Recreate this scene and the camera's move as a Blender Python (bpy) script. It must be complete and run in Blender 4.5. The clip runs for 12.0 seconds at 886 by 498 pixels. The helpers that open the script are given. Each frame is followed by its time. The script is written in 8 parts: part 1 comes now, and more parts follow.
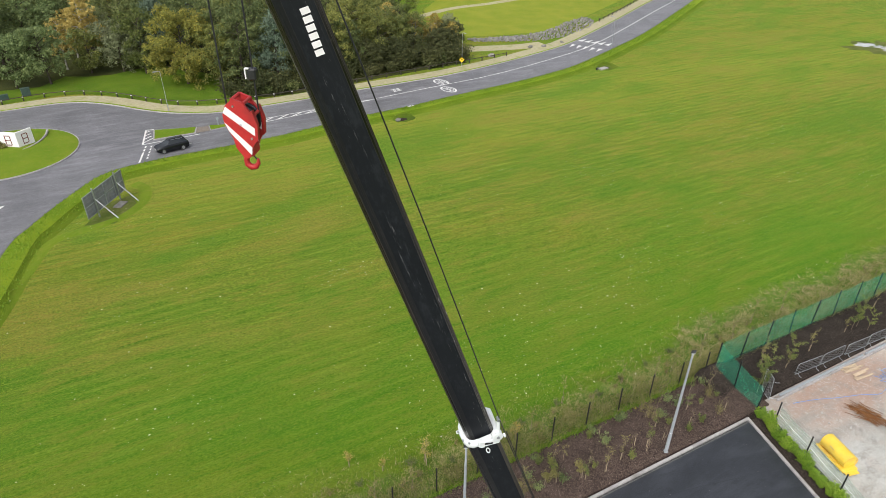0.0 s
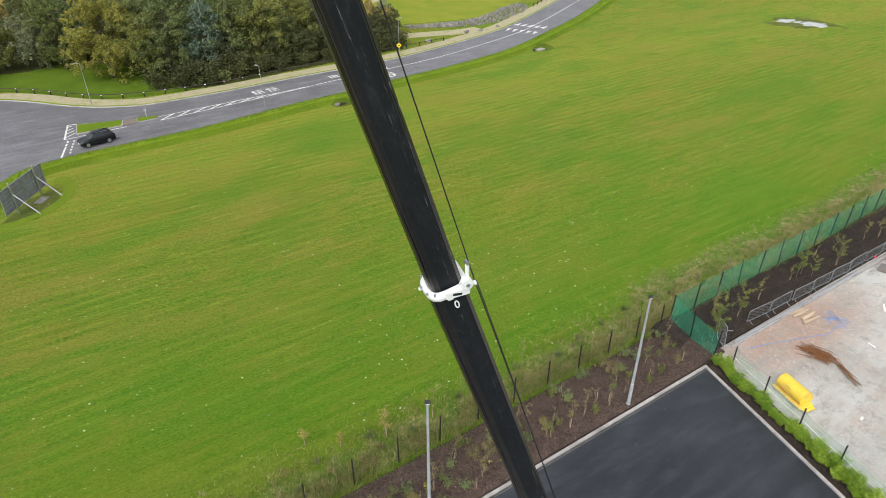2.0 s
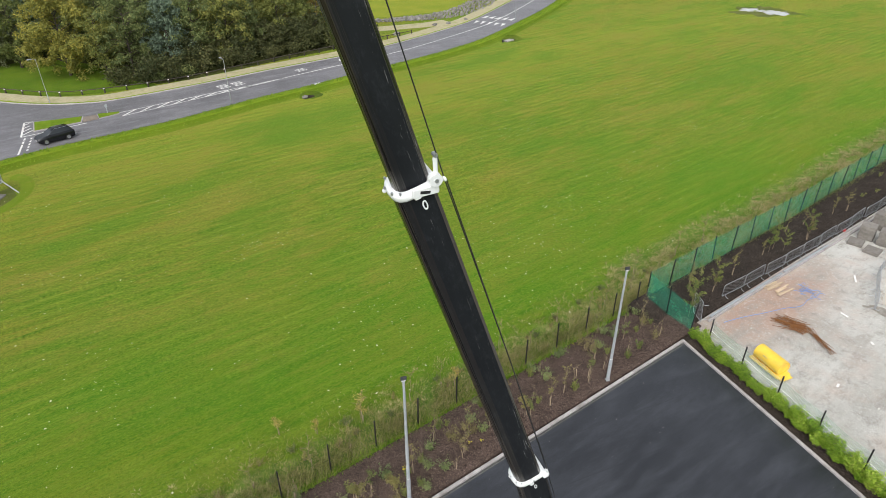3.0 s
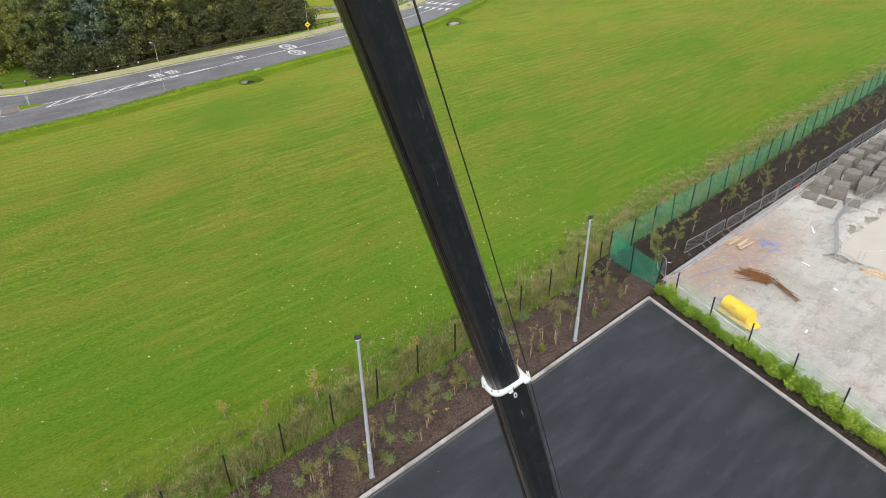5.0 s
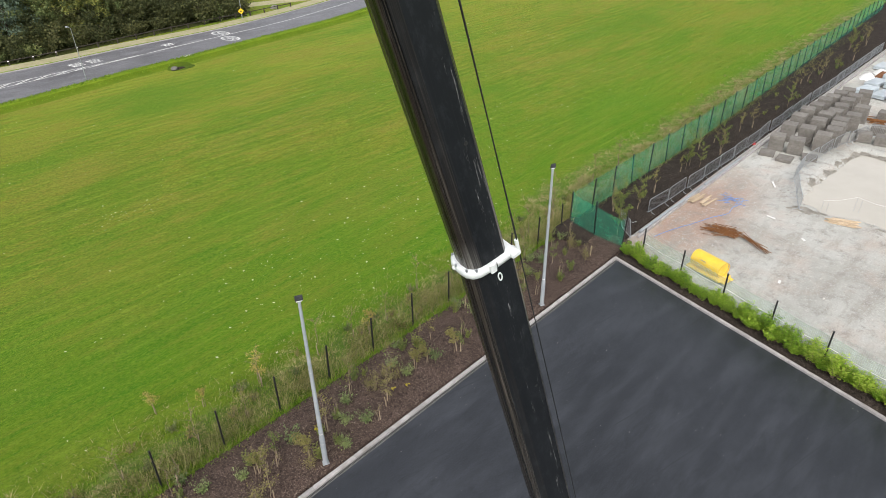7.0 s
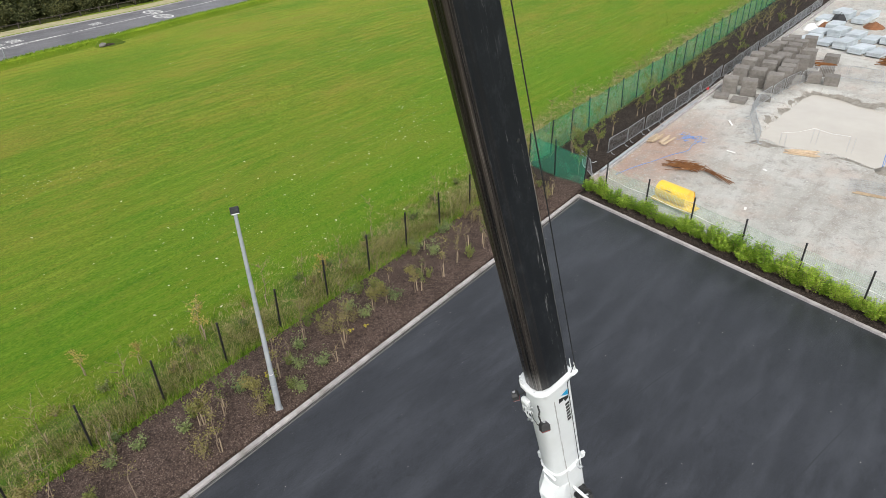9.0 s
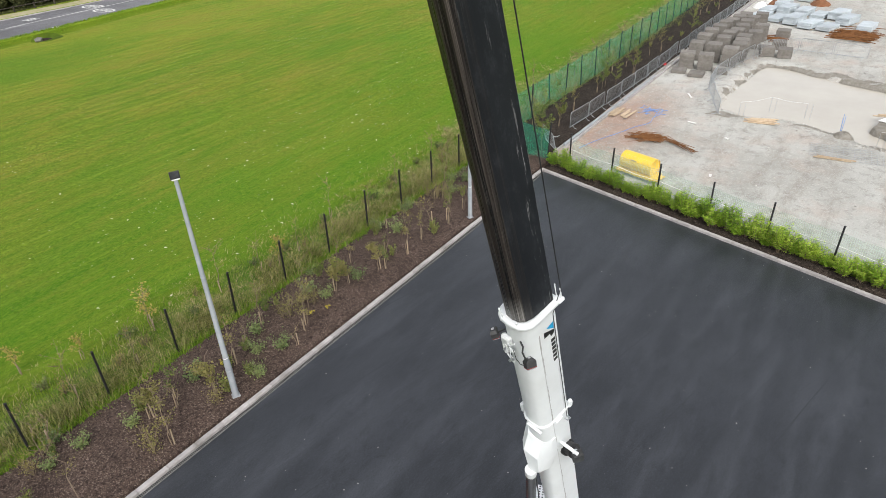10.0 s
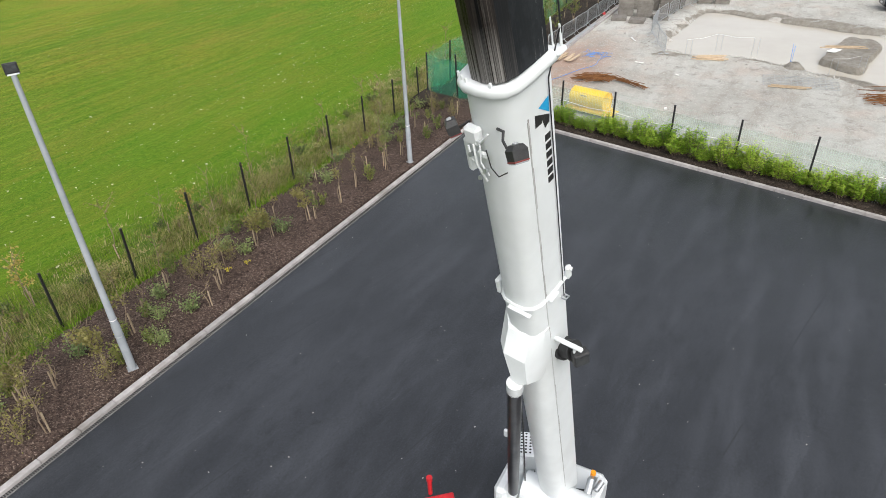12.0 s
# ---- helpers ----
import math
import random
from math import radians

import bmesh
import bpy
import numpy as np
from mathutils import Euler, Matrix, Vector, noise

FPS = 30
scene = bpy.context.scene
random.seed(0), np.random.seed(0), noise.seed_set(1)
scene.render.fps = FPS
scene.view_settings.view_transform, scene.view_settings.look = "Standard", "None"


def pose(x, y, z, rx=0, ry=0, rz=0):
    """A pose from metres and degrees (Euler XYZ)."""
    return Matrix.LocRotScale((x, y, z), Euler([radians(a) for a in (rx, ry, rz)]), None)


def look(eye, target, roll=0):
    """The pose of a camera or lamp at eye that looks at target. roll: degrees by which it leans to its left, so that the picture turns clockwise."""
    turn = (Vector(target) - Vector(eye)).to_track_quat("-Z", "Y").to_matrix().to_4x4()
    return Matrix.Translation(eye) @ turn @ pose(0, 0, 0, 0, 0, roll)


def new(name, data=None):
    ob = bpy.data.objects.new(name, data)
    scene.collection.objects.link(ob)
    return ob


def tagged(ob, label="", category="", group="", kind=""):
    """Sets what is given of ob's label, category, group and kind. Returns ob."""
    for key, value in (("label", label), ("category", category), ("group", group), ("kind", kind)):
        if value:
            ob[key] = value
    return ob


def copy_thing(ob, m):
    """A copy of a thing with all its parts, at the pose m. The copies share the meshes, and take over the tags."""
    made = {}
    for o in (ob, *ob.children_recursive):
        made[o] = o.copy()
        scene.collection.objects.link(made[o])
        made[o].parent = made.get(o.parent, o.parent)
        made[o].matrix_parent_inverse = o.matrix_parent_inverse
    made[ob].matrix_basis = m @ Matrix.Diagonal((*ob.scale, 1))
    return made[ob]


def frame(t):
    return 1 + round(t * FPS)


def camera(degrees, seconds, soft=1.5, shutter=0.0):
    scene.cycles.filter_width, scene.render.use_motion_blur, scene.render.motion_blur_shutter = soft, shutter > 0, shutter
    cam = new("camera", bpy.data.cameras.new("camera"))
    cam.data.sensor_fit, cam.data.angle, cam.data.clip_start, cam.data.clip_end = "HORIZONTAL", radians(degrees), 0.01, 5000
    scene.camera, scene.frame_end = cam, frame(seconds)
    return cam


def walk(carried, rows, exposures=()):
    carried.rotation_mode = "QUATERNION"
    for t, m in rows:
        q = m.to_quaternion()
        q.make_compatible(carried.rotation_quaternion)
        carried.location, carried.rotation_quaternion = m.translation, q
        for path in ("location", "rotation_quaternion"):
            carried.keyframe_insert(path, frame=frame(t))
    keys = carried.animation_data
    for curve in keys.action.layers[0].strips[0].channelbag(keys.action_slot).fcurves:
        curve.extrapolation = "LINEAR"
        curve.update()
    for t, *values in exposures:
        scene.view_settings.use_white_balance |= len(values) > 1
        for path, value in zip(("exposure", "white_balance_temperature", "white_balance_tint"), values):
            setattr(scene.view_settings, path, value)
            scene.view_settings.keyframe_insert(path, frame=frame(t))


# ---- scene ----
from mathutils.geometry import tessellate_polygon as mathutils_tess

cam = camera(70.0, 12.0, 0.5)
ROWS = [
    (0, (-28.623, -15.113, 28.330), (-27.821, -13.613, 27.278), 0.35),
    (0.5, (-28.645, -15.105, 27.739), (-27.796, -13.632, 26.686), 0.24),
    (1, (-28.692, -15.083, 27.126), (-27.808, -13.629, 26.075), 0.14),
    (1.5, (-28.733, -15.070, 26.472), (-27.823, -13.632, 25.422), 0.02),
    (2, (-28.732, -15.082, 25.794), (-27.788, -13.665, 24.745), -0.05),
    (2.5, (-28.692, -15.114, 25.103), (-27.712, -13.720, 24.054), -0.16),
    (3, (-28.664, -15.110, 24.414), (-27.654, -13.738, 23.367), -0.28),
    (3.2, (-28.644, -15.092, 24.135), (-27.623, -13.729, 23.085), -0.41),
    (5, (-28.197, -14.550, 21.542), (-27.076, -13.264, 20.497), -0.71),
    (5.5, (-27.985, -14.285, 20.806), (-26.837, -13.023, 19.763), -0.82),
    (6, (-27.734, -13.986, 20.065), (-26.559, -12.749, 19.022), -0.89),
    (6.5, (-27.472, -13.676, 19.310), (-26.270, -12.465, 18.266), -0.96),
    (7, (-27.255, -13.445, 18.488), (-26.026, -12.260, 17.445), -1.07),
    (7.2, (-27.196, -13.379, 18.154), (-25.963, -12.206, 17.104), -1.07),
    (8.8, (-27.161, -13.271, 15.504), (-25.863, -12.172, 14.451), -1.67),
    (9, (-27.129, -13.235, 15.198), (-25.816, -12.155, 14.145), -1.73),
    (9.5, (-27.010, -13.109, 14.472), (-25.662, -12.075, 13.416), -1.91),
    (10, (-26.805, -12.904, 13.747), (-25.424, -11.917, 12.690), -2.08),
    (10.5, (-26.461, -12.625, 13.007), (-25.054, -11.678, 11.947), -2.18),
    (11, (-26.053, -12.351, 12.187), (-24.622, -11.443, 11.125), -2.34),
    (11.5, (-25.663, -12.115, 11.336), (-24.212, -11.243, 10.271), -2.54),
    (12, (-25.439, -11.961, 10.460), (-23.971, -11.125, 9.389), -2.68),
]
walk(cam, [(t, look(eye, target, roll)) for t, eye, target, roll in ROWS])

# ---- world and light: high overcast ----
EXPOSURE = 0.5
scene.view_settings.exposure = EXPOSURE
world = bpy.data.worlds.new("sky")
world.use_nodes = True
scene.world = world
wt = world.node_tree
wt.nodes.clear()
sky = wt.nodes.new("ShaderNodeTexSky")
sky.sky_type, sky.sun_disc = "NISHITA", False
sky.sun_elevation, sky.sun_rotation = radians(47), radians(229)
sky.air_density, sky.dust_density = 1.0, 3.0
grey = wt.nodes.new("ShaderNodeHueSaturation")
grey.inputs["Saturation"].default_value = 0.3
back = wt.nodes.new("ShaderNodeBackground")
back.inputs["Strength"].default_value = 0.15
wout = wt.nodes.new("ShaderNodeOutputWorld")
wt.links.new(sky.outputs[0], grey.inputs["Color"])
wt.links.new(grey.outputs[0], back.inputs["Color"])
wt.links.new(back.outputs[0], wout.inputs["Surface"])
sun_data = bpy.data.lights.new("sun", "SUN")
sun_data.energy, sun_data.angle, sun_data.color = 1.5, radians(50), (1.0, 0.97, 0.92)
sun = new("sun", sun_data)
sun.matrix_world = look((-50, -44, 72), (0, 0, 0))


# ---- materials ----
class Mat:
    """A small node graph builder round one Principled shader."""

    def __init__(self, name, rough=0.8, metal=0.0, spec=0.5):
        self.m = bpy.data.materials.new(name)
        self.m.use_nodes = True
        self.t = self.m.node_tree
        self.b = self.t.nodes["Principled BSDF"]
        self.b.inputs["Roughness"].default_value = rough
        self.b.inputs["Metallic"].default_value = metal
        self.b.inputs["Specular IOR Level"].default_value = spec
        self.pos = self.t.nodes.new("ShaderNodeNewGeometry")

    def node(self, kind, **inputs):
        n = self.t.nodes.new(kind)
        for k, v in inputs.items():
            k = int(k[1:]) if k[0] == "i" and k[1:].isdigit() else k.replace("_", " ")
            self.put(n.inputs[k], v)
        return n

    def put(self, socket, v):
        if isinstance(v, bpy.types.NodeSocket):
            self.t.links.new(v, socket)
        else:
            socket.default_value = v

    def coords(self, scale=(1, 1, 1), rot=0.0, source=None):
        n = self.node("ShaderNodeMapping", Scale=scale, Rotation=(0, 0, radians(rot)))
        self.t.links.new(source or self.pos.outputs["Position"], n.inputs["Vector"])
        return n.outputs[0]

    def noise(self, scale, detail=4, rough=0.55, vec=None, dist=0.0):
        n = self.node("ShaderNodeTexNoise", Scale=scale, Detail=detail, Roughness=rough, Distortion=dist)
        self.t.links.new(vec or self.pos.outputs["Position"], n.inputs["Vector"])
        return n.outputs["Fac"]

    def ramp(self, fac, *stops):
        n = self.t.nodes.new("ShaderNodeValToRGB")
        while len(n.color_ramp.elements) < len(stops):
            n.color_ramp.elements.new(0.5)
        for e, (p, c) in zip(n.color_ramp.elements, stops):
            e.position, e.color = p, (*c, 1) if len(c) == 3 else c
        self.put(n.inputs[0], fac)
        return n.outputs[0]

    def mix(self, fac, a, b, mode="MIX"):
        n = self.t.nodes.new("ShaderNodeMix")
        n.data_type, n.blend_type = "RGBA", mode
        for s, v in ((n.inputs[0], fac), (n.inputs[6], a), (n.inputs[7], b)):
            if isinstance(v, tuple) and len(v) == 3:
                v = (*v, 1)
            self.put(s, v)
        return n.outputs[2]

    def math(self, op, a, b=0.5):
        n = self.t.nodes.new("ShaderNodeMath")
        n.operation = op
        self.put(n.inputs[0], a)
        self.put(n.inputs[1], b)
        return n.outputs[0]

    def colour(self, v):
        if isinstance(v, tuple) and len(v) == 3:
            v = (*v, 1)
        self.put(self.b.inputs["Base Color"], v)
        return self

    def rough(self, v):
        self.put(self.b.inputs["Roughness"], v)
        return self

    def bump(self, height, strength=0.4, distance=0.02):
        n = self.node("ShaderNodeBump", Strength=strength, Distance=distance)
        self.put(n.inputs["Height"], height)
        self.t.links.new(n.outputs[0], self.b.inputs["Normal"])
        return self

    def rand(self):
        return self.t.nodes.new("ShaderNodeObjectInfo").outputs["Random"]

    def island(self):
        return self.pos.outputs["Random Per Island"]


def make_grass():
    k = Mat("mown_grass", 0.9, spec=0.1)
    big = k.noise(0.045, 4, 0.55, k.coords((0.7, 1.4, 1), 1))
    mid = k.noise(0.22, 6, 0.65, k.coords((0.6, 1.5, 1), 1))
    streak = k.noise(1.8, 7, 0.78, k.coords((0.12, 1.4, 1), 1))
    clump = k.noise(2.6, 6, 0.8, k.coords((0.6, 1.3, 1), 1))
    fine = k.noise(7.5, 6, 0.85, k.coords((0.6, 1.2, 1), 1))
    blade = k.noise(30.0, 4, 0.85, k.coords((0.7, 1.2, 1), 1))
    base = k.ramp(big, (0.3, (0.04, 0.13, 0.005)), (0.5, (0.078, 0.145, 0.007)), (0.64, (0.2, 0.15, 0.016)))
    patch = k.ramp(mid, (0.32, (0.04, 0.128, 0.005)), (0.48, (0.085, 0.15, 0.007)), (0.63, (0.21, 0.15, 0.02)))
    c = k.mix(0.5, base, patch)
    # worn dry belt of the field towards the road
    belt = k.node("ShaderNodeSeparateXYZ")
    k.t.links.new(k.pos.outputs["Position"], belt.inputs[0])
    near_belt = k.math("SUBTRACT", 0.9, k.math("DIVIDE", k.math("ABSOLUTE", k.math("SUBTRACT", belt.outputs[1], 54.0)), 42.0))
    dry = k.math("ADD", near_belt, k.math("MULTIPLY", k.noise(0.09, 5, 0.65, k.coords((0.6, 1.6, 1), 10)), 1.3))
    c = k.mix(k.ramp(k.math("MULTIPLY", dry, 0.5), (0.58, (0, 0, 0)), (0.8, (0.5, 0.5, 0.5))), c, (0.28, 0.28, 0.03))
    c = k.mix(k.ramp(streak, (0.5, (0, 0, 0)), (0.66, (0.75, 0.75, 0.75))), c, (0.205, 0.215, 0.028))
    c = k.mix(k.ramp(streak, (0.34, (0.7, 0.7, 0.7)), (0.47, (0, 0, 0))), c, (0.033, 0.1, 0.005))
    # faint lines left by the mower
    w = k.node("ShaderNodeTexWave", Scale=0.3, Distortion=2.6, Detail=4.0, Detail_Roughness=0.65)
    w.bands_direction = "Y"
    k.t.links.new(k.coords((0.22, 1, 1), 1), w.inputs["Vector"])
    dash = k.ramp(k.noise(2.4, 3, 0.6, k.coords((0.1, 1, 1), 1)), (0.44, (0.0, 0.0, 0.0)), (0.62, (1, 1, 1)))
    some = k.math("MULTIPLY", dash, k.ramp(k.noise(0.13, 4, 0.6), (0.36, (0.3, 0.3, 0.3)), (0.6, (0.85, 0.85, 0.85))))
    c = k.mix(k.math("MULTIPLY", some, k.ramp(w.outputs["Fac"], (0.72, (0, 0, 0)), (0.95, (1, 1, 1)))), c, (0.22, 0.27, 0.03))
    c = k.mix(k.math("MULTIPLY", some, k.ramp(w.outputs["Fac"], (0.05, (1, 1, 1)), (0.4, (0, 0, 0)))), c, (0.025, 0.095, 0.004))
    # ochre thin spots between the greener tufts
    thin = k.noise(0.55, 6, 0.75, k.coords((0.5, 2.0, 1), 1), 0.1)
    c = k.mix(k.ramp(thin, (0.5, (0, 0, 0)), (0.64, (0.7, 0.7, 0.7))), c, (0.235, 0.165, 0.03))
    worn = k.noise(0.075, 6, 0.7, k.coords((0.6, 1.5, 1), 1), 0.3)
    c = k.mix(k.ramp(worn, (0.5, (0, 0, 0)), (0.62, (0.55, 0.55, 0.55))), c, (0.24, 0.165, 0.035))
    c = k.mix(k.ramp(worn, (0.36, (0.65, 0.65, 0.65)), (0.48, (0, 0, 0))), c, (0.035, 0.135, 0.006))
    c = k.mix(k.ramp(clump, (0.32, (0.7, 0.7, 0.7)), (0.46, (0, 0, 0))), c, (0.035, 0.11, 0.004))
    c = k.mix(k.ramp(fine, (0.38, (0.95, 0.95, 0.95)), (0.485, (0, 0, 0))), c, (0.018, 0.052, 0.002))
    c = k.mix(k.ramp(fine, (0.52, (0, 0, 0)), (0.61, (0.85, 0.85, 0.85))), c, (0.225, 0.31, 0.024))
    c = k.mix(k.ramp(blade, (0.36, (0.85, 0.85, 0.85)), (0.46, (0, 0, 0))), c, (0.035, 0.085, 0.004))
    c = k.mix(k.ramp(blade, (0.53, (0, 0, 0)), (0.64, (0.85, 0.85, 0.85))), c, (0.25, 0.3, 0.04))
    # lusher sward towards the fence
    low = k.math("ADD", belt.outputs[1], k.math("MULTIPLY", k.noise(0.16, 4, 0.6, k.coords((0.6, 1.3, 1), 1)), 16.0))
    c = k.mix(k.ramp(k.math("DIVIDE", low, 40.0), (0.45, (0.8, 0.8, 0.8)), (0.95, (0, 0, 0))), c, k.mix(0.5, c, (0.055, 0.175, 0.004)))
    # longer straw-coloured growth on the bank by the fence
    sep = k.node("ShaderNodeSeparateXYZ")
    k.t.links.new(k.pos.outputs["Position"], sep.inputs[0])
    drift = k.math("MULTIPLY", k.math("MAXIMUM", k.math("SUBTRACT", sep.outputs[0], 22.0), 0.0), -0.03)
    drift = k.math("SUBTRACT", drift, k.math("MULTIPLY", k.math("MINIMUM", k.math("MAXIMUM", sep.outputs[0], 0.0), 4.0), 0.5))
    edge = k.math("ADD", k.math("ADD", sep.outputs[1], drift), k.math("MULTIPLY", k.noise(0.6, 5, 0.75), -5.0))
    mask = k.ramp(k.math("DIVIDE", k.math("ADD", edge, 2.0), 10.0), (0.56, (0.75, 0.75, 0.75)), (0.66, (0, 0, 0)))
    rough = k.ramp(k.noise(1.3, 6, 0.75), (0.36, (0.045, 0.12, 0.012)), (0.5, (0.11, 0.165, 0.03)), (0.62, (0.3, 0.25, 0.11)))
    rough = k.mix(k.ramp(fine, (0.36, (0.7, 0.7, 0.7)), (0.52, (0, 0, 0))), rough, (0.05, 0.075, 0.02))
    c = k.mix(mask, c, rough)
    k.b.inputs["Sheen Weight"].default_value = 0.14
    k.b.inputs["Sheen Roughness"].default_value = 0.5
    k.b.inputs["Sheen Tint"].default_value = (0.5, 0.8, 0.08, 1)
    c = k.mix(1.0, c, (1.01, 0.995, 1.17), "MULTIPLY")
    k.colour(c).bump(k.math("ADD", clump, fine), 0.75, 0.09)
    return k.m


def make_plain_grass(name, a, b, straw):
    k = Mat(name, 0.92, spec=0.12)
    n1, n2, n3 = k.noise(0.25, 4, 0.6), k.noise(2.2, 5, 0.7), k.noise(22, 4, 0.8)
    c = k.ramp(n1, (0.35, a), (0.65, b))
    c = k.mix(k.ramp(n2, (0.5, (0, 0, 0)), (0.8, (0.6, 0.6, 0.6))), c, straw)
    c = k.mix(k.ramp(n3, (0.2, (0.5, 0.5, 0.5)), (0.5, (0, 0, 0))), c, tuple(v * 0.5 for v in a))
    return k.colour(c).bump(k.math("ADD", n2, n3), 0.7, 0.12).m


def make_asphalt(name, dark, light, rough, seams=False):
    k = Mat(name, rough, spec=0.65)
    n1 = k.noise(0.14, 5, 0.65, k.coords((1, 1, 1), 0), 0.8)
    n2 = k.noise(0.9, 6, 0.7, k.coords((0.3, 1.5, 1), 28))
    n4 = k.noise(2.6, 6, 0.8, k.coords((0.7, 1.2, 1), 28), 0.4)
    n3 = k.noise(20, 6, 0.9)
    c = k.ramp(n1, (0.34, dark), (0.66, light))
    c = k.mix(k.ramp(n4, (0.34, (0.75, 0.75, 0.75)), (0.5, (0, 0, 0))), c, tuple(v * 0.68 for v in dark))
    c = k.mix(k.ramp(n2, (0.46, (0, 0, 0)), (0.68, (0.6, 0.6, 0.6))), c, tuple(v * 1.75 for v in light))
    c = k.mix(k.ramp(n3, (0.38, (0.75, 0.75, 0.75)), (0.47, (0, 0, 0))), c, tuple(v * 0.42 for v in dark))
    c = k.mix(k.ramp(n3, (0.55, (0, 0, 0)), (0.66, (0.55, 0.55, 0.55))), c, tuple(v * 3.0 for v in light))
    if seams:
        sep = k.node("ShaderNodeSeparateXYZ")
        k.t.links.new(k.coords((1, 1, 1), 103.8), sep.inputs[0])
        lane = k.math("FRACT", k.math("DIVIDE", k.math("ADD", sep.outputs[0], k.math("MULTIPLY", n1, 0.12)), 2.45))
        thin = k.ramp(k.math("ABSOLUTE", k.math("SUBTRACT", lane, 0.5)), (0.0, (0.8, 0.8, 0.8)), (0.012, (0, 0, 0)))
        c = k.mix(k.math("MULTIPLY", thin, k.ramp(n2, (0.42, (0, 0, 0)), (0.62, (1, 1, 1)))), c, tuple(v * 0.5 for v in dark))
        c = k.mix(k.ramp(lane, (0.0, (0.25, 0.25, 0.25)), (1.0, (0, 0, 0))), c, tuple(v * 0.8 for v in dark))
    k.rough(k.ramp(n2, (0.35, (rough - 0.1,) * 3), (0.7, (rough + 0.08,) * 3)))
    return k.colour(c).bump(n3, 0.5, 0.012).m


def make_noisy(name, a, b, scale, rough=0.8, metal=0.0, bump=0.3, dist=0.01, detail=5, dirt=None, rand=0.0, spec=0.5):
    """Two colours mixed by noise, an optional dirt colour at a larger scale, and fine relief."""
    k = Mat(name, rough, metal, spec)
    n1, n2 = k.noise(scale, detail, 0.65), k.noise(scale * 6, 3, 0.7)
    c = k.ramp(n1, (0.3, a), (0.7, b))
    if dirt:
        c = k.mix(k.ramp(k.noise(scale * 0.27, 4, 0.6), (0.52, (0, 0, 0)), (0.72, (0.75, 0.75, 0.75))), c, dirt)
    if rand:
        c = k.mix(k.math("MULTIPLY", k.rand(), rand), c, tuple(v * 0.45 for v in a))
    return k.colour(c).bump(n2, bump, dist).m


def make_leaf(name, *stops, translucent=0.25):
    """Leaves: every leaf has its own tone, and every crown leans its own way."""
    k = Mat(name, 0.6, spec=0.25)
    mixed = k.math("ADD", k.math("MULTIPLY", k.island(), 0.6), k.math("MULTIPLY", k.rand(), 0.4))
    c = k.ramp(mixed, *stops)
    k.colour(c)
    tr = k.node("ShaderNodeBsdfTranslucent", Color=c)
    mx = k.node("ShaderNodeMixShader", Fac=translucent)
    out = k.t.nodes["Material Output"]
    k.t.links.new(k.b.outputs[0], mx.inputs[1])
    k.t.links.new(tr.outputs[0], mx.inputs[2])
    k.t.links.new(mx.outputs[0], out.inputs["Surface"])
    return k.m


def make_net(name, colour, solid, fold=0.12):
    """Woven netting: open weave that lets most of what lies behind through."""
    k = Mat(name, 0.8, spec=0.2)
    n = k.noise(1.3, 4, 0.6, k.coords((1, 1, 0.5)))
    k.colour(k.mix(n, colour, tuple(v * 0.6 for v in colour)))
    tr = k.node("ShaderNodeBsdfTransparent")
    fac = k.ramp(n, (0.3, (solid - fold,) * 3), (0.7, (solid + fold,) * 3))
    mx = k.node("ShaderNodeMixShader", Fac=fac)
    out = k.t.nodes["Material Output"]
    k.t.links.new(tr.outputs[0], mx.inputs[1])
    k.t.links.new(k.b.outputs[0], mx.inputs[2])
    k.t.links.new(mx.outputs[0], out.inputs["Surface"])
    return k.m


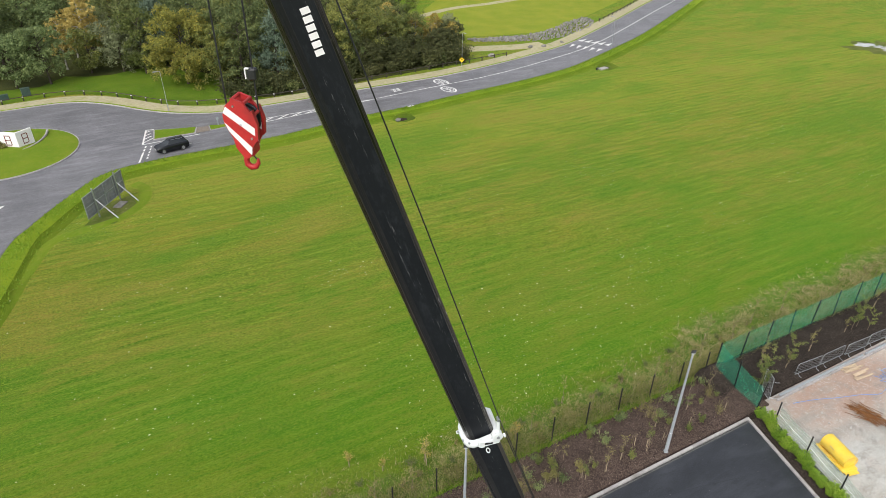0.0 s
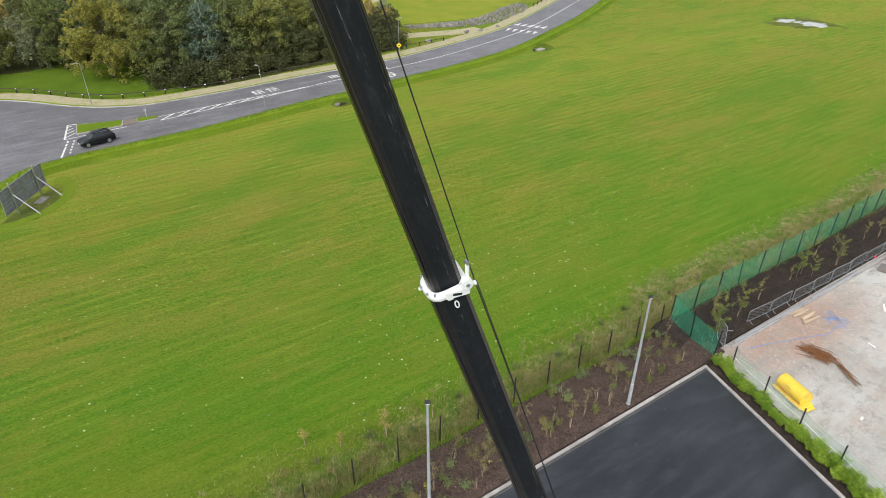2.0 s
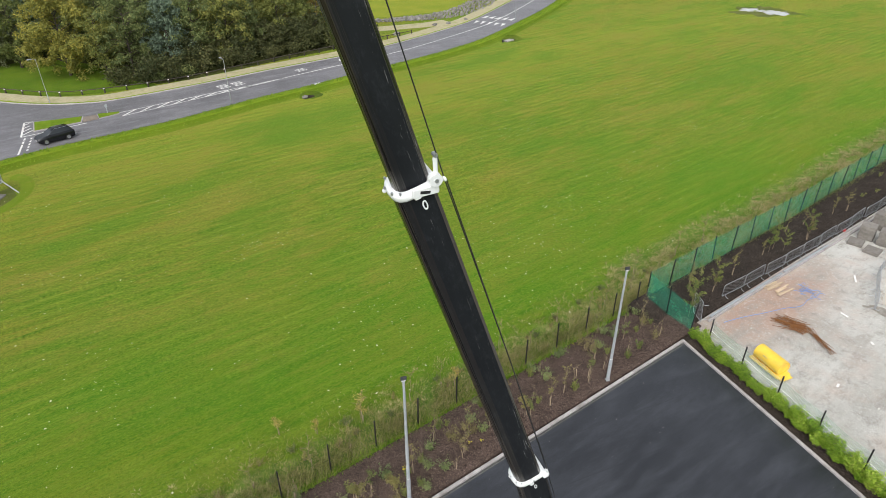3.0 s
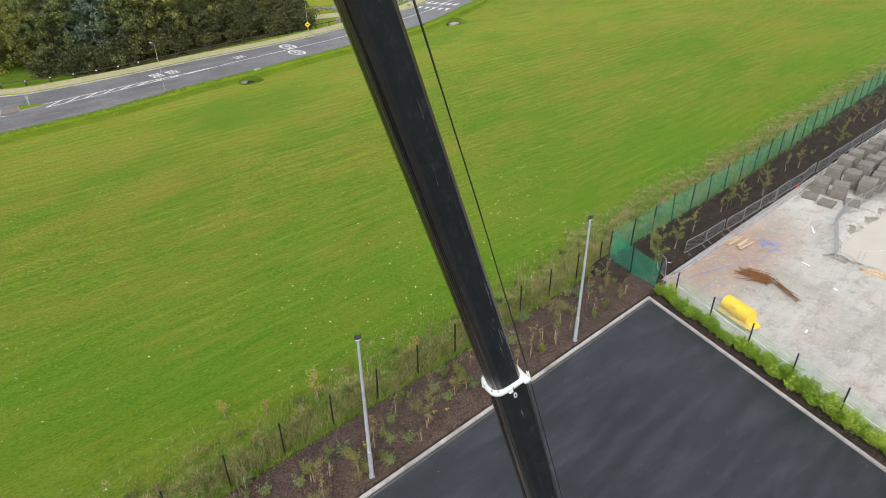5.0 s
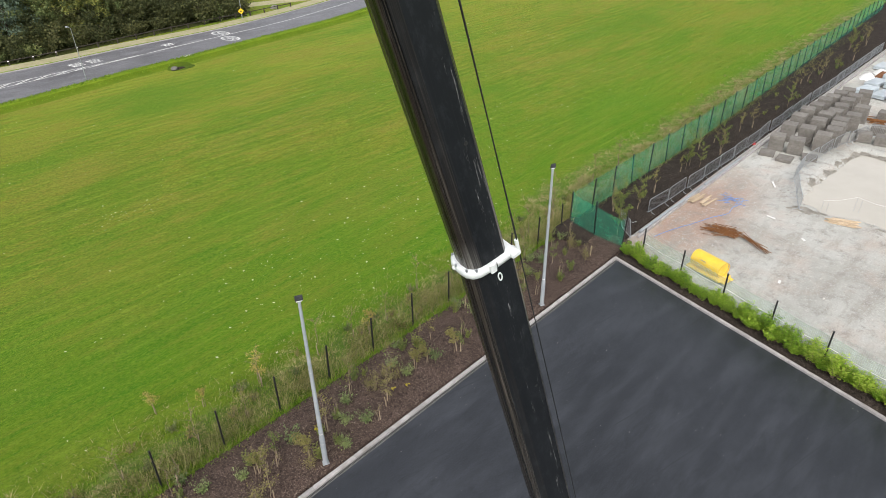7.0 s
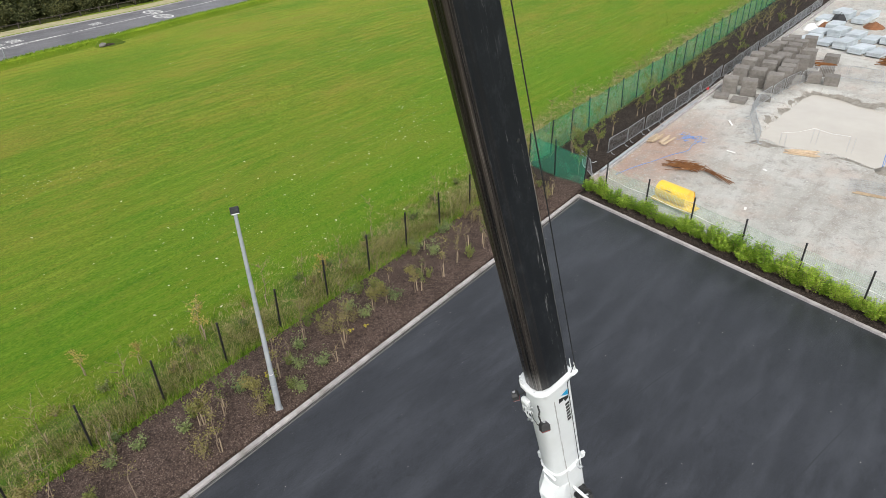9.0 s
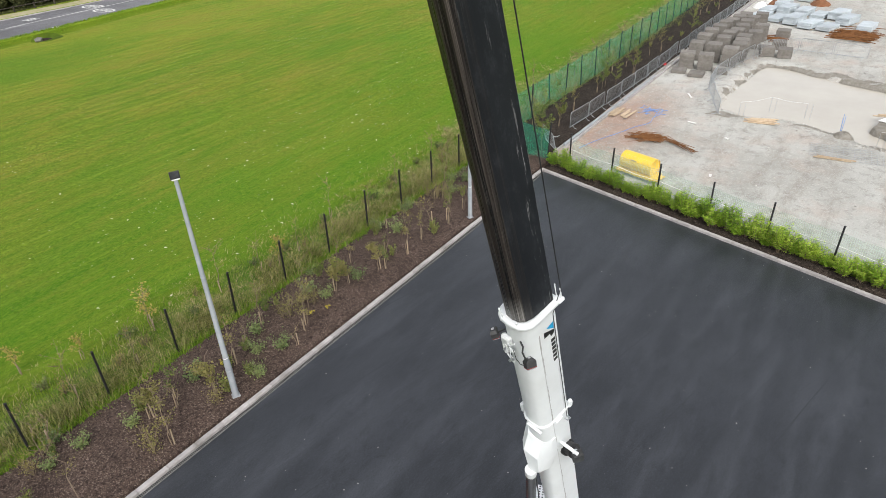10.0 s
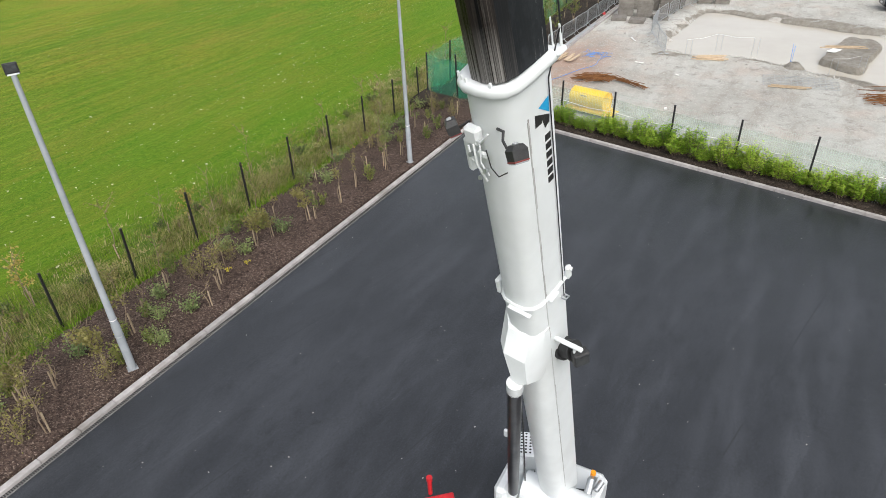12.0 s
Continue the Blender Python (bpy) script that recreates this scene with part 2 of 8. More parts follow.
def make_boom_black():
    """Black boom paint: sky-toned satin flanks, glossy belly with lengthwise scores and painted reflections."""
    k = Mat("boom_black", 0.3, spec=0.5)
    tc = k.t.nodes.new("ShaderNodeTexCoord")
    src = tc.outputs["Object"]
    nrm, place = k.node("ShaderNodeSeparateXYZ"), k.node("ShaderNodeSeparateXYZ")
    k.t.links.new(tc.outputs["Normal"], nrm.inputs[0])
    k.t.links.new(src, place.inputs[0])
    flank = k.ramp(nrm.outputs[0], (0.8, (0, 0, 0)), (0.97, (1, 1, 1)))
    belly = k.math("SUBTRACT", 1.0, flank)
    streak = k.noise(7.0, 5, 0.7, k.coords((6, 6, 0.03), 0, src))
    wide = k.noise(7.0, 4, 0.7, k.coords((1.6, 1.6, 0.012), 0, src))
    thread = k.noise(6.0, 5, 0.75, k.coords((18, 18, 0.05), 0, src))
    dull = k.noise(1.1, 5, 0.65, k.coords((2, 2, 0.4), 0, src))
    spot = k.noise(9.0, 5, 0.8, k.coords((1, 1, 0.5), 0, src))
    # bluish flank tone stands in for reflected sky
    flat_c = k.mix(k.ramp(dull, (0.42, (0, 0, 0)), (0.75, (0.6, 0.6, 0.6))), (0.0075, 0.0088, 0.0112), (0.0165, 0.0185, 0.022))
    flat_c = k.mix(k.ramp(spot, (0.5, (0, 0, 0)), (0.72, (0.5, 0.5, 0.5))), flat_c, (0.035, 0.04, 0.046))
    flat_c = k.mix(k.ramp(streak, (0.58, (0, 0, 0)), (0.72, (0.2, 0.2, 0.2))), flat_c, (0.05, 0.05, 0.05))
    # brown and pale belly bands put ground and sky reflections into the paint
    c = k.mix(k.ramp(wide, (0.44, (0, 0, 0)), (0.6, (0.9, 0.9, 0.9))), (0.004, 0.0038, 0.0038), (0.026, 0.0195, 0.0155))
    c = k.mix(k.ramp(streak, (0.54, (0, 0, 0)), (0.7, (0.75, 0.75, 0.75))), c, (0.065, 0.055, 0.047))
    c = k.mix(k.ramp(thread, (0.56, (0, 0, 0)), (0.66, (0.7, 0.7, 0.7))), c, (0.17, 0.15, 0.13))
    c = k.mix(flank, c, flat_c)
    mouth = k.math("MULTIPLY", k.ramp(place.outputs[2], (0.12, (1, 1, 1)), (0.42, (0, 0, 0))), k.ramp(thread, (0.4, (0, 0, 0)), (0.6, (0.7, 0.7, 0.7))))
    c = k.mix(k.math("MULTIPLY", mouth, belly), c, (0.27, 0.26, 0.25))
    chip = k.noise(3.0, 6, 0.8, k.coords((12, 12, 0.7), 0, src))
    where = k.noise(0.6, 3, 0.6, k.coords((5, 5, 0.3), 0, src))
    edge = k.ramp(place.outputs[1], (0.0, (1, 1, 1)), (0.06, (0.15, 0.15, 0.15)))
    mark = k.math("MULTIPLY", k.ramp(chip, (0.6, (0, 0, 0)), (0.65, (1, 1, 1))), k.ramp(where, (0.5, (0, 0, 0)), (0.58, (0.9, 0.9, 0.9))))
    c = k.mix(k.math("MULTIPLY", mark, edge), c, (0.3, 0.3, 0.3))
    gloss = k.ramp(k.math("ADD", streak, k.math("MULTIPLY", wide, 0.8)), (0.7, (0.12,) * 3), (1.1, (0.38,) * 3))
    k.rough(k.mix(flank, gloss, (0.5, 0.5, 0.5)))
    k.put(k.b.inputs["Specular IOR Level"], k.mix(flank, (0.34, 0.34, 0.34), (0.2, 0.2, 0.2)))
    return k.colour(c).bump(k.math("MULTIPLY", wide, belly), 0.15, 0.01).m


def make_mulch(name, a, b, chip):
    k = Mat(name, 0.95, spec=0.15)
    v = k.node("ShaderNodeTexVoronoi", Scale=42.0)
    k.t.links.new(k.coords((1, 0.55, 1), 30), v.inputs["Vector"])
    n1, n2 = k.noise(1.1, 4, 0.6), k.noise(9, 5, 0.75)
    sep = k.node("ShaderNodeSeparateColor")
    k.t.links.new(v.outputs["Color"], sep.inputs[0])
    c = k.ramp(sep.outputs[0], (0.0, a), (0.55, b), (0.82, b), (1.0, chip))
    c = k.mix(k.ramp(n1, (0.35, (0.5, 0.5, 0.5)), (0.65, (0, 0, 0))), c, tuple(x * 0.6 for x in a))
    c = k.mix(k.ramp(n2, (0.36, (0.85, 0.85, 0.85)), (0.5, (0, 0, 0))), c, tuple(x * 0.35 for x in a))
    return k.colour(c).bump(k.math("ADD", n2, sep.outputs[1]), 0.9, 0.05).m


def make_site():
    k = Mat("stony_site_ground", 0.9, spec=0.25)
    n1 = k.noise(0.16, 5, 0.65, None, 0.8)
    n2, n3, n4 = k.noise(1.1, 8, 0.78), k.noise(11, 5, 0.85), k.noise(0.35, 5, 0.65, k.coords((1, 1, 1), 0))
    n5 = k.noise(3.2, 6, 0.8, None, 0.5)
    rut = k.noise(0.7, 6, 0.7, k.coords((0.25, 1.2, 1), 62))
    c = k.ramp(n1, (0.3, (0.32, 0.307, 0.272)), (0.5, (0.46, 0.455, 0.42)), (0.75, (0.56, 0.56, 0.53)))
    c = k.mix(k.ramp(n4, (0.5, (0, 0, 0)), (0.66, (0.55, 0.55, 0.55))), c, (0.46, 0.37, 0.31))
    stain = k.node("ShaderNodeVectorMath", i0=k.pos.outputs["Position"], i1=(8.2, -1.05, 0.0))
    stain.operation = "SUBTRACT"
    far_off = k.node("ShaderNodeVectorMath", i0=k.coords((0.16, 0.42, 1), 6, stain.outputs[0]))
    far_off.operation = "LENGTH"
    reach = k.math("ADD", far_off.outputs["Value"], k.math("MULTIPLY", n2, 0.9))
    c = k.mix(k.ramp(k.math("MULTIPLY", reach, 0.5), (0.5, (0.85, 0.85, 0.85)), (0.95, (0, 0, 0))), c, (0.36, 0.235, 0.175))
    c = k.mix(k.ramp(rut, (0.5, (0, 0, 0)), (0.64, (0.75, 0.75, 0.75))), c, (0.33, 0.305, 0.268))
    c = k.mix(k.ramp(n2, (0.51, (0, 0, 0)), (0.64, (0.72, 0.72, 0.72))), c, (0.245, 0.226, 0.202))
    c = k.mix(k.ramp(n5, (0.54, (0, 0, 0)), (0.68, (0.6, 0.6, 0.6))), c, (0.6, 0.585, 0.55))
    c = k.mix(k.ramp(n3, (0.34, (0.6, 0.6, 0.6)), (0.44, (0, 0, 0))), c, (0.25, 0.235, 0.21))
    c = k.mix(k.ramp(n3, (0.56, (0, 0, 0)), (0.68, (0.7, 0.7, 0.7))), c, (0.72, 0.705, 0.67))
    k.rough(k.ramp(n1, (0.4, (0.6,) * 3), (0.6, (0.92,) * 3)))
    return k.colour(c).bump(k.math("ADD", n2, k.math("ADD", n5, n3)), 0.6, 0.06).m


GRASS = make_grass()
MEADOW = make_plain_grass("meadow_grass", (0.19, 0.25, 0.02), (0.25, 0.28, 0.03), (0.32, 0.28, 0.06))
# greens and browns kept low to carry the shadow inside the scoops
HOLLOW = make_plain_grass("hollow_shadow_grass", (0.055, 0.1, 0.01), (0.115, 0.165, 0.012), (0.12, 0.1, 0.04))
# long bank grass with the shade of the steep face put into its green
BANKFACE = make_plain_grass("shade_toned_bank_grass", (0.1, 0.165, 0.009), (0.145, 0.21, 0.014), (0.2, 0.21, 0.025))
LUSH = make_plain_grass("lush_verge_grass", (0.13, 0.22, 0.010), (0.2, 0.28, 0.016), (0.26, 0.26, 0.03))
ROUGHGRASS = make_plain_grass("rough_grass", (0.07, 0.11, 0.015), (0.14, 0.15, 0.04), (0.26, 0.22, 0.1))
# litter browns and greens kept dark so the colour holds the trees' shade
WOODFLOOR = make_plain_grass("shade_toned_wood_floor", (0.04, 0.05, 0.015), (0.07, 0.08, 0.02), (0.09, 0.06, 0.03))
ROAD = make_asphalt("worn_road_asphalt", (0.095, 0.094, 0.101), (0.158, 0.156, 0.166), 0.6)
TARMAC = make_asphalt("fresh_black_asphalt", (0.0155, 0.0175, 0.0212), (0.0335, 0.0365, 0.0435), 0.42, True)
KERB = make_noisy("concrete_kerb", (0.33, 0.308, 0.3), (0.48, 0.455, 0.445), 4.0, 0.85, bump=0.4, dirt=(0.2, 0.18, 0.155), rand=0.35)
CHANNEL = make_noisy("drain_channel_concrete", (0.11, 0.107, 0.105), (0.18, 0.175, 0.17), 4.0, 0.85, dirt=(0.08, 0.077, 0.075))
SEAM = make_noisy("weld_seam_grey", (0.42, 0.42, 0.42), (0.6, 0.6, 0.6), 3.0, 0.6, dirt=(0.3, 0.28, 0.26))
SCRATCH = make_noisy("grey_scratch", (0.2, 0.19, 0.18), (0.42, 0.4, 0.38), 9.0, 0.7)
MARKING = make_noisy("road_paint", (0.6, 0.6, 0.58), (0.78, 0.78, 0.76), 6.0, 0.7, dirt=(0.4, 0.4, 0.4))
TRACK = make_noisy("gravel_path", (0.3, 0.27, 0.16), (0.42, 0.38, 0.24), 2.5, 0.95, bump=0.6, dirt=(0.22, 0.25, 0.06))
MULCH = make_mulch("bark_mulch", (0.055, 0.038, 0.032), (0.125, 0.087, 0.071), (0.34, 0.27, 0.22))
SOIL = make_mulch("dark_soil", (0.028, 0.022, 0.018), (0.062, 0.047, 0.038), (0.15, 0.12, 0.095))
CHIP = make_leaf("bark_chip", (0.0, (0.03, 0.02, 0.016)), (0.5, (0.09, 0.06, 0.048)), (0.85, (0.15, 0.105, 0.082)), (1.0, (0.36, 0.28, 0.22)), translucent=0.0)
SITE = make_site()
MUD = make_noisy("wet_mud", (0.27, 0.245, 0.205), (0.44, 0.41, 0.36), 3.2, 0.85, bump=1.0, dist=0.15, dirt=(0.26, 0.225, 0.18))
WATER = make_noisy("milky_site_water", (0.47, 0.435, 0.375), (0.53, 0.495, 0.43), 0.25, 0.12, bump=0.02, dist=0.01)
PUDDLE = make_noisy("field_puddle", (0.3, 0.31, 0.27), (0.42, 0.43, 0.39), 0.9, 0.1, bump=0.02, dist=0.01, dirt=(0.2, 0.24, 0.1))
PAVING = make_noisy("brown_block_paving", (0.15, 0.125, 0.1), (0.24, 0.2, 0.165), 5.0, 0.85, dirt=(0.12, 0.1, 0.08))
PALEWIRE = make_noisy("pale_green_coated_wire", (0.42, 0.52, 0.45), (0.54, 0.64, 0.57), 6.0, 0.6)
GALV = make_noisy("galvanised_steel", (0.36, 0.38, 0.40), (0.52, 0.54, 0.56), 5.0, 0.42, 0.85, 0.1)
GREYPAINT = make_noisy("grey_column_paint", (0.30, 0.325, 0.35), (0.37, 0.395, 0.42), 3.0, 0.5, 0.15, 0.08, dirt=(0.25, 0.27, 0.28))
BLACK = make_noisy("black_coated_steel", (0.008, 0.008, 0.009), (0.02, 0.02, 0.022), 8.0, 0.45)
CABINET = make_noisy("green_cabinet_paint", (0.03, 0.06, 0.05), (0.05, 0.085, 0.07), 3.0, 0.6, dirt=(0.07, 0.08, 0.07))
BLACKPLASTIC = make_noisy("black_plastic", (0.014, 0.014, 0.015), (0.035, 0.035, 0.036), 15.0, 0.55)
WHITE = make_noisy("white_crane_paint", (0.65, 0.675, 0.685), (0.72, 0.745, 0.755), 2.0, 0.34, bump=0.03, dirt=(0.58, 0.595, 0.59))
BOOM = make_boom_black()
CHROME = make_noisy("cylinder_rod_steel", (0.05, 0.05, 0.055), (0.11, 0.11, 0.115), 4.0, 0.34, 0.9, 0.05)
RED = make_noisy("red_crane_paint", (0.42, 0.012, 0.018), (0.55, 0.022, 0.028), 5.0, 0.42, bump=0.08, dirt=(0.2, 0.02, 0.02))
HOOKRED = make_noisy("weathered_red_paint", (0.34, 0.013, 0.016), (0.5, 0.026, 0.026), 6.0, 0.5, bump=0.15, dirt=(0.1, 0.02, 0.018))
DULLRED = make_noisy("dull_red_plastic", (0.13, 0.02, 0.02), (0.2, 0.035, 0.03), 9.0, 0.6)
WHITESTRIPE = make_noisy("white_stripe_paint", (0.72, 0.7, 0.7), (0.82, 0.8, 0.8), 6.0, 0.45, bump=0.05)
YELLOW = make_noisy("yellow_tank_paint", (0.74, 0.5, 0.045), (0.83, 0.59, 0.075), 2.5, 0.45, bump=0.08, dirt=(0.6, 0.4, 0.08))
SIGNYELLOW = make_noisy("yellow_sign_face", (0.75, 0.5, 0.01), (0.82, 0.56, 0.02), 4.0, 0.5)
BLUE = make_noisy("blue_logo_paint", (0.01, 0.28, 0.55), (0.015, 0.33, 0.62), 6.0, 0.4, bump=0.02)
BLUEPIPE = make_noisy("blue_water_pipe", (0.1, 0.24, 0.6), (0.2, 0.36, 0.68), 6.0, 0.5)
AMBER = make_noisy("amber_lens", (0.75, 0.25, 0.01), (0.85, 0.33, 0.02), 9.0, 0.25)
LETTERBLACK = make_noisy("black_letter_film", (0.01, 0.01, 0.01), (0.02, 0.02, 0.02), 9.0, 0.45)
BLOCK = make_noisy("concrete_block", (0.155, 0.142, 0.125), (0.235, 0.217, 0.195), 5.0, 0.95, bump=0.5, rand=0.3, dirt=(0.26, 0.243, 0.22))
WRAP = make_noisy("pale_board_pack", (0.42, 0.475, 0.51), (0.58, 0.63, 0.66), 2.0, 0.45, bump=0.15, rand=0.3, dirt=(0.33, 0.35, 0.36))
WHITEBAG = make_noisy("white_sheet", (0.72, 0.71, 0.68), (0.8, 0.79, 0.76), 3.0, 0.6, bump=0.4)
TIMBER = make_noisy("sawn_timber", (0.48, 0.36, 0.235), (0.64, 0.51, 0.37), 5.0, 0.8, bump=0.3, rand=0.4)
RAILWOOD = make_noisy("weathered_dark_timber", (0.03, 0.025, 0.02), (0.07, 0.058, 0.045), 6.0, 0.9, rand=0.3)
STAKEWOOD = make_noisy("pale_stake_timber", (0.3, 0.23, 0.15), (0.44, 0.35, 0.24), 6.0, 0.9, rand=0.4)
RUST = make_noisy("rusty_steel", (0.14, 0.055, 0.018), (0.27, 0.12, 0.04), 7.0, 0.9, 0.2, bump=0.5)
REDSOIL = make_noisy("rust_red_soil", (0.17, 0.07, 0.03), (0.29, 0.13, 0.06), 3.0, 0.95, bump=1.0, dist=0.06)
ROCK = make_noisy("grey_rock", (0.16, 0.15, 0.135), (0.34, 0.325, 0.3), 2.5, 0.9, bump=0.8, dist=0.05, rand=0.6)
LIMESTONE = make_noisy("pale_rubble", (0.3, 0.28, 0.25), (0.6, 0.58, 0.54), 1.5, 0.9, bump=0.6)
TRODDEN = make_plain_grass("worn_bright_grass", (0.125, 0.21, 0.012), (0.17, 0.235, 0.018), (0.25, 0.24, 0.05))
BARK = make_noisy("tree_bark", (0.035, 0.028, 0.021), (0.085, 0.068, 0.052), 9.0, 0.95, bump=0.8, dist=0.03)
BIRCHBARK = make_noisy("birch_bark", (0.3, 0.28, 0.25), (0.55, 0.53, 0.49), 5.0, 0.85, bump=0.4, dirt=(0.1, 0.09, 0.08))
TWIG = make_noisy("sapling_bark", (0.14, 0.1, 0.065), (0.26, 0.2, 0.14), 12.0, 0.9)
CARBLACK = make_noisy("black_car_paint", (0.008, 0.009, 0.011), (0.013, 0.014, 0.017), 2.0, 0.16, 0.3, 0.02)
LENS = make_noisy("dull_lamp_lens", (0.03, 0.032, 0.034), (0.07, 0.073, 0.076), 9.0, 0.45, spec=0.25)
GLASSDARK = make_noisy("dark_window_glass", (0.012, 0.015, 0.018), (0.02, 0.024, 0.028), 1.0, 0.06, 0.0, 0.0)
TYRE = make_noisy("tyre_rubber", (0.012, 0.012, 0.012), (0.03, 0.03, 0.03), 12.0, 0.85)
RIM = make_noisy("alloy_rim", (0.4, 0.41, 0.42), (0.55, 0.56, 0.57), 6.0, 0.3, 0.9, 0.05)
LAMPGLASS = make_noisy("lamp_glass", (0.28, 0.29, 0.3), (0.4, 0.41, 0.42), 10.0, 0.15, 0.0, 0.05)
BOARDBACK = make_noisy("weathered_grey_board", (0.2, 0.205, 0.21), (0.31, 0.315, 0.32), 3.0, 0.8, dirt=(0.15, 0.15, 0.155))
NET = make_net("green_debris_net", (0.04, 0.43, 0.255), 0.36, 0.13)
NETPALE = make_net("pale_green_mesh", (0.56, 0.74, 0.6), 0.34, 0.07)
OLIVE = make_leaf("olive_leaves", (0.0, (0.065, 0.09, 0.026)), (0.5, (0.17, 0.2, 0.055)), (1.0, (0.36, 0.34, 0.085)), translucent=0.35)
GREEN = make_leaf("green_leaves", (0.0, (0.055, 0.08, 0.03)), (0.5, (0.14, 0.178, 0.062)), (1.0, (0.29, 0.305, 0.11)), translucent=0.35)
WILLOW = make_leaf("grey_green_leaves", (0.0, (0.15, 0.175, 0.09)), (0.5, (0.25, 0.275, 0.15)), (1.0, (0.36, 0.37, 0.2)), translucent=0.35)
ORANGE = make_leaf("autumn_leaves", (0.0, (0.27, 0.22, 0.06)), (0.5, (0.42, 0.33, 0.095)), (1.0, (0.58, 0.46, 0.15)), translucent=0.35)
PINE = make_leaf("pine_needles", (0.0, (0.05, 0.08, 0.055)), (0.5, (0.115, 0.165, 0.115)), (1.0, (0.21, 0.27, 0.18)), translucent=0.2)
HEDGE = make_leaf("laurel_leaves", (0.0, (0.1, 0.21, 0.02)), (0.35, (0.22, 0.38, 0.035)), (0.75, (0.4, 0.54, 0.07)), (1.0, (0.6, 0.67, 0.14)), translucent=0.45)
SHRUB = make_leaf("shrub_leaves", (0.0, (0.06, 0.11, 0.024)), (0.5, (0.16, 0.2, 0.05)), (1.0, (0.3, 0.3, 0.09)), translucent=0.35)
SPARSE = make_leaf("thin_autumn_leaves", (0.0, (0.13, 0.125, 0.04)), (0.5, (0.225, 0.21, 0.07)), (1.0, (0.36, 0.3, 0.11)), translucent=0.3)
STRAW = make_leaf("straw_blades", (0.0, (0.09, 0.175, 0.02)), (0.4, (0.2, 0.235, 0.05)), (0.75, (0.36, 0.32, 0.145)), (1.0, (0.54, 0.47, 0.27)), translucent=0.35)
# leaf tones lowered for shade under the trees and browned for haze
UNDERLEAF = make_leaf("undergrowth_leaves_shade_toned", (0.0, (0.032, 0.045, 0.018)), (0.5, (0.08, 0.092, 0.034)), (1.0, (0.17, 0.165, 0.062)), translucent=0.3)
COMBED = make_leaf("combed_blades", (0.0, (0.045, 0.115, 0.012)), (0.35, (0.12, 0.175, 0.028)), (0.65, (0.27, 0.25, 0.085)), (1.0, (0.52, 0.43, 0.22)), translucent=0.35)
BLADE = make_leaf("green_blades", (0.0, (0.08, 0.17, 0.010)), (0.6, (0.16, 0.27, 0.018)), (1.0, (0.26, 0.33, 0.04)), translucent=0.35)
DRY = make_leaf("dry_tan_blades", (0.0, (0.2, 0.2, 0.07)), (0.4, (0.36, 0.31, 0.14)), (1.0, (0.62, 0.53, 0.32)), translucent=0.35)
TUFT = make_leaf("mown_tuft_blades", (0.0, (0.035, 0.095, 0.005)), (0.5, (0.11, 0.185, 0.01)), (0.85, (0.22, 0.26, 0.03)), (1.0, (0.36, 0.34, 0.1)), translucent=0.3)
GOLDEN = make_leaf("golden_green_leaves", (0.0, (0.075, 0.098, 0.022)), (0.45, (0.17, 0.19, 0.045)), (0.8, (0.29, 0.28, 0.06)), (1.0, (0.44, 0.37, 0.07)), translucent=0.35)
LIGHTGREEN = make_leaf("light_green_leaves", (0.0, (0.085, 0.13, 0.05)), (0.5, (0.2, 0.26, 0.1)), (1.0, (0.36, 0.41, 0.16)), translucent=0.35)
YELLOWLEAF = make_leaf("yellow_leaves", (0.0, (0.35, 0.33, 0.02)), (0.5, (0.55, 0.48, 0.03)), (1.0, (0.7, 0.6, 0.06)))
LITTER = make_leaf("fallen_pale_leaves", (0.0, (0.3, 0.32, 0.13)), (0.5, (0.55, 0.55, 0.36)), (1.0, (0.75, 0.74, 0.62)))


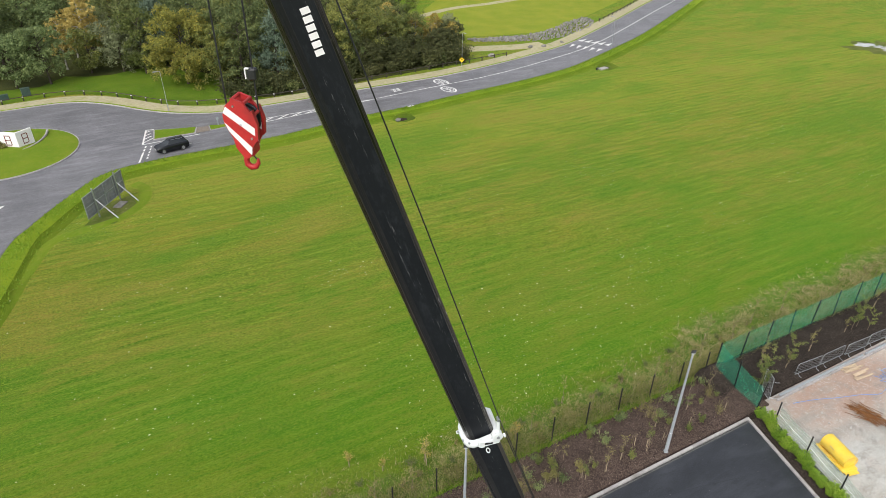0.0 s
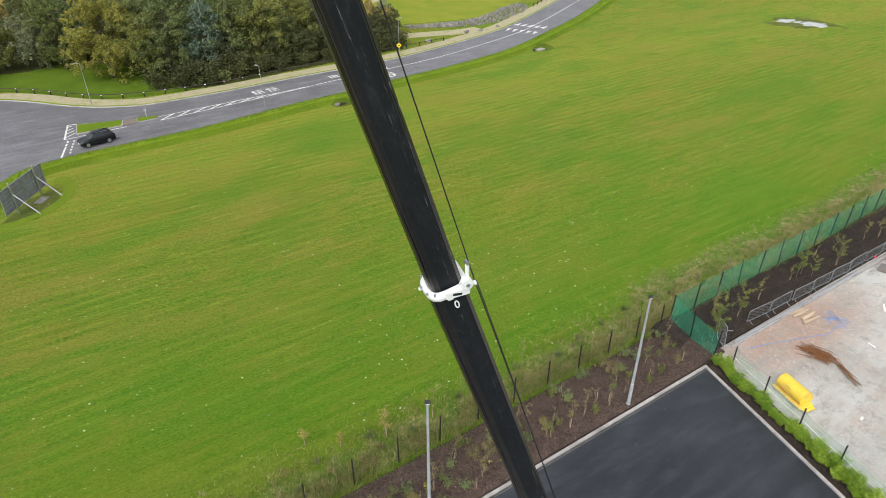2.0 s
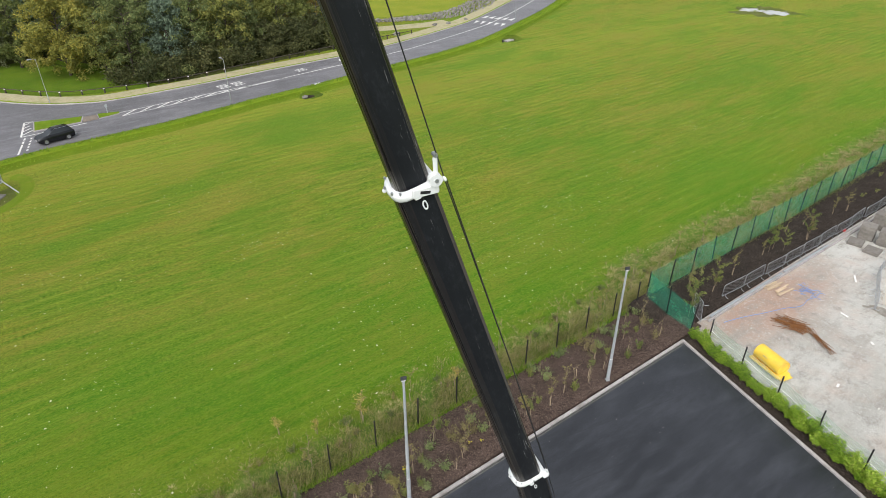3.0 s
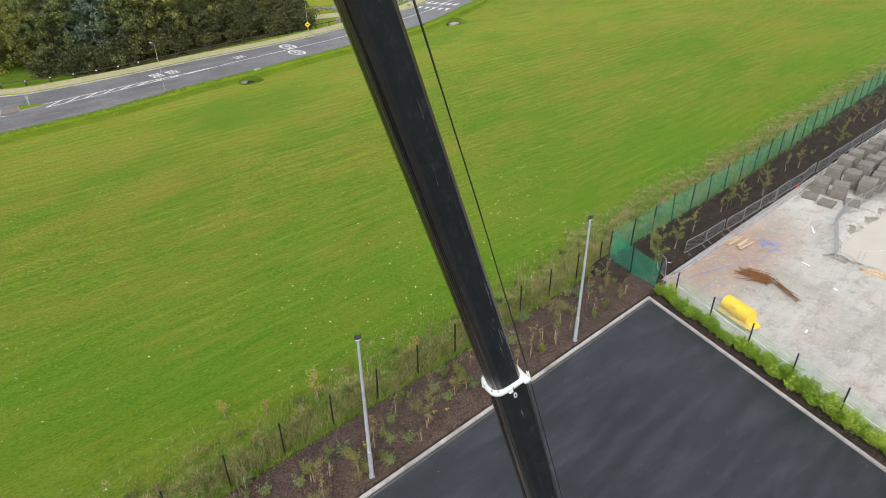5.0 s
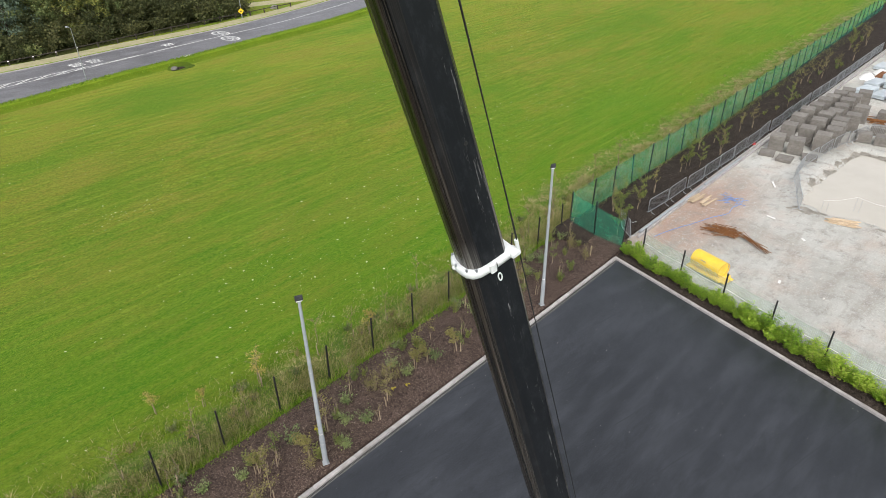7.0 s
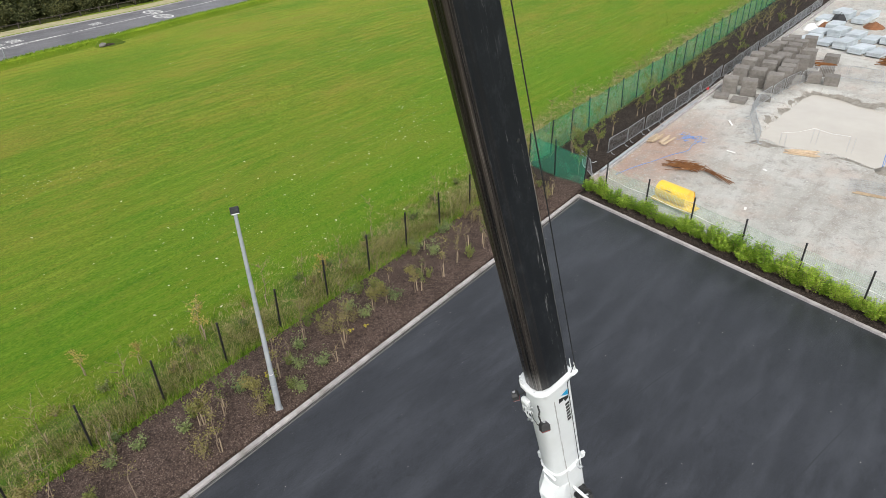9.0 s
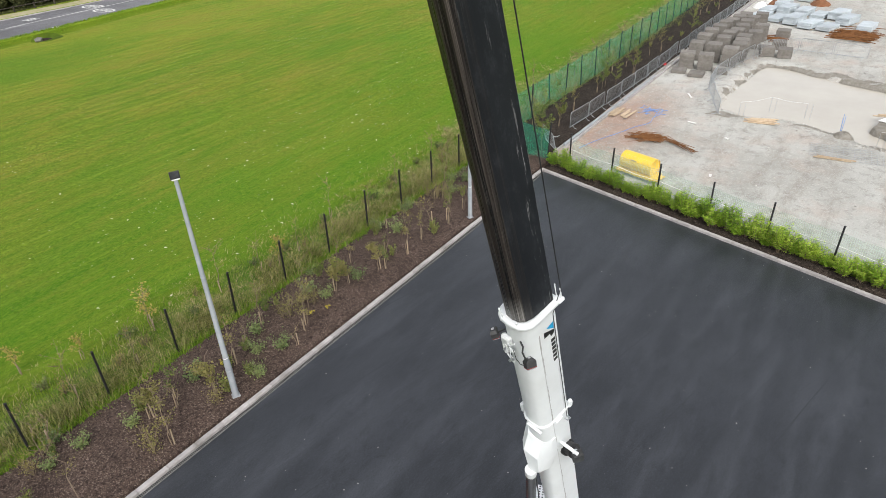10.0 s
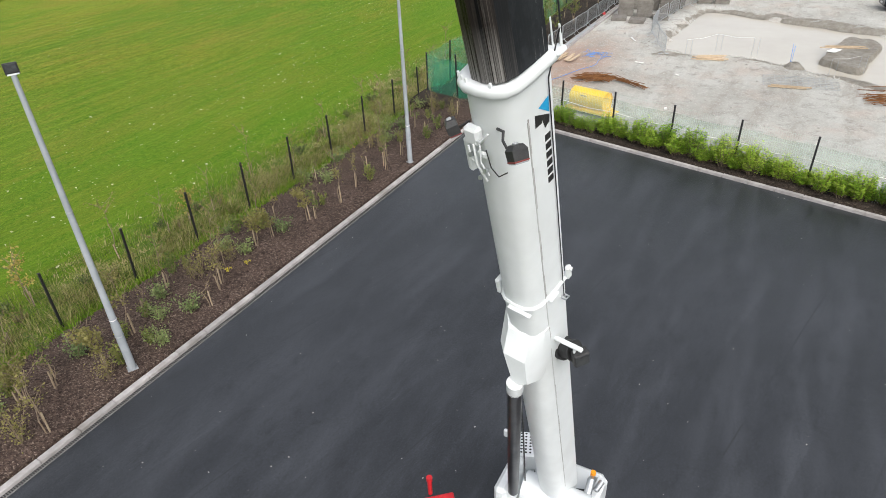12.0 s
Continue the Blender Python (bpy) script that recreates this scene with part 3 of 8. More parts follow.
# ---- mesh helpers ----
class Geo:
    """Vertices and faces of one mesh."""

    def __init__(self):
        self.v, self.f = [], []

    def add(self, verts, faces, m=None):
        n = len(self.v)
        self.v += [tuple(m @ Vector(p)) for p in verts] if m else [tuple(p) for p in verts]
        self.f += [tuple(n + i for i in f) for f in faces]
        return self

    def box(self, sx, sy, sz, m=None, c=0.0):
        """A box round the origin, with chamfered edges where c is given."""
        h = (sx / 2, sy / 2, sz / 2)
        if c <= 0:
            vs = [(x * h[0], y * h[1], z * h[2]) for x in (-1, 1) for y in (-1, 1) for z in (-1, 1)]
            return self.add(vs, [(0, 1, 3, 2), (4, 6, 7, 5), (0, 4, 5, 1), (2, 3, 7, 6), (0, 2, 6, 4), (1, 5, 7, 3)], m)
        vs, idx = [], {}
        for s in [(x, y, z) for x in (-1, 1) for y in (-1, 1) for z in (-1, 1)]:
            for a in range(3):
                idx[s, a] = len(vs)
                vs.append(tuple(s[i] * (h[i] if i == a else h[i] - c) for i in range(3)))
        fs = []
        for a in range(3):
            b, d = (a + 1) % 3, (a + 2) % 3
            for sa in (-1, 1):
                loop = []
                for sb, sd in ((-1, -1), (1, -1), (1, 1), (-1, 1)):
                    s = [0, 0, 0]
                    s[a], s[b], s[d] = sa, sb, sd
                    loop.append(idx[tuple(s), a])
                fs.append(tuple(loop if sa > 0 else loop[::-1]))
                for sb in (-1, 1):
                    s0, s1 = [0, 0, 0], [0, 0, 0]
                    s0[a], s0[b], s0[d] = sa, sb, -1
                    s1[a], s1[b], s1[d] = sa, sb, 1
                    q = (idx[tuple(s0), a], idx[tuple(s0), b], idx[tuple(s1), b], idx[tuple(s1), a])
                    fs.append(q if sa * sb < 0 else q[::-1])
        for s in [(x, y, z) for x in (-1, 1) for y in (-1, 1) for z in (-1, 1)]:
            q = (idx[s, 0], idx[s, 1], idx[s, 2])
            fs.append(q if s[0] * s[1] * s[2] > 0 else q[::-1])
        return self.add(vs, fs, m)

    def tube(self, pts, r, n=8, caps=True):
        """A round tube along points; r is one radius or one for each point."""
        pts = [Vector(p) for p in pts]
        rs = r if isinstance(r, (list, tuple)) else [r] * len(pts)
        vs, fs = [], []
        ref = None
        for i, p in enumerate(pts):
            d = (pts[min(i + 1, len(pts) - 1)] - pts[max(i - 1, 0)]).normalized()
            if ref is None:
                ref = d.orthogonal().normalized()
            ref = (ref - d * ref.dot(d)).normalized()
            b = d.cross(ref)
            for j in range(n):
                t = 2 * math.pi * j / n
                vs.append(p + rs[i] * (math.cos(t) * ref + math.sin(t) * b))
        for i in range(len(pts) - 1):
            for j in range(n):
                k = (j + 1) % n
                fs.append((i * n + j, i * n + k, (i + 1) * n + k, (i + 1) * n + j))
        if caps:
            fs += [tuple(range(n))[::-1], tuple((len(pts) - 1) * n + j for j in range(n))]
        return self.add(vs, fs)

    def prism(self, poly, z0, z1, m=None):
        """A flat outline pulled up from z0 to z1 (counter-clockwise outline)."""
        n = len(poly)
        vs = [(x, y, z0) for x, y in poly] + [(x, y, z1) for x, y in poly]
        fs = [(i, (i + 1) % n, n + (i + 1) % n, n + i) for i in range(n)]
        from_top = tess(poly)
        fs += [tuple(n + i for i in t) for t in from_top] + [t[::-1] for t in from_top]
        return self.add(vs, fs, m)

    def loft(self, rings, m=None, caps=True):
        n = len(rings[0])
        vs = [p for r in rings for p in r]
        fs = [(i * n + j, i * n + (j + 1) % n, (i + 1) * n + (j + 1) % n, (i + 1) * n + j) for i in range(len(rings) - 1) for j in range(n)]
        if caps:
            fs += [tuple(range(n))[::-1], tuple((len(rings) - 1) * n + j for j in range(n))]
        return self.add(vs, fs, m)

    def leaf(self, p, size, rnd, flat=0.0):
        """One bent leaf or sprig of two triangles."""
        d = Vector((rnd.gauss(0, 1), rnd.gauss(0, 1), rnd.gauss(0, 1) * (1 - flat) + 1e-3)).normalized()
        s = d.orthogonal().normalized()
        s = (Matrix.Rotation(rnd.uniform(0, 6.28), 3, d) @ s) * size * rnd.uniform(0.35, 0.6)
        d = d * size * rnd.uniform(0.7, 1.2)
        p = Vector(p)
        return self.add([p, p + d * 0.5 + s, p + d, p + d * 0.5 - s * 0.8 + d.cross(s) * 0.3], [(0, 1, 2), (0, 2, 3)])

    def facing_leaf(self, p, size, out, rnd, narrow=0.5):
        """One bent leaf whose face is turned roughly outwards."""
        nrm = (out + Vector((rnd.gauss(0, 0.45), rnd.gauss(0, 0.45), rnd.gauss(0, 0.45)))).normalized()
        d = Matrix.Rotation(rnd.uniform(0, 6.28), 3, nrm) @ nrm.orthogonal().normalized() * size
        s = nrm.cross(d) * narrow
        p = Vector(p)
        return self.add([p - d * 0.5, p + s * 0.5 + nrm * size * 0.08, p + d * 0.5, p - s * 0.5 - nrm * size * 0.08], [(0, 1, 2), (0, 2, 3)])

    def mesh(self, name, mat, smooth=None):
        me = bpy.data.meshes.new(name)
        me.from_pydata(self.v, [], self.f)
        me.materials.append(mat)
        if smooth is not None:
            me.shade_smooth()
            me.set_sharp_from_angle(angle=radians(smooth))
        me.update()
        return me


def tess(poly):
    from_geo = mathutils_tess([[Vector((x, y, 0)) for x, y in poly]])
    out = []
    for a, b, c in from_geo:
        (ax, ay), (bx, by), (cx, cy) = poly[a], poly[b], poly[c]
        up = (bx - ax) * (cy - ay) - (by - ay) * (cx - ax) > 0
        out.append((a, b, c) if up else (a, c, b))
    return out


def part(name, geo, mat, parent=None, label="", smooth=None, m=None):
    """Link geometry as ONE mesh object under a thing or a part."""
    ob = new(name, geo.mesh(name, mat, smooth))
    if parent is not None:
        ob.parent = parent
    if m is not None:
        ob.matrix_basis = m
    if label:
        ob["label"] = label
    return ob


def empty(name, m=None):
    ob = new(name)
    ob.empty_display_size = 0.2
    if m is not None:
        ob.matrix_basis = m
    return ob


def at(x, y, z, rz=0.0, s=1.0):
    return pose(x, y, z, 0, 0, rz) @ Matrix.Scale(s, 4)


def place_copies(ob, poses):
    """The first pose is for the thing itself, the rest for copies. Scales ride on the thing."""
    out = []
    for i, m in enumerate(poses):
        loc, rot, sca = m.decompose()
        base = Matrix.LocRotScale(loc, rot, None)
        if i == 0:
            out.append(ob)
            continue
        c = copy_thing(ob, base)
        c.scale = sca
        out.append(c)
    loc, rot, sca = poses[0].decompose()
    ob.matrix_basis = Matrix.LocRotScale(loc, rot, sca)
    return out


def resample(line, step):
    """Even points along a smoothed line."""
    pts = [Vector((x, y, 0)) for x, y in line]
    fine = []
    for i in range(len(pts) - 1):
        p0, p1, p2, p3 = pts[max(i - 1, 0)], pts[i], pts[i + 1], pts[min(i + 2, len(pts) - 1)]
        for j in range(12):
            t = j / 12
            fine.append(0.5 * (2 * p1 + (p2 - p0) * t + (2 * p0 - 5 * p1 + 4 * p2 - p3) * t * t + (3 * p1 - p0 - 3 * p2 + p3) * t ** 3))
    fine.append(pts[-1])
    out, left = [fine[0]], step
    for a, b in zip(fine, fine[1:]):
        d = (b - a).length
        while d >= left and d > 1e-9:
            a = a + (b - a) * (left / d)
            d -= left
            out.append(a.copy())
            left = step
        left -= d
    return out


def sides(pts):
    """The direction to the left at each point of a line."""
    out = []
    for i in range(len(pts)):
        d = (pts[min(i + 1, len(pts) - 1)] - pts[max(i - 1, 0)]).normalized()
        out.append(Vector((-d.y, d.x, 0)))
    return out


def ribbon(pts, profile):
    """A strip along points: profile rows are (offset to the left, height)."""
    g, n = Geo(), len(profile)
    nor = sides(pts)
    vs = [(p.x + s.x * o, p.y + s.y * o, z) for p, s in zip(pts, nor) for o, z in profile]
    fs = [(i * n + j, (i + 1) * n + j, (i + 1) * n + j + 1, i * n + j + 1) for i in range(len(pts) - 1) for j in range(n - 1)]
    return g.add(vs, [f[::-1] for f in fs])


def inside(poly, x, y):
    hit, j = False, len(poly) - 1
    for i in range(len(poly)):
        (xi, yi), (xj, yj) = poly[i], poly[j]
        if (yi > y) != (yj > y) and x < (xj - xi) * (y - yi) / (yj - yi) + xi:
            hit = not hit
        j = i
    return hit


def edge_distance(poly, x, y):
    best = 1e9
    for (ax, ay), (bx, by) in zip(poly, poly[1:] + poly[:1]):
        dx, dy = bx - ax, by - ay
        t = max(0, min(1, ((x - ax) * dx + (y - ay) * dy) / (dx * dx + dy * dy)))
        best = min(best, math.hypot(x - ax - t * dx, y - ay - t * dy))
    return best


def setting(ob, label, category):
    return tagged(ob, label, category, kind="structure")


def stuff(ob, label, category):
    return tagged(ob, label, category, kind="stuff")


# ---- ground: one sheet to the horizon ----
FIELD = -0.8


def ground_height(x, y):
    """Field level, a low bank along the site's fence and a sunken bed below the paved platform."""
    z = FIELD
    if y < 10:
        t = min(1, max(0, (10 - y) / 5.6))
        z = FIELD + (0.32 * t * t * (3 - 2 * t) if x < 95 else 0)
    if y < 4.0:
        z = -1.1
    return z


def build_ground():
    xs = [-3000, -900, -300, -150] + [-100 + 4 * i for i in range(61)] + [170, 230, 400, 1000, 3000]
    ys = [-3000, -900, -300, -100, -40, 0, 3.9, 4.0, 4.4, 5, 5.8, 6.6, 7.6, 8.8, 10, 12, 16] + [20 + 5 * i for i in range(27)] + [170, 220, 350, 900, 3000]
    g = Geo()
    vs = [(x, y, ground_height(x, y) + (0.12 * noise.noise((x * 0.05, y * 0.05, 0)) if 12 < y < 50 and x > -28 else 0)) for y in ys for x in xs]
    n = len(xs)
    fs = [(j * n + i, j * n + i + 1, (j + 1) * n + i + 1, (j + 1) * n + i) for j in range(len(ys) - 1) for i in range(n - 1)]
    g.add(vs, fs)
    return setting(part("ground", g, GRASS, smooth=60), "wide mown green field with brownish worn patches", "grass")


build_ground()

# ---- road, roundabout, verges ----
NEAR = [(159.4, 135.2), (128.6, 116.1), (103.5, 101.2), (88.9, 92.5), (66.8, 79.7), (52.3, 72.7), (40.6, 67.6), (32.0, 65.2), (22.7, 63.7), (14.4, 62.7), (6.7, 61.5), (-0.2, 60.9), (-7.6, 59.7), (-12.8, 58.9), (-20.2, 58.5), (-24.7, 58.3), (-27.9, 57.9), (-30.5, 57.3), (-32.4, 56.1), (-34.5, 53.4), (-36.6, 50.4), (-38.4, 47.4), (-40.1, 44.1), (-43, 33), (-49, 18)]
FAR = [(-62.4, 78.6), (-55.9, 82.7), (-49.5, 84.0), (-42.5, 84.1), (-39.2, 84.3), (-35.4, 84.3), (-32.3, 83.1), (-28.9, 80.1), (-25.8, 76.4), (-22.6, 73.5), (-19.3, 71.6), (-15.8, 70.6), (-5.6, 70.6), (4.1, 71.3), (15.3, 71.6), (21.6, 72.3), (29.1, 73.7), (37.1, 75.7), (46.6, 78.7), (55.8, 83.3), (69.4, 90.8), (88.1, 101.6), (114.9, 116.2), (145.8, 135.1)]
RAIL = [(-62.4, 82.8), (-53.7, 86.4), (-42.6, 87.4), (-38.6, 88.2), (-35.0, 88.1), (-31.4, 86.6), (-27.9, 83.7), (-24.7, 79.9), (-21.4, 76.6), (-17.9, 75.0), (-15.0, 74.4), (-9.6, 73.6), (-4.8, 73.6), (6.3, 74.9), (11.3, 75.5), (17.5, 76.0), (21.7, 76.3), (29.9, 76.9), (34.8, 77.4)]
RAIL_EAST = [(65.0, 91.2), (77.3, 98.1), (88.8, 105.2), (100.6, 111.7)]
near, far = resample(NEAR, 1.5), resample(FAR, 1.5)
road_outline = [(p.x, p.y) for p in near] + [(-60, 20), (-62.4, 48.2), (-65.6, 64.2), (-64.6, 73.6)] + [(p.x, p.y) for p in far]
RZ = FIELD + 0.03
road = setting(part("road", Geo().prism(road_outline[::-1], FIELD - 0.2, RZ), ROAD), "grey asphalt road that widens into a roundabout", "road")


def line_mark(pts, width, name="road_marking"):
    part(name, ribbon(pts, [(-width / 2, RZ + 0.006), (width / 2, RZ + 0.006)]), MARKING, road)


def poly_mark(poly):
    part("road_marking", Geo().prism(poly, RZ + 0.001, RZ + 0.007), MARKING, road)


CENTRE = [(4.5, 66.6), (9.5, 67.2), (17.3, 68.0), (22.3, 68.5), (28.5, 69.6), (36.7, 71.7), (46.0, 74.5), (53.7, 77.8), (64.4, 83.5), (84.3, 94.7), (95.7, 100.9), (122.0, 115.9)]
line_mark(resample(CENTRE, 1.5), 0.17)
# long hatched wedge between the lanes
UP = [(-16.7, 65.4), (-7.3, 66.0), (-0.7, 66.2), (4.5, 66.6)]
LOW = [(-16.6, 64.0), (-7.6, 65.0), (-0.7, 65.8), (4.5, 66.6)]
line_mark(resample(UP, 1.0), 0.14)
line_mark(resample(LOW, 1.0), 0.14)
up_pts, low_pts = resample(UP, 2.0), resample(LOW, 2.0)
for i in range(min(len(up_pts), len(low_pts)) - 2):
    line_mark([low_pts[i], up_pts[i + 1]], 0.2)
# splitter island with hatched nose
ISLAND = [(-25.3, 67.8), (-25.7, 64.4), (-20.8, 64.4), (-20.3, 66.4)]
ISLAND2 = [(-18.9, 66.3), (-19.0, 64.5), (-16.7, 64.9), (-16.5, 65.5)]


def traffic_island(poly, label):
    isl = empty("traffic_island", at(0, 0, 0))
    cx, cy = sum(p[0] for p in poly) / len(poly), sum(p[1] for p in poly) / len(poly)
    inner = [(cx + (x - cx) * 0.94, cy + (y - cy) * 0.88) for x, y in poly]
    part("kerb", Geo().prism(poly, RZ - 0.05, RZ + 0.1), KERB, isl)
    part("turf", Geo().prism(inner, RZ, RZ + 0.14), TRODDEN, isl)
    return tagged(isl, label, "traffic island")


traffic_island(ISLAND, "small grass traffic island with pale kerb on the road")
traffic_island(ISLAND2, "narrow grass traffic island with pale kerb on the road")
setting(part("crossing", Geo().prism([(-20.7, 64.5), (-19.1, 64.6), (-19.0, 66.2), (-20.4, 66.3)], RZ - 0.05, RZ + 0.05), PAVING), "brown paved gap between the traffic islands", "paving")
line_mark([Vector((-26.1, 68.3, 0)), Vector((-27.0, 63.5, 0))], 0.2)
line_mark([Vector((-26.1, 68.3, 0)), Vector((-25.2, 68.1, 0))], 0.2)
line_mark([Vector((-27.0, 63.5, 0)), Vector((-20.4, 64.0, 0))], 0.16)
for i in range(4):
    line_mark([Vector((-26.8 + 0.15 * i, 64.1 + 1.1 * i, 0)), Vector((-25.7, 65.1 + 0.9 * i, 0))], 0.16)
for i in range(5):
    a, b = Vector((-26.7, 62.9, 0)), Vector((-27.9, 58.2, 0))
    line_mark([a.lerp(b, i / 5), a.lerp(b, i / 5 + (0.21 if i > 1 else 0.13))], 0.2)
    a, b = Vector((-26.1, 62.7, 0)), Vector((-27.1, 58.5, 0))
    line_mark([a.lerp(b, i / 5), a.lerp(b, i / 5 + 0.11)], 0.18)
for a, b in (((-24.6, 60.4), (-21.8, 61.4)), ((-21.8, 61.4), (-24.6, 61.6)), ((-24.6, 61.6), (-24.6, 60.4))):
    line_mark([Vector((*a, 0)), Vector((*b, 0))], 0.22)
poly_mark([(-41.6, 51.6), (-40.6, 53.2), (-42.3, 52.9)])


def roundel(x, y, a):
    """Speed roundel: an oval ring and two digit-high strokes."""
    m = pose(x, y, 0, 0, 0, a)
    g, n = Geo(), 28
    vs = []
    for r in (1.0, 0.8):
        vs += [m @ Vector((1.0 * r * math.cos(6.2832 * i / n), 1.55 * r * math.sin(6.2832 * i / n), RZ + 0.006)) for i in range(n)]
    g.add(vs, [(i, (i + 1) % n, n + (i + 1) % n, n + i) for i in range(n)])
    part("road_marking", g, MARKING, road)
    d = Geo()
    for x0, strokes in ((-0.32, ((0, 0.8, 0.5, 0.16), (0, 0.0, 0.5, 0.16), (0, -0.8, 0.5, 0.16), (0.2, 0, 0.12, 1.7))), (0.32, ((0, 0.8, 0.5, 0.16), (0, -0.8, 0.5, 0.16), (0.2, 0, 0.12, 1.7), (-0.2, 0, 0.12, 1.7)))):
        for sx, sy, w, h in strokes:
            d.box(w, h, 0.004, m @ pose(x0 + sx, sy, RZ + 0.005))
    part("road_marking", d, MARKING, road)


roundel(16.0, 69.3, 10)
roundel(15.3, 65.6, 10)


def word_block(x, y, a, n=4):
    """A painted word that cannot be read: a row of plain bars."""
    m = pose(x, y, RZ + 0.004, 0, 0, a)
    for i in range(n):
        part("road_marking", Geo().box(1.4, 0.16, 0.005, m @ pose(0, (i - (n - 1) / 2) * 0.46, 0)), MARKING, road)
    for i in range(n - 1):
        part("road_marking", Geo().box(0.2, 0.4, 0.004, m @ pose(0.55 if i % 2 else -0.55, (i - (n - 2) / 2) * 0.46, 0)), MARKING, road)


word_block(8.3, 68.8, 12, 3)
word_block(-3.2, 67.9, 8)
word_block(-1.2, 68.0, 8)
for k in range(5):
    for row in range(2):
        cx, cy = 48.0 + row * 3.15 + k * 0.58, 78.2 + row * 1.75 - k * 1.17
        poly_mark([(cx, cy - 0.5), (cx + 2.1, cy + 0.75), (cx - 0.25, cy + 0.5)] if row else [(cx - 1.6, cy - 1.0), (cx + 0.6, cy - 0.15), (cx + 0.3, cy + 0.6)])

setting(part("kerb_far", ribbon(far, [(-0.05, RZ), (-0.05, RZ + 0.1), (0.07, RZ + 0.1), (0.07, RZ - 0.05)]), KERB), "pale concrete kerb along the far roadside", "kerb")
setting(part("kerb_near", ribbon(near, [(-0.06, RZ), (-0.06, RZ + 0.05), (0.1, RZ + 0.05), (0.1, RZ - 0.05)]), CHANNEL), "low concrete edging along the near roadside", "kerb")
setting(part("verge_far", ribbon(far, [(0.09, RZ + 0.09), (0.42, RZ + 0.1), (0.46, RZ - 0.1)]), LUSH), "thin grass strip behind the kerb", "grass")
setting(part("footpath", ribbon(far, [(0.42, RZ + 0.06), (2.9, RZ + 0.07), (3.0, RZ - 0.1)]), TRACK), "pale worn gravel footpath beside the road", "path")
setting(part("roadside_bank", ribbon(near, [(0.1, RZ + 0.03), (0.5, RZ + 0.14), (1.3, RZ + 0.3), (1.9, RZ + 0.36), (2.3, RZ + 0.3)]), LUSH, smooth=80), "lush grass bank beside the road", "grass")
# field-side face of the bank, coloured darker to paint its shade
setting(part("ditch", ribbon(near, [(2.3, RZ + 0.3), (2.5, RZ + 0.12), (2.75, FIELD + 0.03), (3.3, FIELD + 0.02), (3.5, FIELD - 0.1)]), BANKFACE, smooth=80), "long-grass face of the bank towards the field, green darkened for shade", "grass")
setting(part("meadow", Geo().prism([(33.8, 92.8), (40.2, 90.8), (47.3, 89.6), (54.3, 90.3), (59.0, 94.4), (66.6, 97.3), (89.7, 110.1), (121.3, 128.1), (123.4, 178.4), (60.7, 145.2), (32.7, 112.9)], FIELD - 0.2, FIELD + 0.02), MEADOW), "open yellow-green meadow behind the road", "grass")
setting(part("track", ribbon(resample([(24.8, 85.5), (30.3, 83.9), (34.9, 82.6), (39.4, 81.4), (43.8, 81.3)], 1.5), [(-1.6, FIELD + 0.02), (0, FIELD + 0.05), (1.9, FIELD + 0.02)]), TRACK), "pale gravel track joining the footpath", "path")
setting(part("track_far", ribbon(resample([(27.3, 108.7), (33.0, 112.3), (44.2, 117.3), (56.7, 118.6), (77.2, 123.7), (106.8, 135.7)], 2.0), [(-1.1, FIELD + 0.03), (0, FIELD + 0.06), (1.1, FIELD + 0.03)]), TRACK), "pale gravel track across the meadow", "path")
setting(part("wood_ground", Geo().prism([(-12.0, 77.8), (-9.6, 74.3), (-4.8, 74.0), (6.3, 75.3), (17.5, 76.4), (24.9, 77.0), (30.3, 91.4), (31.0, 107.4), (39.6, 149.5), (-131.3, 179.1), (-131.8, 117.8), (-51.6, 110.7), (-36.9, 108.3), (-25.7, 101.7), (-17.1, 94.8), (-13.1, 86.4)], FIELD - 0.2, FIELD + 0.02), WOODFLOOR), "leaf-strewn ground under the trees, darkened for their shade", "ground")
LAWN = make_plain_grass("park_lawn", (0.075, 0.145, 0.009), (0.12, 0.185, 0.014), (0.15, 0.15, 0.035))
rail_side = resample(RAIL, 1.5)
setting(part("lawn", Geo().prism([(p.x, p.y + 0.25) for p in rail_side if p.x < -9] + [(-12.0, 79.0), (-13.1, 86.4), (-17.1, 94.8), (-25.7, 101.7), (-36.9, 108.3), (-51.6, 110.7), (-64, 104)], FIELD - 0.2, FIELD + 0.015), LAWN), "dark green park lawn between the rail and the trees", "grass")
# litter patch that also paints the shade beneath the lawn trees
setting(part("leaf_litter", Geo().prism([(-28.0, 96.0), (-31.5, 96.6), (-34.5, 98.2), (-38.0, 94.0), (-44.0, 94.6), (-52.0, 95.0), (-60, 99), (-60, 112), (-51.6, 110.9), (-36.9, 108.5), (-25.7, 101.9), (-22.0, 98.5)], FIELD - 0.2, FIELD + 0.03), WOODFLOOR), "brown leaf litter under the lawn trees, darkened for their shade", "ground")
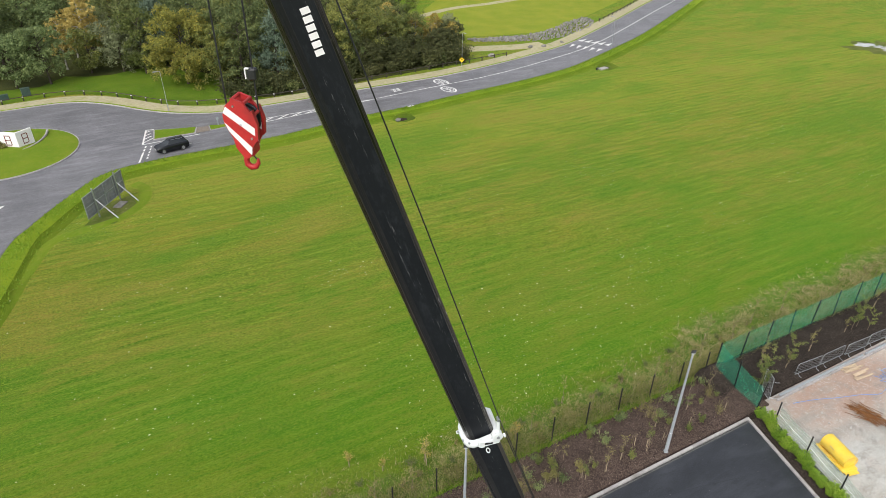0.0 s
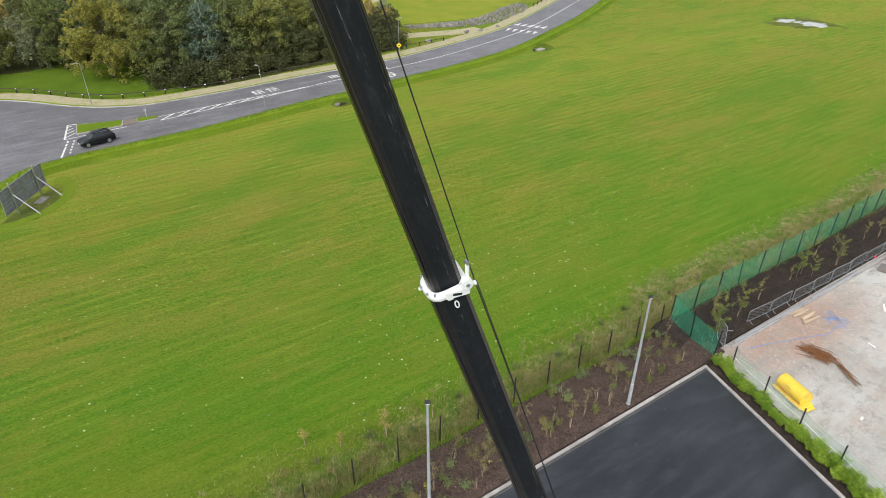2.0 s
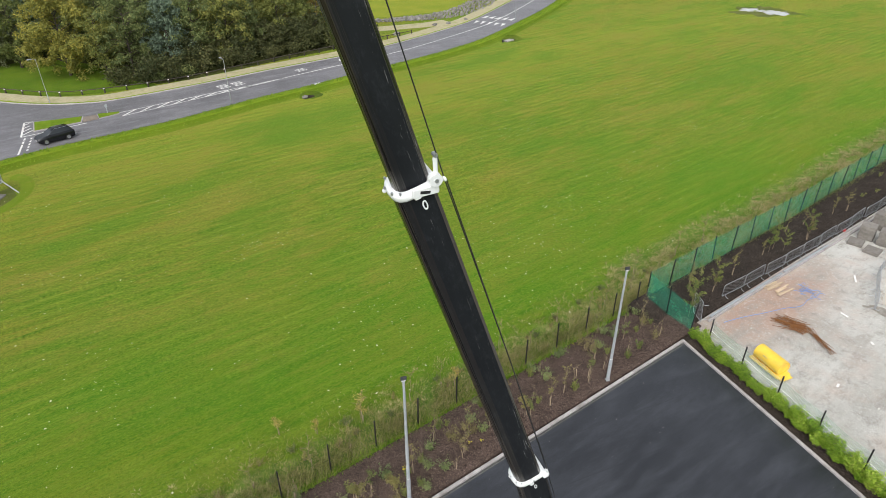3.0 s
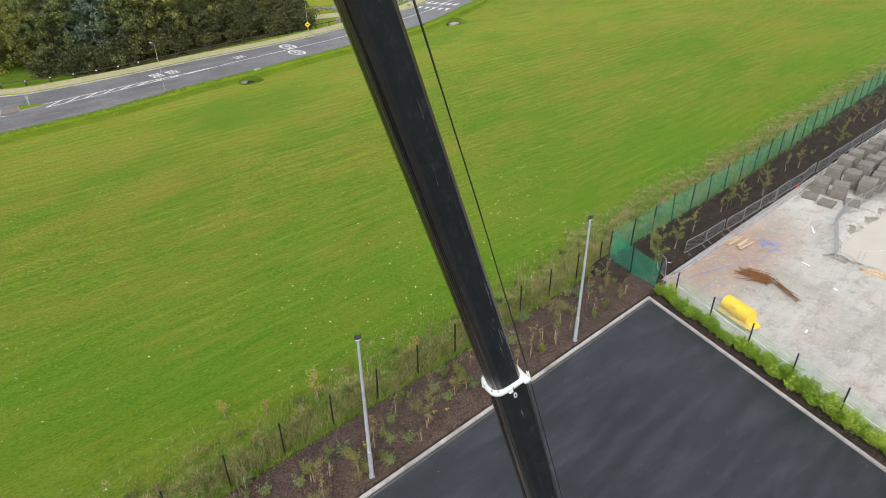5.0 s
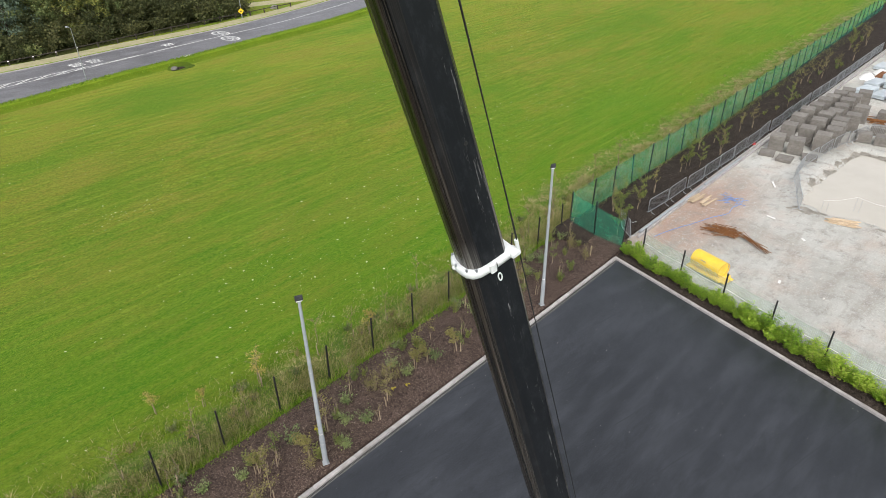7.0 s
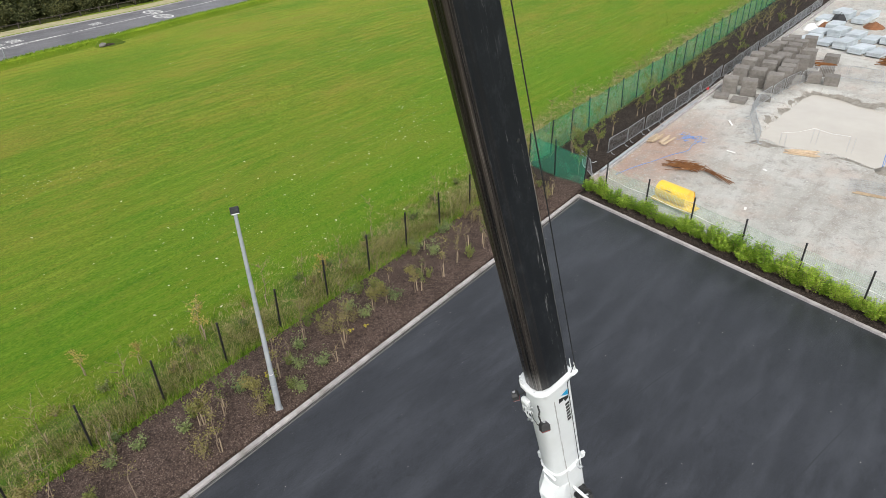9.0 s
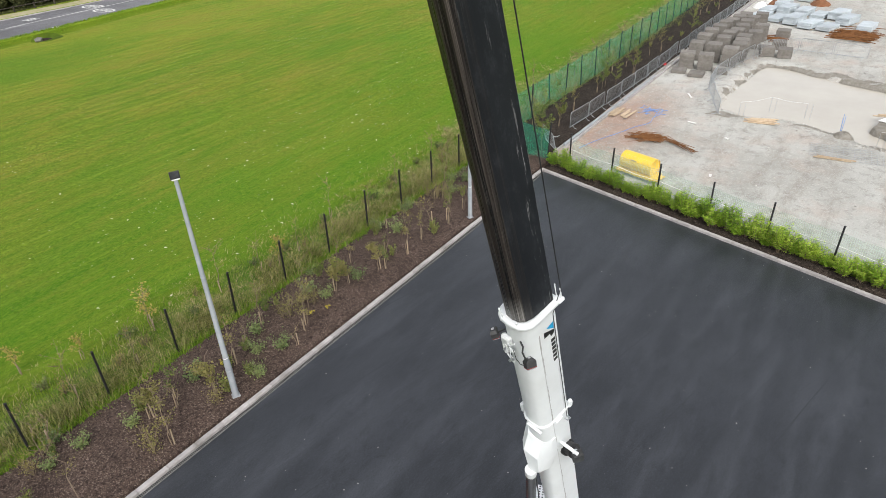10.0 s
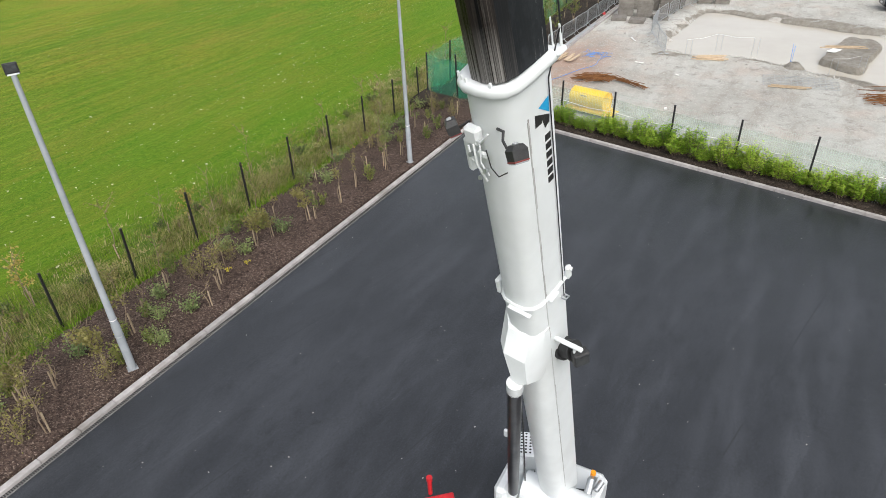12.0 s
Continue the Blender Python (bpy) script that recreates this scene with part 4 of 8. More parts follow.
# roundabout island
ISLE = (-41.5, 67.7)
isle = empty("roundabout_island", at(ISLE[0], ISLE[1], RZ))
ring = [(8.0 * math.cos(6.2832 * i / 48), 7.9 * math.sin(6.2832 * i / 48)) for i in range(48)]
part("kerb", Geo().prism(ring, -0.05, 0.11), KERB, isle, "pale concrete kerb ring")
g = Geo()
vs = [(0, 0, 0.55)] + [(r * 7.87 * math.cos(6.2832 * i / 48), r * 7.77 * math.sin(6.2832 * i / 48), 0.12 + 0.42 * (1 - r * r)) for r in (0.33, 0.66, 1.0) for i in range(48)]
fs = [(0, 1 + i, 1 + (i + 1) % 48) for i in range(48)] + [(1 + k * 48 + i, 1 + (k + 1) * 48 + i, 1 + (k + 1) * 48 + (i + 1) % 48, 1 + k * 48 + (i + 1) % 48) for k in range(2) for i in range(48)]
part("turf", g.add(vs, fs), TRODDEN, isle, smooth=60)
part("edging", ribbon([Vector((x - ISLE[0], y - ISLE[1], 0)) for x, y in [(p.x, p.y) for p in resample([(-36.85, 72.8), (-37.1, 70.6), (-37.95, 68.5), (-39.35, 66.95), (-41.5, 65.9), (-44.0, 65.6)], 0.6)]], [(-0.09, 0.2), (-0.09, 0.5), (0.09, 0.5), (0.09, 0.2)]), KERB, isle, "thin pale edging in the turf")
tagged(isle, "round grass island with pale kerb in the roundabout", "roundabout")

# ---- car park, kerbs and beds ----
KX, KY = -0.2466, -1.0          # the eastern kerb runs along (KX, KY) from the corner
KLEN = math.hypot(KX, KY)
EAST = Vector((KX, KY, 0)) / KLEN
OUT = Vector((-EAST.y, EAST.x, 0))     # points away from the paving
setting(part("car_park", Geo().prism([(0, -0.0), (-48, 0.0), (-48, -45), (KX * 45, -45)], -0.4, 0.0), TARMAC), "fresh black asphalt car park with faint lane seams", "car park")


def kerb_run(name, start, along, out, length, width, top, label):
    run = empty(name)
    g = Geo().box(0.905, width, 0.3, None, 0.014)
    me = g.mesh("kerb_stone", KERB)
    ang = math.degrees(math.atan2(along.y, along.x))
    for i in range(int(length / 0.915)):
        c = start + along * (0.46 + i * 0.915) + out * (width / 2 - 0.02)
        ob = new("kerb_stone", me)
        ob.parent = run
        ob.matrix_basis = pose(c.x, c.y, top - 0.15 + random.uniform(-0.004, 0.004), 0, 0, ang + random.uniform(-0.15, 0.15))
    return setting(run, label, "kerb")


west = Vector((-1, 0, 0))
# channel drain between paving and the western kerb
setting(part("channel_drain", Geo().box(46, 0.12, 0.2, pose(-23.1, -0.238, -0.08), 0.01), CHANNEL), "narrow concrete drainage channel along the kerb", "drain")
gr = Geo()
for i in range(900):
    gr.box(0.022, 0.08, 0.01, pose(-0.2 - i * 0.05, -0.238, 0.024))
stuff(part("drain_grating", gr, BLACK), "row of dark slots in the drainage channel", "grating")

g = Geo()
r4 = random.Random(41)
for i in range(420):
    x, y = r4.uniform(-30, -0.5), r4.uniform(-26, -0.6)
    if x > -KX * y - 0.3:
        continue
    s = r4.choice((0.006, 0.008, 0.01, 0.013, 0.018))
    g.box(s * 1.5, s, s * 0.7, pose(x, y, 0.004, 0, 0, r4.uniform(0, 180)))
stuff(part("grit", g, LIMESTONE), "pale specks of grit and leaf on the asphalt", "grit")

# planting bed between kerb and fence
def bed(name, x0, x1, rows, mat, label, skew=False):
    xs = [x0 + (x1 - x0) * i / int((x1 - x0) / 0.45) for i in range(int((x1 - x0) / 0.45) + 1)]
    g = Geo()
    n = len(xs)
    drift = lambda x, y: 0.037 * max(0.0, x - 20) * max(0.0, y - 2.0) / 2.0 - 0.007 * max(0.0, x - 2) if skew else 0.0
    vs = [(x, y + drift(x, y), z + (0.05 * noise.noise((x * 1.7, y * 1.7, 3)) + 0.03 * noise.noise((x * 5, y * 5, 1)) if 0 < j < len(rows) - 1 else 0)) for j, (y, z) in enumerate(rows) for x in xs]
    fs = [(j * n + i, j * n + i + 1, (j + 1) * n + i + 1, (j + 1) * n + i) for j in range(len(rows) - 1) for i in range(n - 1)]
    return setting(part(name, g.add(vs, fs), mat, smooth=70), label, "planting bed")


bed("mulch_bed", -48, 2.15, [(0.06, -0.1), (0.1, 0.09), (0.5, 0.10), (0.9, 0.07), (1.3, 0.04), (1.7, 0.0), (2.1, -0.06), (2.5, -0.13), (2.9, -0.2), (3.3, -0.28), (3.7, -0.36), (4.05, -0.44), (4.3, -0.6)], MULCH, "sloping bed of brown bark mulch")
bed("soil_bed", 1.6, 95, [(0.55, -0.2), (0.6, 0.03), (1.0, 0.05), (1.5, 0.05), (2.0, 0.02), (2.5, -0.03), (3.0, -0.1), (3.5, -0.18), (3.95, -0.28), (4.4, -0.33), (4.62, -0.6)], SOIL, "long bed of dark bare soil", True)

chips = Geo()
r6 = random.Random(66)
for i in range(26000):
    x, y = -30 + 32 * r6.random() ** 0.9, r6.uniform(0.14, 4.0)
    z = 0.105 - 0.085 * max(0.0, y - 0.7) - 0.018 * max(0.0, y - 0.7) ** 2 + 0.05 * noise.noise((x * 1.7, y * 1.7, 3)) + 0.03 * noise.noise((x * 5, y * 5, 1)) + 0.012
    a, ln, w, up = r6.uniform(0, 6.28), r6.uniform(0.018, 0.05), r6.uniform(0.006, 0.016), r6.uniform(-0.012, 0.018)
    c, q = math.cos(a) * ln, math.sin(a) * ln
    c2_, q2 = -math.sin(a) * w, math.cos(a) * w
    chips.add([(x - c, y - q, z - up), (x + c2_, y + q2, z + 0.006), (x + c, y + q, z + up), (x - c2_, y - q2, z)], [(0, 1, 2, 3)])
stuff(part("bark_chips", chips, CHIP), "loose brown bark chips covering the bed", "bark chips")

setting(part("corner_soil", Geo().prism([(0.25, 0.0), (1.2, -0.7), (4.5, -0.7), (4.5, 0.9), (2.6, 4.4), (1.0, 4.4), (0.25, 4.2)], -0.9, -0.06), SOIL), "dark soil in the corner below the netting", "ground")

# ---- tall rough grass along the fence ----
rnd = random.Random(5)
g = Geo()
for i in range(52000):
    x = rnd.uniform(-48, 75)
    if x < 25 or rnd.random() < 0.5:
        dense = noise.noise((x * 0.35, 7.0, 0.5))
        y = 4.12 + abs(rnd.gauss(0, 1.65 + 0.6 * dense)) if rnd.random() < 0.88 else rnd.uniform(4.12, 9.2)
        if y > 9.5:
            continue
        h = rnd.uniform(0.1, 0.36) * (1.35 if y < 5.2 else 0.75) * (1 + 0.6 * noise.noise((x * 0.8, y * 0.8, 2)))
        a, lean = rnd.uniform(0, 6.28), rnd.uniform(0.3, 1.2) * h
        z = ground_height(x, y) - 0.02
        w = rnd.uniform(0.006, 0.016)
        c, s = math.cos(a), math.sin(a)
        g.add([(x - w * s, y + w * c, z), (x + w * s, y - w * c, z), (x + lean * c + 0.3 * w, y + lean * s, z + h)], [(0, 1, 2)])
for i in range(1500):
    cx = rnd.uniform(-40, 75)
    drift = 0.03 * max(0.0, cx - 22)
    cy = (4.3 if cx < 2 else 4.75) + drift + abs(rnd.gauss(0, 1.1 if cx < 2 else 1.9))
    if noise.noise((cx * 0.3, cy * 0.5, 12)) < -0.12:
        continue
    tall, z = rnd.uniform(0.16, 0.42), ground_height(cx, cy) - 0.02
    for k in range(16):
        a, r = rnd.uniform(0, 6.28), rnd.uniform(0.0, 0.16)
        x, y = cx + r * math.cos(a), cy + r * math.sin(a)
        w, ln, c, s = rnd.uniform(0.006, 0.014), tall * rnd.uniform(0.5, 1.1), math.cos(a), math.sin(a)
        g.add([(x - w * s, y + w * c, z), (x + w * s, y - w * c, z), (x + ln * c, y + ln * s, z + tall * rnd.uniform(0.6, 1.1))], [(0, 1, 2)])
dry = Geo()
for i in range(4600):
    cx = rnd.uniform(-36, 78)
    if cx < 2 and i % 2:
        continue
    drift = 0.03 * max(0.0, cx - 22)
    cy = (4.75 + rnd.uniform(0, 2.2) + abs(rnd.gauss(0, 1.1)) if cx > 2 else 4.6 + abs(rnd.gauss(0, 1.7))) + drift
    if noise.noise((cx * 0.4, cy * 0.8, 21)) < 0.04:
        continue
    tall, z = rnd.uniform(0.09, 0.27) * (1.4 if cx > 2 else 1.0), ground_height(cx, cy) - 0.02
    for k in range(14):
        a, r = rnd.uniform(0, 6.28), rnd.uniform(0.0, 0.14)
        x, y = cx + r * math.cos(a), cy + r * math.sin(a)
        w, ln, c, s = rnd.uniform(0.008, 0.018), tall * rnd.uniform(0.6, 1.4), math.cos(a), math.sin(a)
        dry.add([(x - w * s, y + w * c, z), (x + w * s, y - w * c, z), (x + ln * c, y + ln * s, z + tall * rnd.uniform(0.4, 0.9))], [(0, 1, 2)])
tuft = Geo()
for i in range(5200):
    cx = rnd.uniform(-40, 62)
    cy = 4.4 + abs(rnd.gauss(0, 1.5)) + (0.03 * max(0.0, cx - 22) if cx > 2 else 0.0)
    if cy > 8.8 or noise.noise((cx * 0.5, cy * 0.7, 41)) < -0.1:
        continue
    tall, z = rnd.uniform(0.14, 0.4) * (1.2 if cy < 5.6 else 0.75) * (1.45 if cx > 2 else 1.0), ground_height(cx, cy) - 0.02
    comb = 5.2 + 1.6 * noise.noise((cx * 0.22, cy * 0.3, 44))
    for k in range(12):
        a = comb + rnd.gauss(0, 0.55)
        x, y = cx + rnd.gauss(0, 0.1), cy + rnd.gauss(0, 0.1)
        w, ln, c, q = rnd.uniform(0.007, 0.017), tall * rnd.uniform(0.5, 1.2), math.cos(a), math.sin(a)
        tuft.add([(x - w * q, y + w * c, z), (x + w * q, y - w * c, z), (x + ln * c, y + ln * q, z + tall * rnd.uniform(0.6, 1.0))], [(0, 1, 2)])
stuff(part("combed_grass", tuft, COMBED), "long green and straw grass bent over along the fence", "grass")
stuff(part("dry_grass", dry, DRY), "pale dry grass tufts lying along the fences", "grass")
stuff(part("long_grass", g, STRAW), "straw-coloured long grass growing along the fence", "grass")
g = Geo()
for i in range(20000):
    x = rnd.uniform(-48, 40)
    y = rnd.uniform(4.1, 4.6) if i % 3 == 0 else rnd.uniform(4.3, 7.4)
    if i % 3 and noise.noise((x * 0.45, y * 0.9, 4)) < 0.0:
        continue
    h, a = rnd.uniform(0.1, 0.3), rnd.uniform(0, 6.28)
    z, w, c, s = ground_height(x, y) - 0.02, rnd.uniform(0.01, 0.028), math.cos(a), math.sin(a)
    g.add([(x - w * s, y + w * c, z), (x + w * s, y - w * c, z), (x + 0.5 * h * c, y + 0.5 * h * s, z + h)], [(0, 1, 2)])
for i in range(5200):
    x = rnd.uniform(-46, 1.5)
    y = 4.22 - abs(rnd.gauss(0, 0.16)) * (1 + 1.5 * max(0.0, noise.noise((x * 0.6, 3.0, 8))))
    h, a = rnd.uniform(0.08, 0.24), rnd.uniform(0, 6.28)
    z, w, c, s = -0.5 + 0.2 * max(0.0, 4.2 - y), rnd.uniform(0.008, 0.02), math.cos(a), math.sin(a)
    g.add([(x - w * s, y + w * c, z), (x + w * s, y - w * c, z), (x + 0.7 * h * c, y + 0.7 * h * s, z + h + 0.05)], [(0, 1, 2)])
stuff(part("green_weeds", g, BLADE), "low green weeds among the long grass", "weeds")
g = Geo()
p_near = resample(NEAR, 0.5)
nrm = sides(p_near)
for p, s in zip(p_near, nrm):
    if not (-48 < p.x < 95):
        continue
    for k in range(34):
        o = rnd.uniform(0.3, 2.75)
        x, y = p.x + s.x * o + rnd.uniform(-0.3, 0.3), p.y + s.y * o
        h, a, w = rnd.uniform(0.1, 0.26), rnd.uniform(0, 6.28), rnd.uniform(0.03, 0.07)
        z, c, q = RZ + (0.05 + 0.16 * o if o < 1.9 else max(-0.02, 0.34 - 0.42 * (o - 1.9))), math.cos(a), math.sin(a)
        lean_ = 0.35 if o > 1.9 else 0.0
        g.add([(x - w * q, y + w * c, z), (x + w * q, y - w * c, z), (x + 0.5 * h * c + lean_ * h * s.x, y + 0.5 * h * q + lean_ * h * s.y, z + h)], [(0, 1, 2)])
stuff(part("bank_grass", g, BLADE), "thick green grass blades on the roadside bank", "grass")

# short tufts standing up from the mown field
g = Geo()
for i in range(120000):
    x, y = rnd.uniform(-46, 62), 6.5 + 34 * rnd.random() ** 1.5
    if noise.noise((x * 0.5, y * 1.1, 31)) < -0.2:
        continue
    h, a = rnd.uniform(0.02, 0.06), rnd.gauss(0, 0.9) + (3.14 if rnd.random() < 0.5 else 0.0)
    z = ground_height(x, y) + (0.12 * noise.noise((round(x / 4) * 0.2, y * 0.05, 0)) if y > 12 else 0.0)
    w, c, s = rnd.uniform(0.012, 0.032), math.cos(a), math.sin(a)
    ln = rnd.uniform(0.06, 0.18)
    g.add([(x - w * s, y + w * c, z - 0.03), (x + w * s, y - w * c, z - 0.03), (x + ln * c, y + ln * s, z + h)], [(0, 1, 2)])
stuff(part("grass_tufts", g, TUFT), "short uneven tufts in the mown grass", "grass")

# fallen leaves scattered over the field
g = Geo()
clusters = [(rnd.uniform(-35, 45), rnd.uniform(8, 45), rnd.uniform(1.5, 5)) for i in range(26)] + [(0.5, 12.5, 3.5), (4, 10, 4), (-4, 15, 4), (8, 17, 4), (-12, 12, 3)]
for i in range(1700):
    if i % 3:
        cx, cy, r = rnd.choice(clusters)
        x, y = rnd.gauss(cx, r), rnd.gauss(cy, r * 0.7)
    else:
        x, y = rnd.uniform(-40, 60), rnd.uniform(7, 52)
    if y < 6 or y > 54:
        continue
    z = ground_height(x, y) + 0.14 if 12 < y < 50 else ground_height(x, y) + 0.04
    r, a = rnd.choice((0.026, 0.03, 0.034, 0.04, 0.05, 0.075)), rnd.uniform(0, 3)
    m = pose(x, y, z, rnd.uniform(-15, 15), rnd.uniform(-15, 15), math.degrees(a))
    g.add([(-r, -r * 0.5, 0), (r * 0.4, -r * 0.8, 0.01), (r, 0.1 * r, 0), (r * 0.1, r * 0.7, 0.02)], [(0, 1, 2, 3)], m)
stuff(part("fallen_leaves", g, LITTER), "pale fallen leaves scattered on the grass", "leaves")

# ---- fences ----
def wire_panel(length, height, pitch=0.075, rows=8, r=0.0035):
    """A welded wire panel: upright and level wires."""
    g = Geo()
    for i in range(int(length / pitch) + 1):
        x = i * pitch
        g.add([(x - r, 0, 0), (x + r, 0, 0), (x, r, 0), (x - r, 0, height), (x + r, 0, height), (x, r, height)], [(0, 1, 4, 3), (1, 2, 5, 4), (2, 0, 3, 5)])
    for j in range(rows + 1):
        z = height * j / rows
        g.add([(0, 0, z - r), (0, r, z), (0, 0, z + r), (length, 0, z - r), (length, r, z), (length, 0, z + r)], [(0, 1, 4, 3), (1, 2, 5, 4), (2, 0, 3, 5)])
    return g


def fence_post(h):
    g = Geo().box(0.06, 0.06, h, pose(0, 0, h / 2), 0.006)
    g.box(0.075, 0.075, 0.02, pose(0, 0, h), 0.004)
    for i in range(7):
        g.box(0.03, 0.09, 0.035, pose(0, 0.01, h * (i + 0.5) / 7), 0.004)
    return g


def wire_fence(points, base, height, ground, label, wires=BLACK, thin=0.0035):
    fence = empty("wire_fence")
    pm = fence_post(height).mesh("post", BLACK)
    wm = None
    for i, p in enumerate(points):
        ob = new("post", pm)
        ob.parent = fence
        ob.matrix_basis = pose(p[0], p[1], base, rnd.uniform(-1, 1), rnd.uniform(-1, 1), ground)
        if i + 1 < len(points):
            q = points[i + 1]
            if wm is None:
                wm = wire_panel(math.hypot(q[0] - p[0], q[1] - p[1]), height - 0.12, r=thin).mesh("wire_panel", wires)
            w = new("wire_panel", wm)
            w["kind"] = "stuff"
            w.parent = fence
            w.matrix_basis = pose(p[0], p[1], base + 0.06, 0, 0, math.degrees(math.atan2(q[1] - p[1], q[0] - p[0])))
    return tagged(fence, label, "fence")


wire_fence([(-5.944 + 2.515 * k, 4.35) for k in range(-15, 3)] + [(1.3, 4.25)], -0.5, 1.86, 0, "black wire mesh fence between mulch bed and long grass", BLACK, 0.0025)
RP = [(0.231 - 0.656 * k, -3.606 - 2.439 * k) for k in range(-1, 9)]
wire_fence(RP, 0.05, 1.84, math.degrees(math.atan2(-2.439, -0.656)), "black wire mesh fence with sheer netting behind a hedge", PALEWIRE, 0.0022)


def net_panel(a, b, z0, z1, mat, sag, parent, thick=0.012):
    """One bay of netting with folds, a few millimetres thick."""
    g = Geo()
    nx, nz = 14, 7
    d = Vector((b[0] - a[0], b[1] - a[1], 0))
    s = Vector((-d.y, d.x, 0)).normalized()
    vs = []
    for side in (0, 1):
        for j in range(nz + 1):
            for i in range(nx + 1):
                u, v = i / nx, j / nz
                p = Vector((a[0], a[1], 0)) + d * u
                w = 0.035 * noise.noise((p.x * 2.2, p.y * 2.2, v * 2.5)) + side * thick
                top = z1 - sag * math.sin(math.pi * u) * (0.5 + 0.5 * noise.noise((p.x, p.y, 9)))
                vs.append((p.x + s.x * w, p.y + s.y * w, z0 + (top - z0) * v))
    n = (nx + 1) * (nz + 1)
    fs = []
    for j in range(nz):
        for i in range(nx):
            k = j * (nx + 1) + i
            fs.append((k, k + 1, k + nx + 2, k + nx + 1))
    g.add(vs[:n], fs)
    return part("net_panel", g, mat, parent, smooth=80)


netfence = empty("netting_fence")
line = [(1.2, 0.2), (1.6, 2.2), (2.15, 4.2)]
line += [(2.15 + 2.475 * k, 4.2 + 0.05 * min(1.0, k / 4) + 0.031 * max(0, 2.475 * k - 17)) for k in range(1, 34)]
npost = fence_post(2.1).mesh("post", BLACK)
for i, p in enumerate(line):
    ob = new("post", npost)
    ob.parent = netfence
    ob.matrix_basis = pose(p[0], p[1], -0.25 if p[1] > 3 else 0.0, rnd.uniform(-2, 2), rnd.uniform(-2, 2), 0)
    if i + 1 < len(line):
        zz = -0.25 if p[1] > 3 else -0.05
        net_panel(p, line[i + 1], zz, zz + (2.05 if p[1] > 3 else 1.8), NET, 0.1, netfence)
tagged(netfence, "green debris netting stretched between dark posts", "fence")
sheer = empty("sheer_netting")
for a, b in zip(RP, RP[1:]):
    oa, ob_ = Vector((*a, 0)) + OUT * 0.12, Vector((*b, 0)) + OUT * 0.12
    net_panel((oa.x, oa.y), (ob_.x, ob_.y), 0.05, 1.55, NETPALE, 0.08, sheer)
    part("white_line", Geo().tube([(oa.x, oa.y, 1.0), ((oa.x + ob_.x) / 2, (oa.y + ob_.y) / 2, 0.93), (ob_.x, ob_.y, 1.0)], 0.012, 5), WHITEBAG, sheer)
tagged(sheer, "sheer pale green netting hung on the wire fence", "netting")

# ---- lamp columns ----
def floodlight_column(height):
    col = empty("floodlight_column")
    part("base_plate", Geo().box(0.24, 0.24, 0.02, pose(0, 0, 0.01), 0.004), GREYPAINT, col)
    part("column", Geo().tube([(0, 0, 0), (0, 0, 1.35), (0, 0, 1.4), (0, 0, height * 0.6), (0, 0, height)], [0.098, 0.096, 0.08, 0.066, 0.05], 14), GREYPAINT, col, smooth=40)
    part("access_door", Geo().box(0.01, 0.085, 0.5, pose(-0.094, 0, 0.75), 0.003), GREYPAINT, col)
    part("clamp_band", Geo().tube([(0, 0, 1.02), (0, 0, 1.05)], 0.102, 14), GALV, col, smooth=40)
    part("band", Geo().tube([(0, 0, 1.5), (0, 0, 1.525)], 0.084, 14), WHITESTRIPE, col, "narrow white band", 40)
    part("joint", Geo().tube([(0, 0, height * 0.6), (0, 0, height * 0.6 + 0.04)], 0.071, 14), GALV, col, "steel joint ring", 40)
    head = part("lamp_head", Geo().box(0.22, 0.24, 0.05, pose(0.02, 0, height + 0.11, 0, 92, 0), 0.01), BLACKPLASTIC, col, "black floodlight head")
    part("lamp_lens", Geo().box(0.15, 0.18, 0.01, pose(0.02, 0, height + 0.11, 0, 92, 0) @ pose(-0.02, 0, 0.027)), LENS, head, "dark floodlight glass")
    part("bracket", Geo().box(0.1, 0.2, 0.03, pose(0, 0, height + 0.01), 0.005).box(0.02, 0.02, 0.12, pose(0, 0.1, height + 0.06)).box(0.02, 0.02, 0.12, pose(0, -0.1, height + 0.06)), WHITE, col)
    return tagged(col, "grey steel lighting column with black floodlight on the mulch bed", "lamp post", "floodlight columns")


place_copies(floodlight_column(7.2), [at(-19.13, 0.46, 0.08, -115), at(-6.12, 0.34, 0.08, -115), at(-33.5, 0.42, 0.08, -115)])

# ---- plants of the beds ----
def spray(g, p, d, n, size, r, spread):
    for i in range(n):
        t = r.random()
        q = p + d * t + Vector((r.gauss(0, spread), r.gauss(0, spread), r.gauss(0, spread)))
        g.leaf(q, size * r.uniform(0.6, 1.3), r)


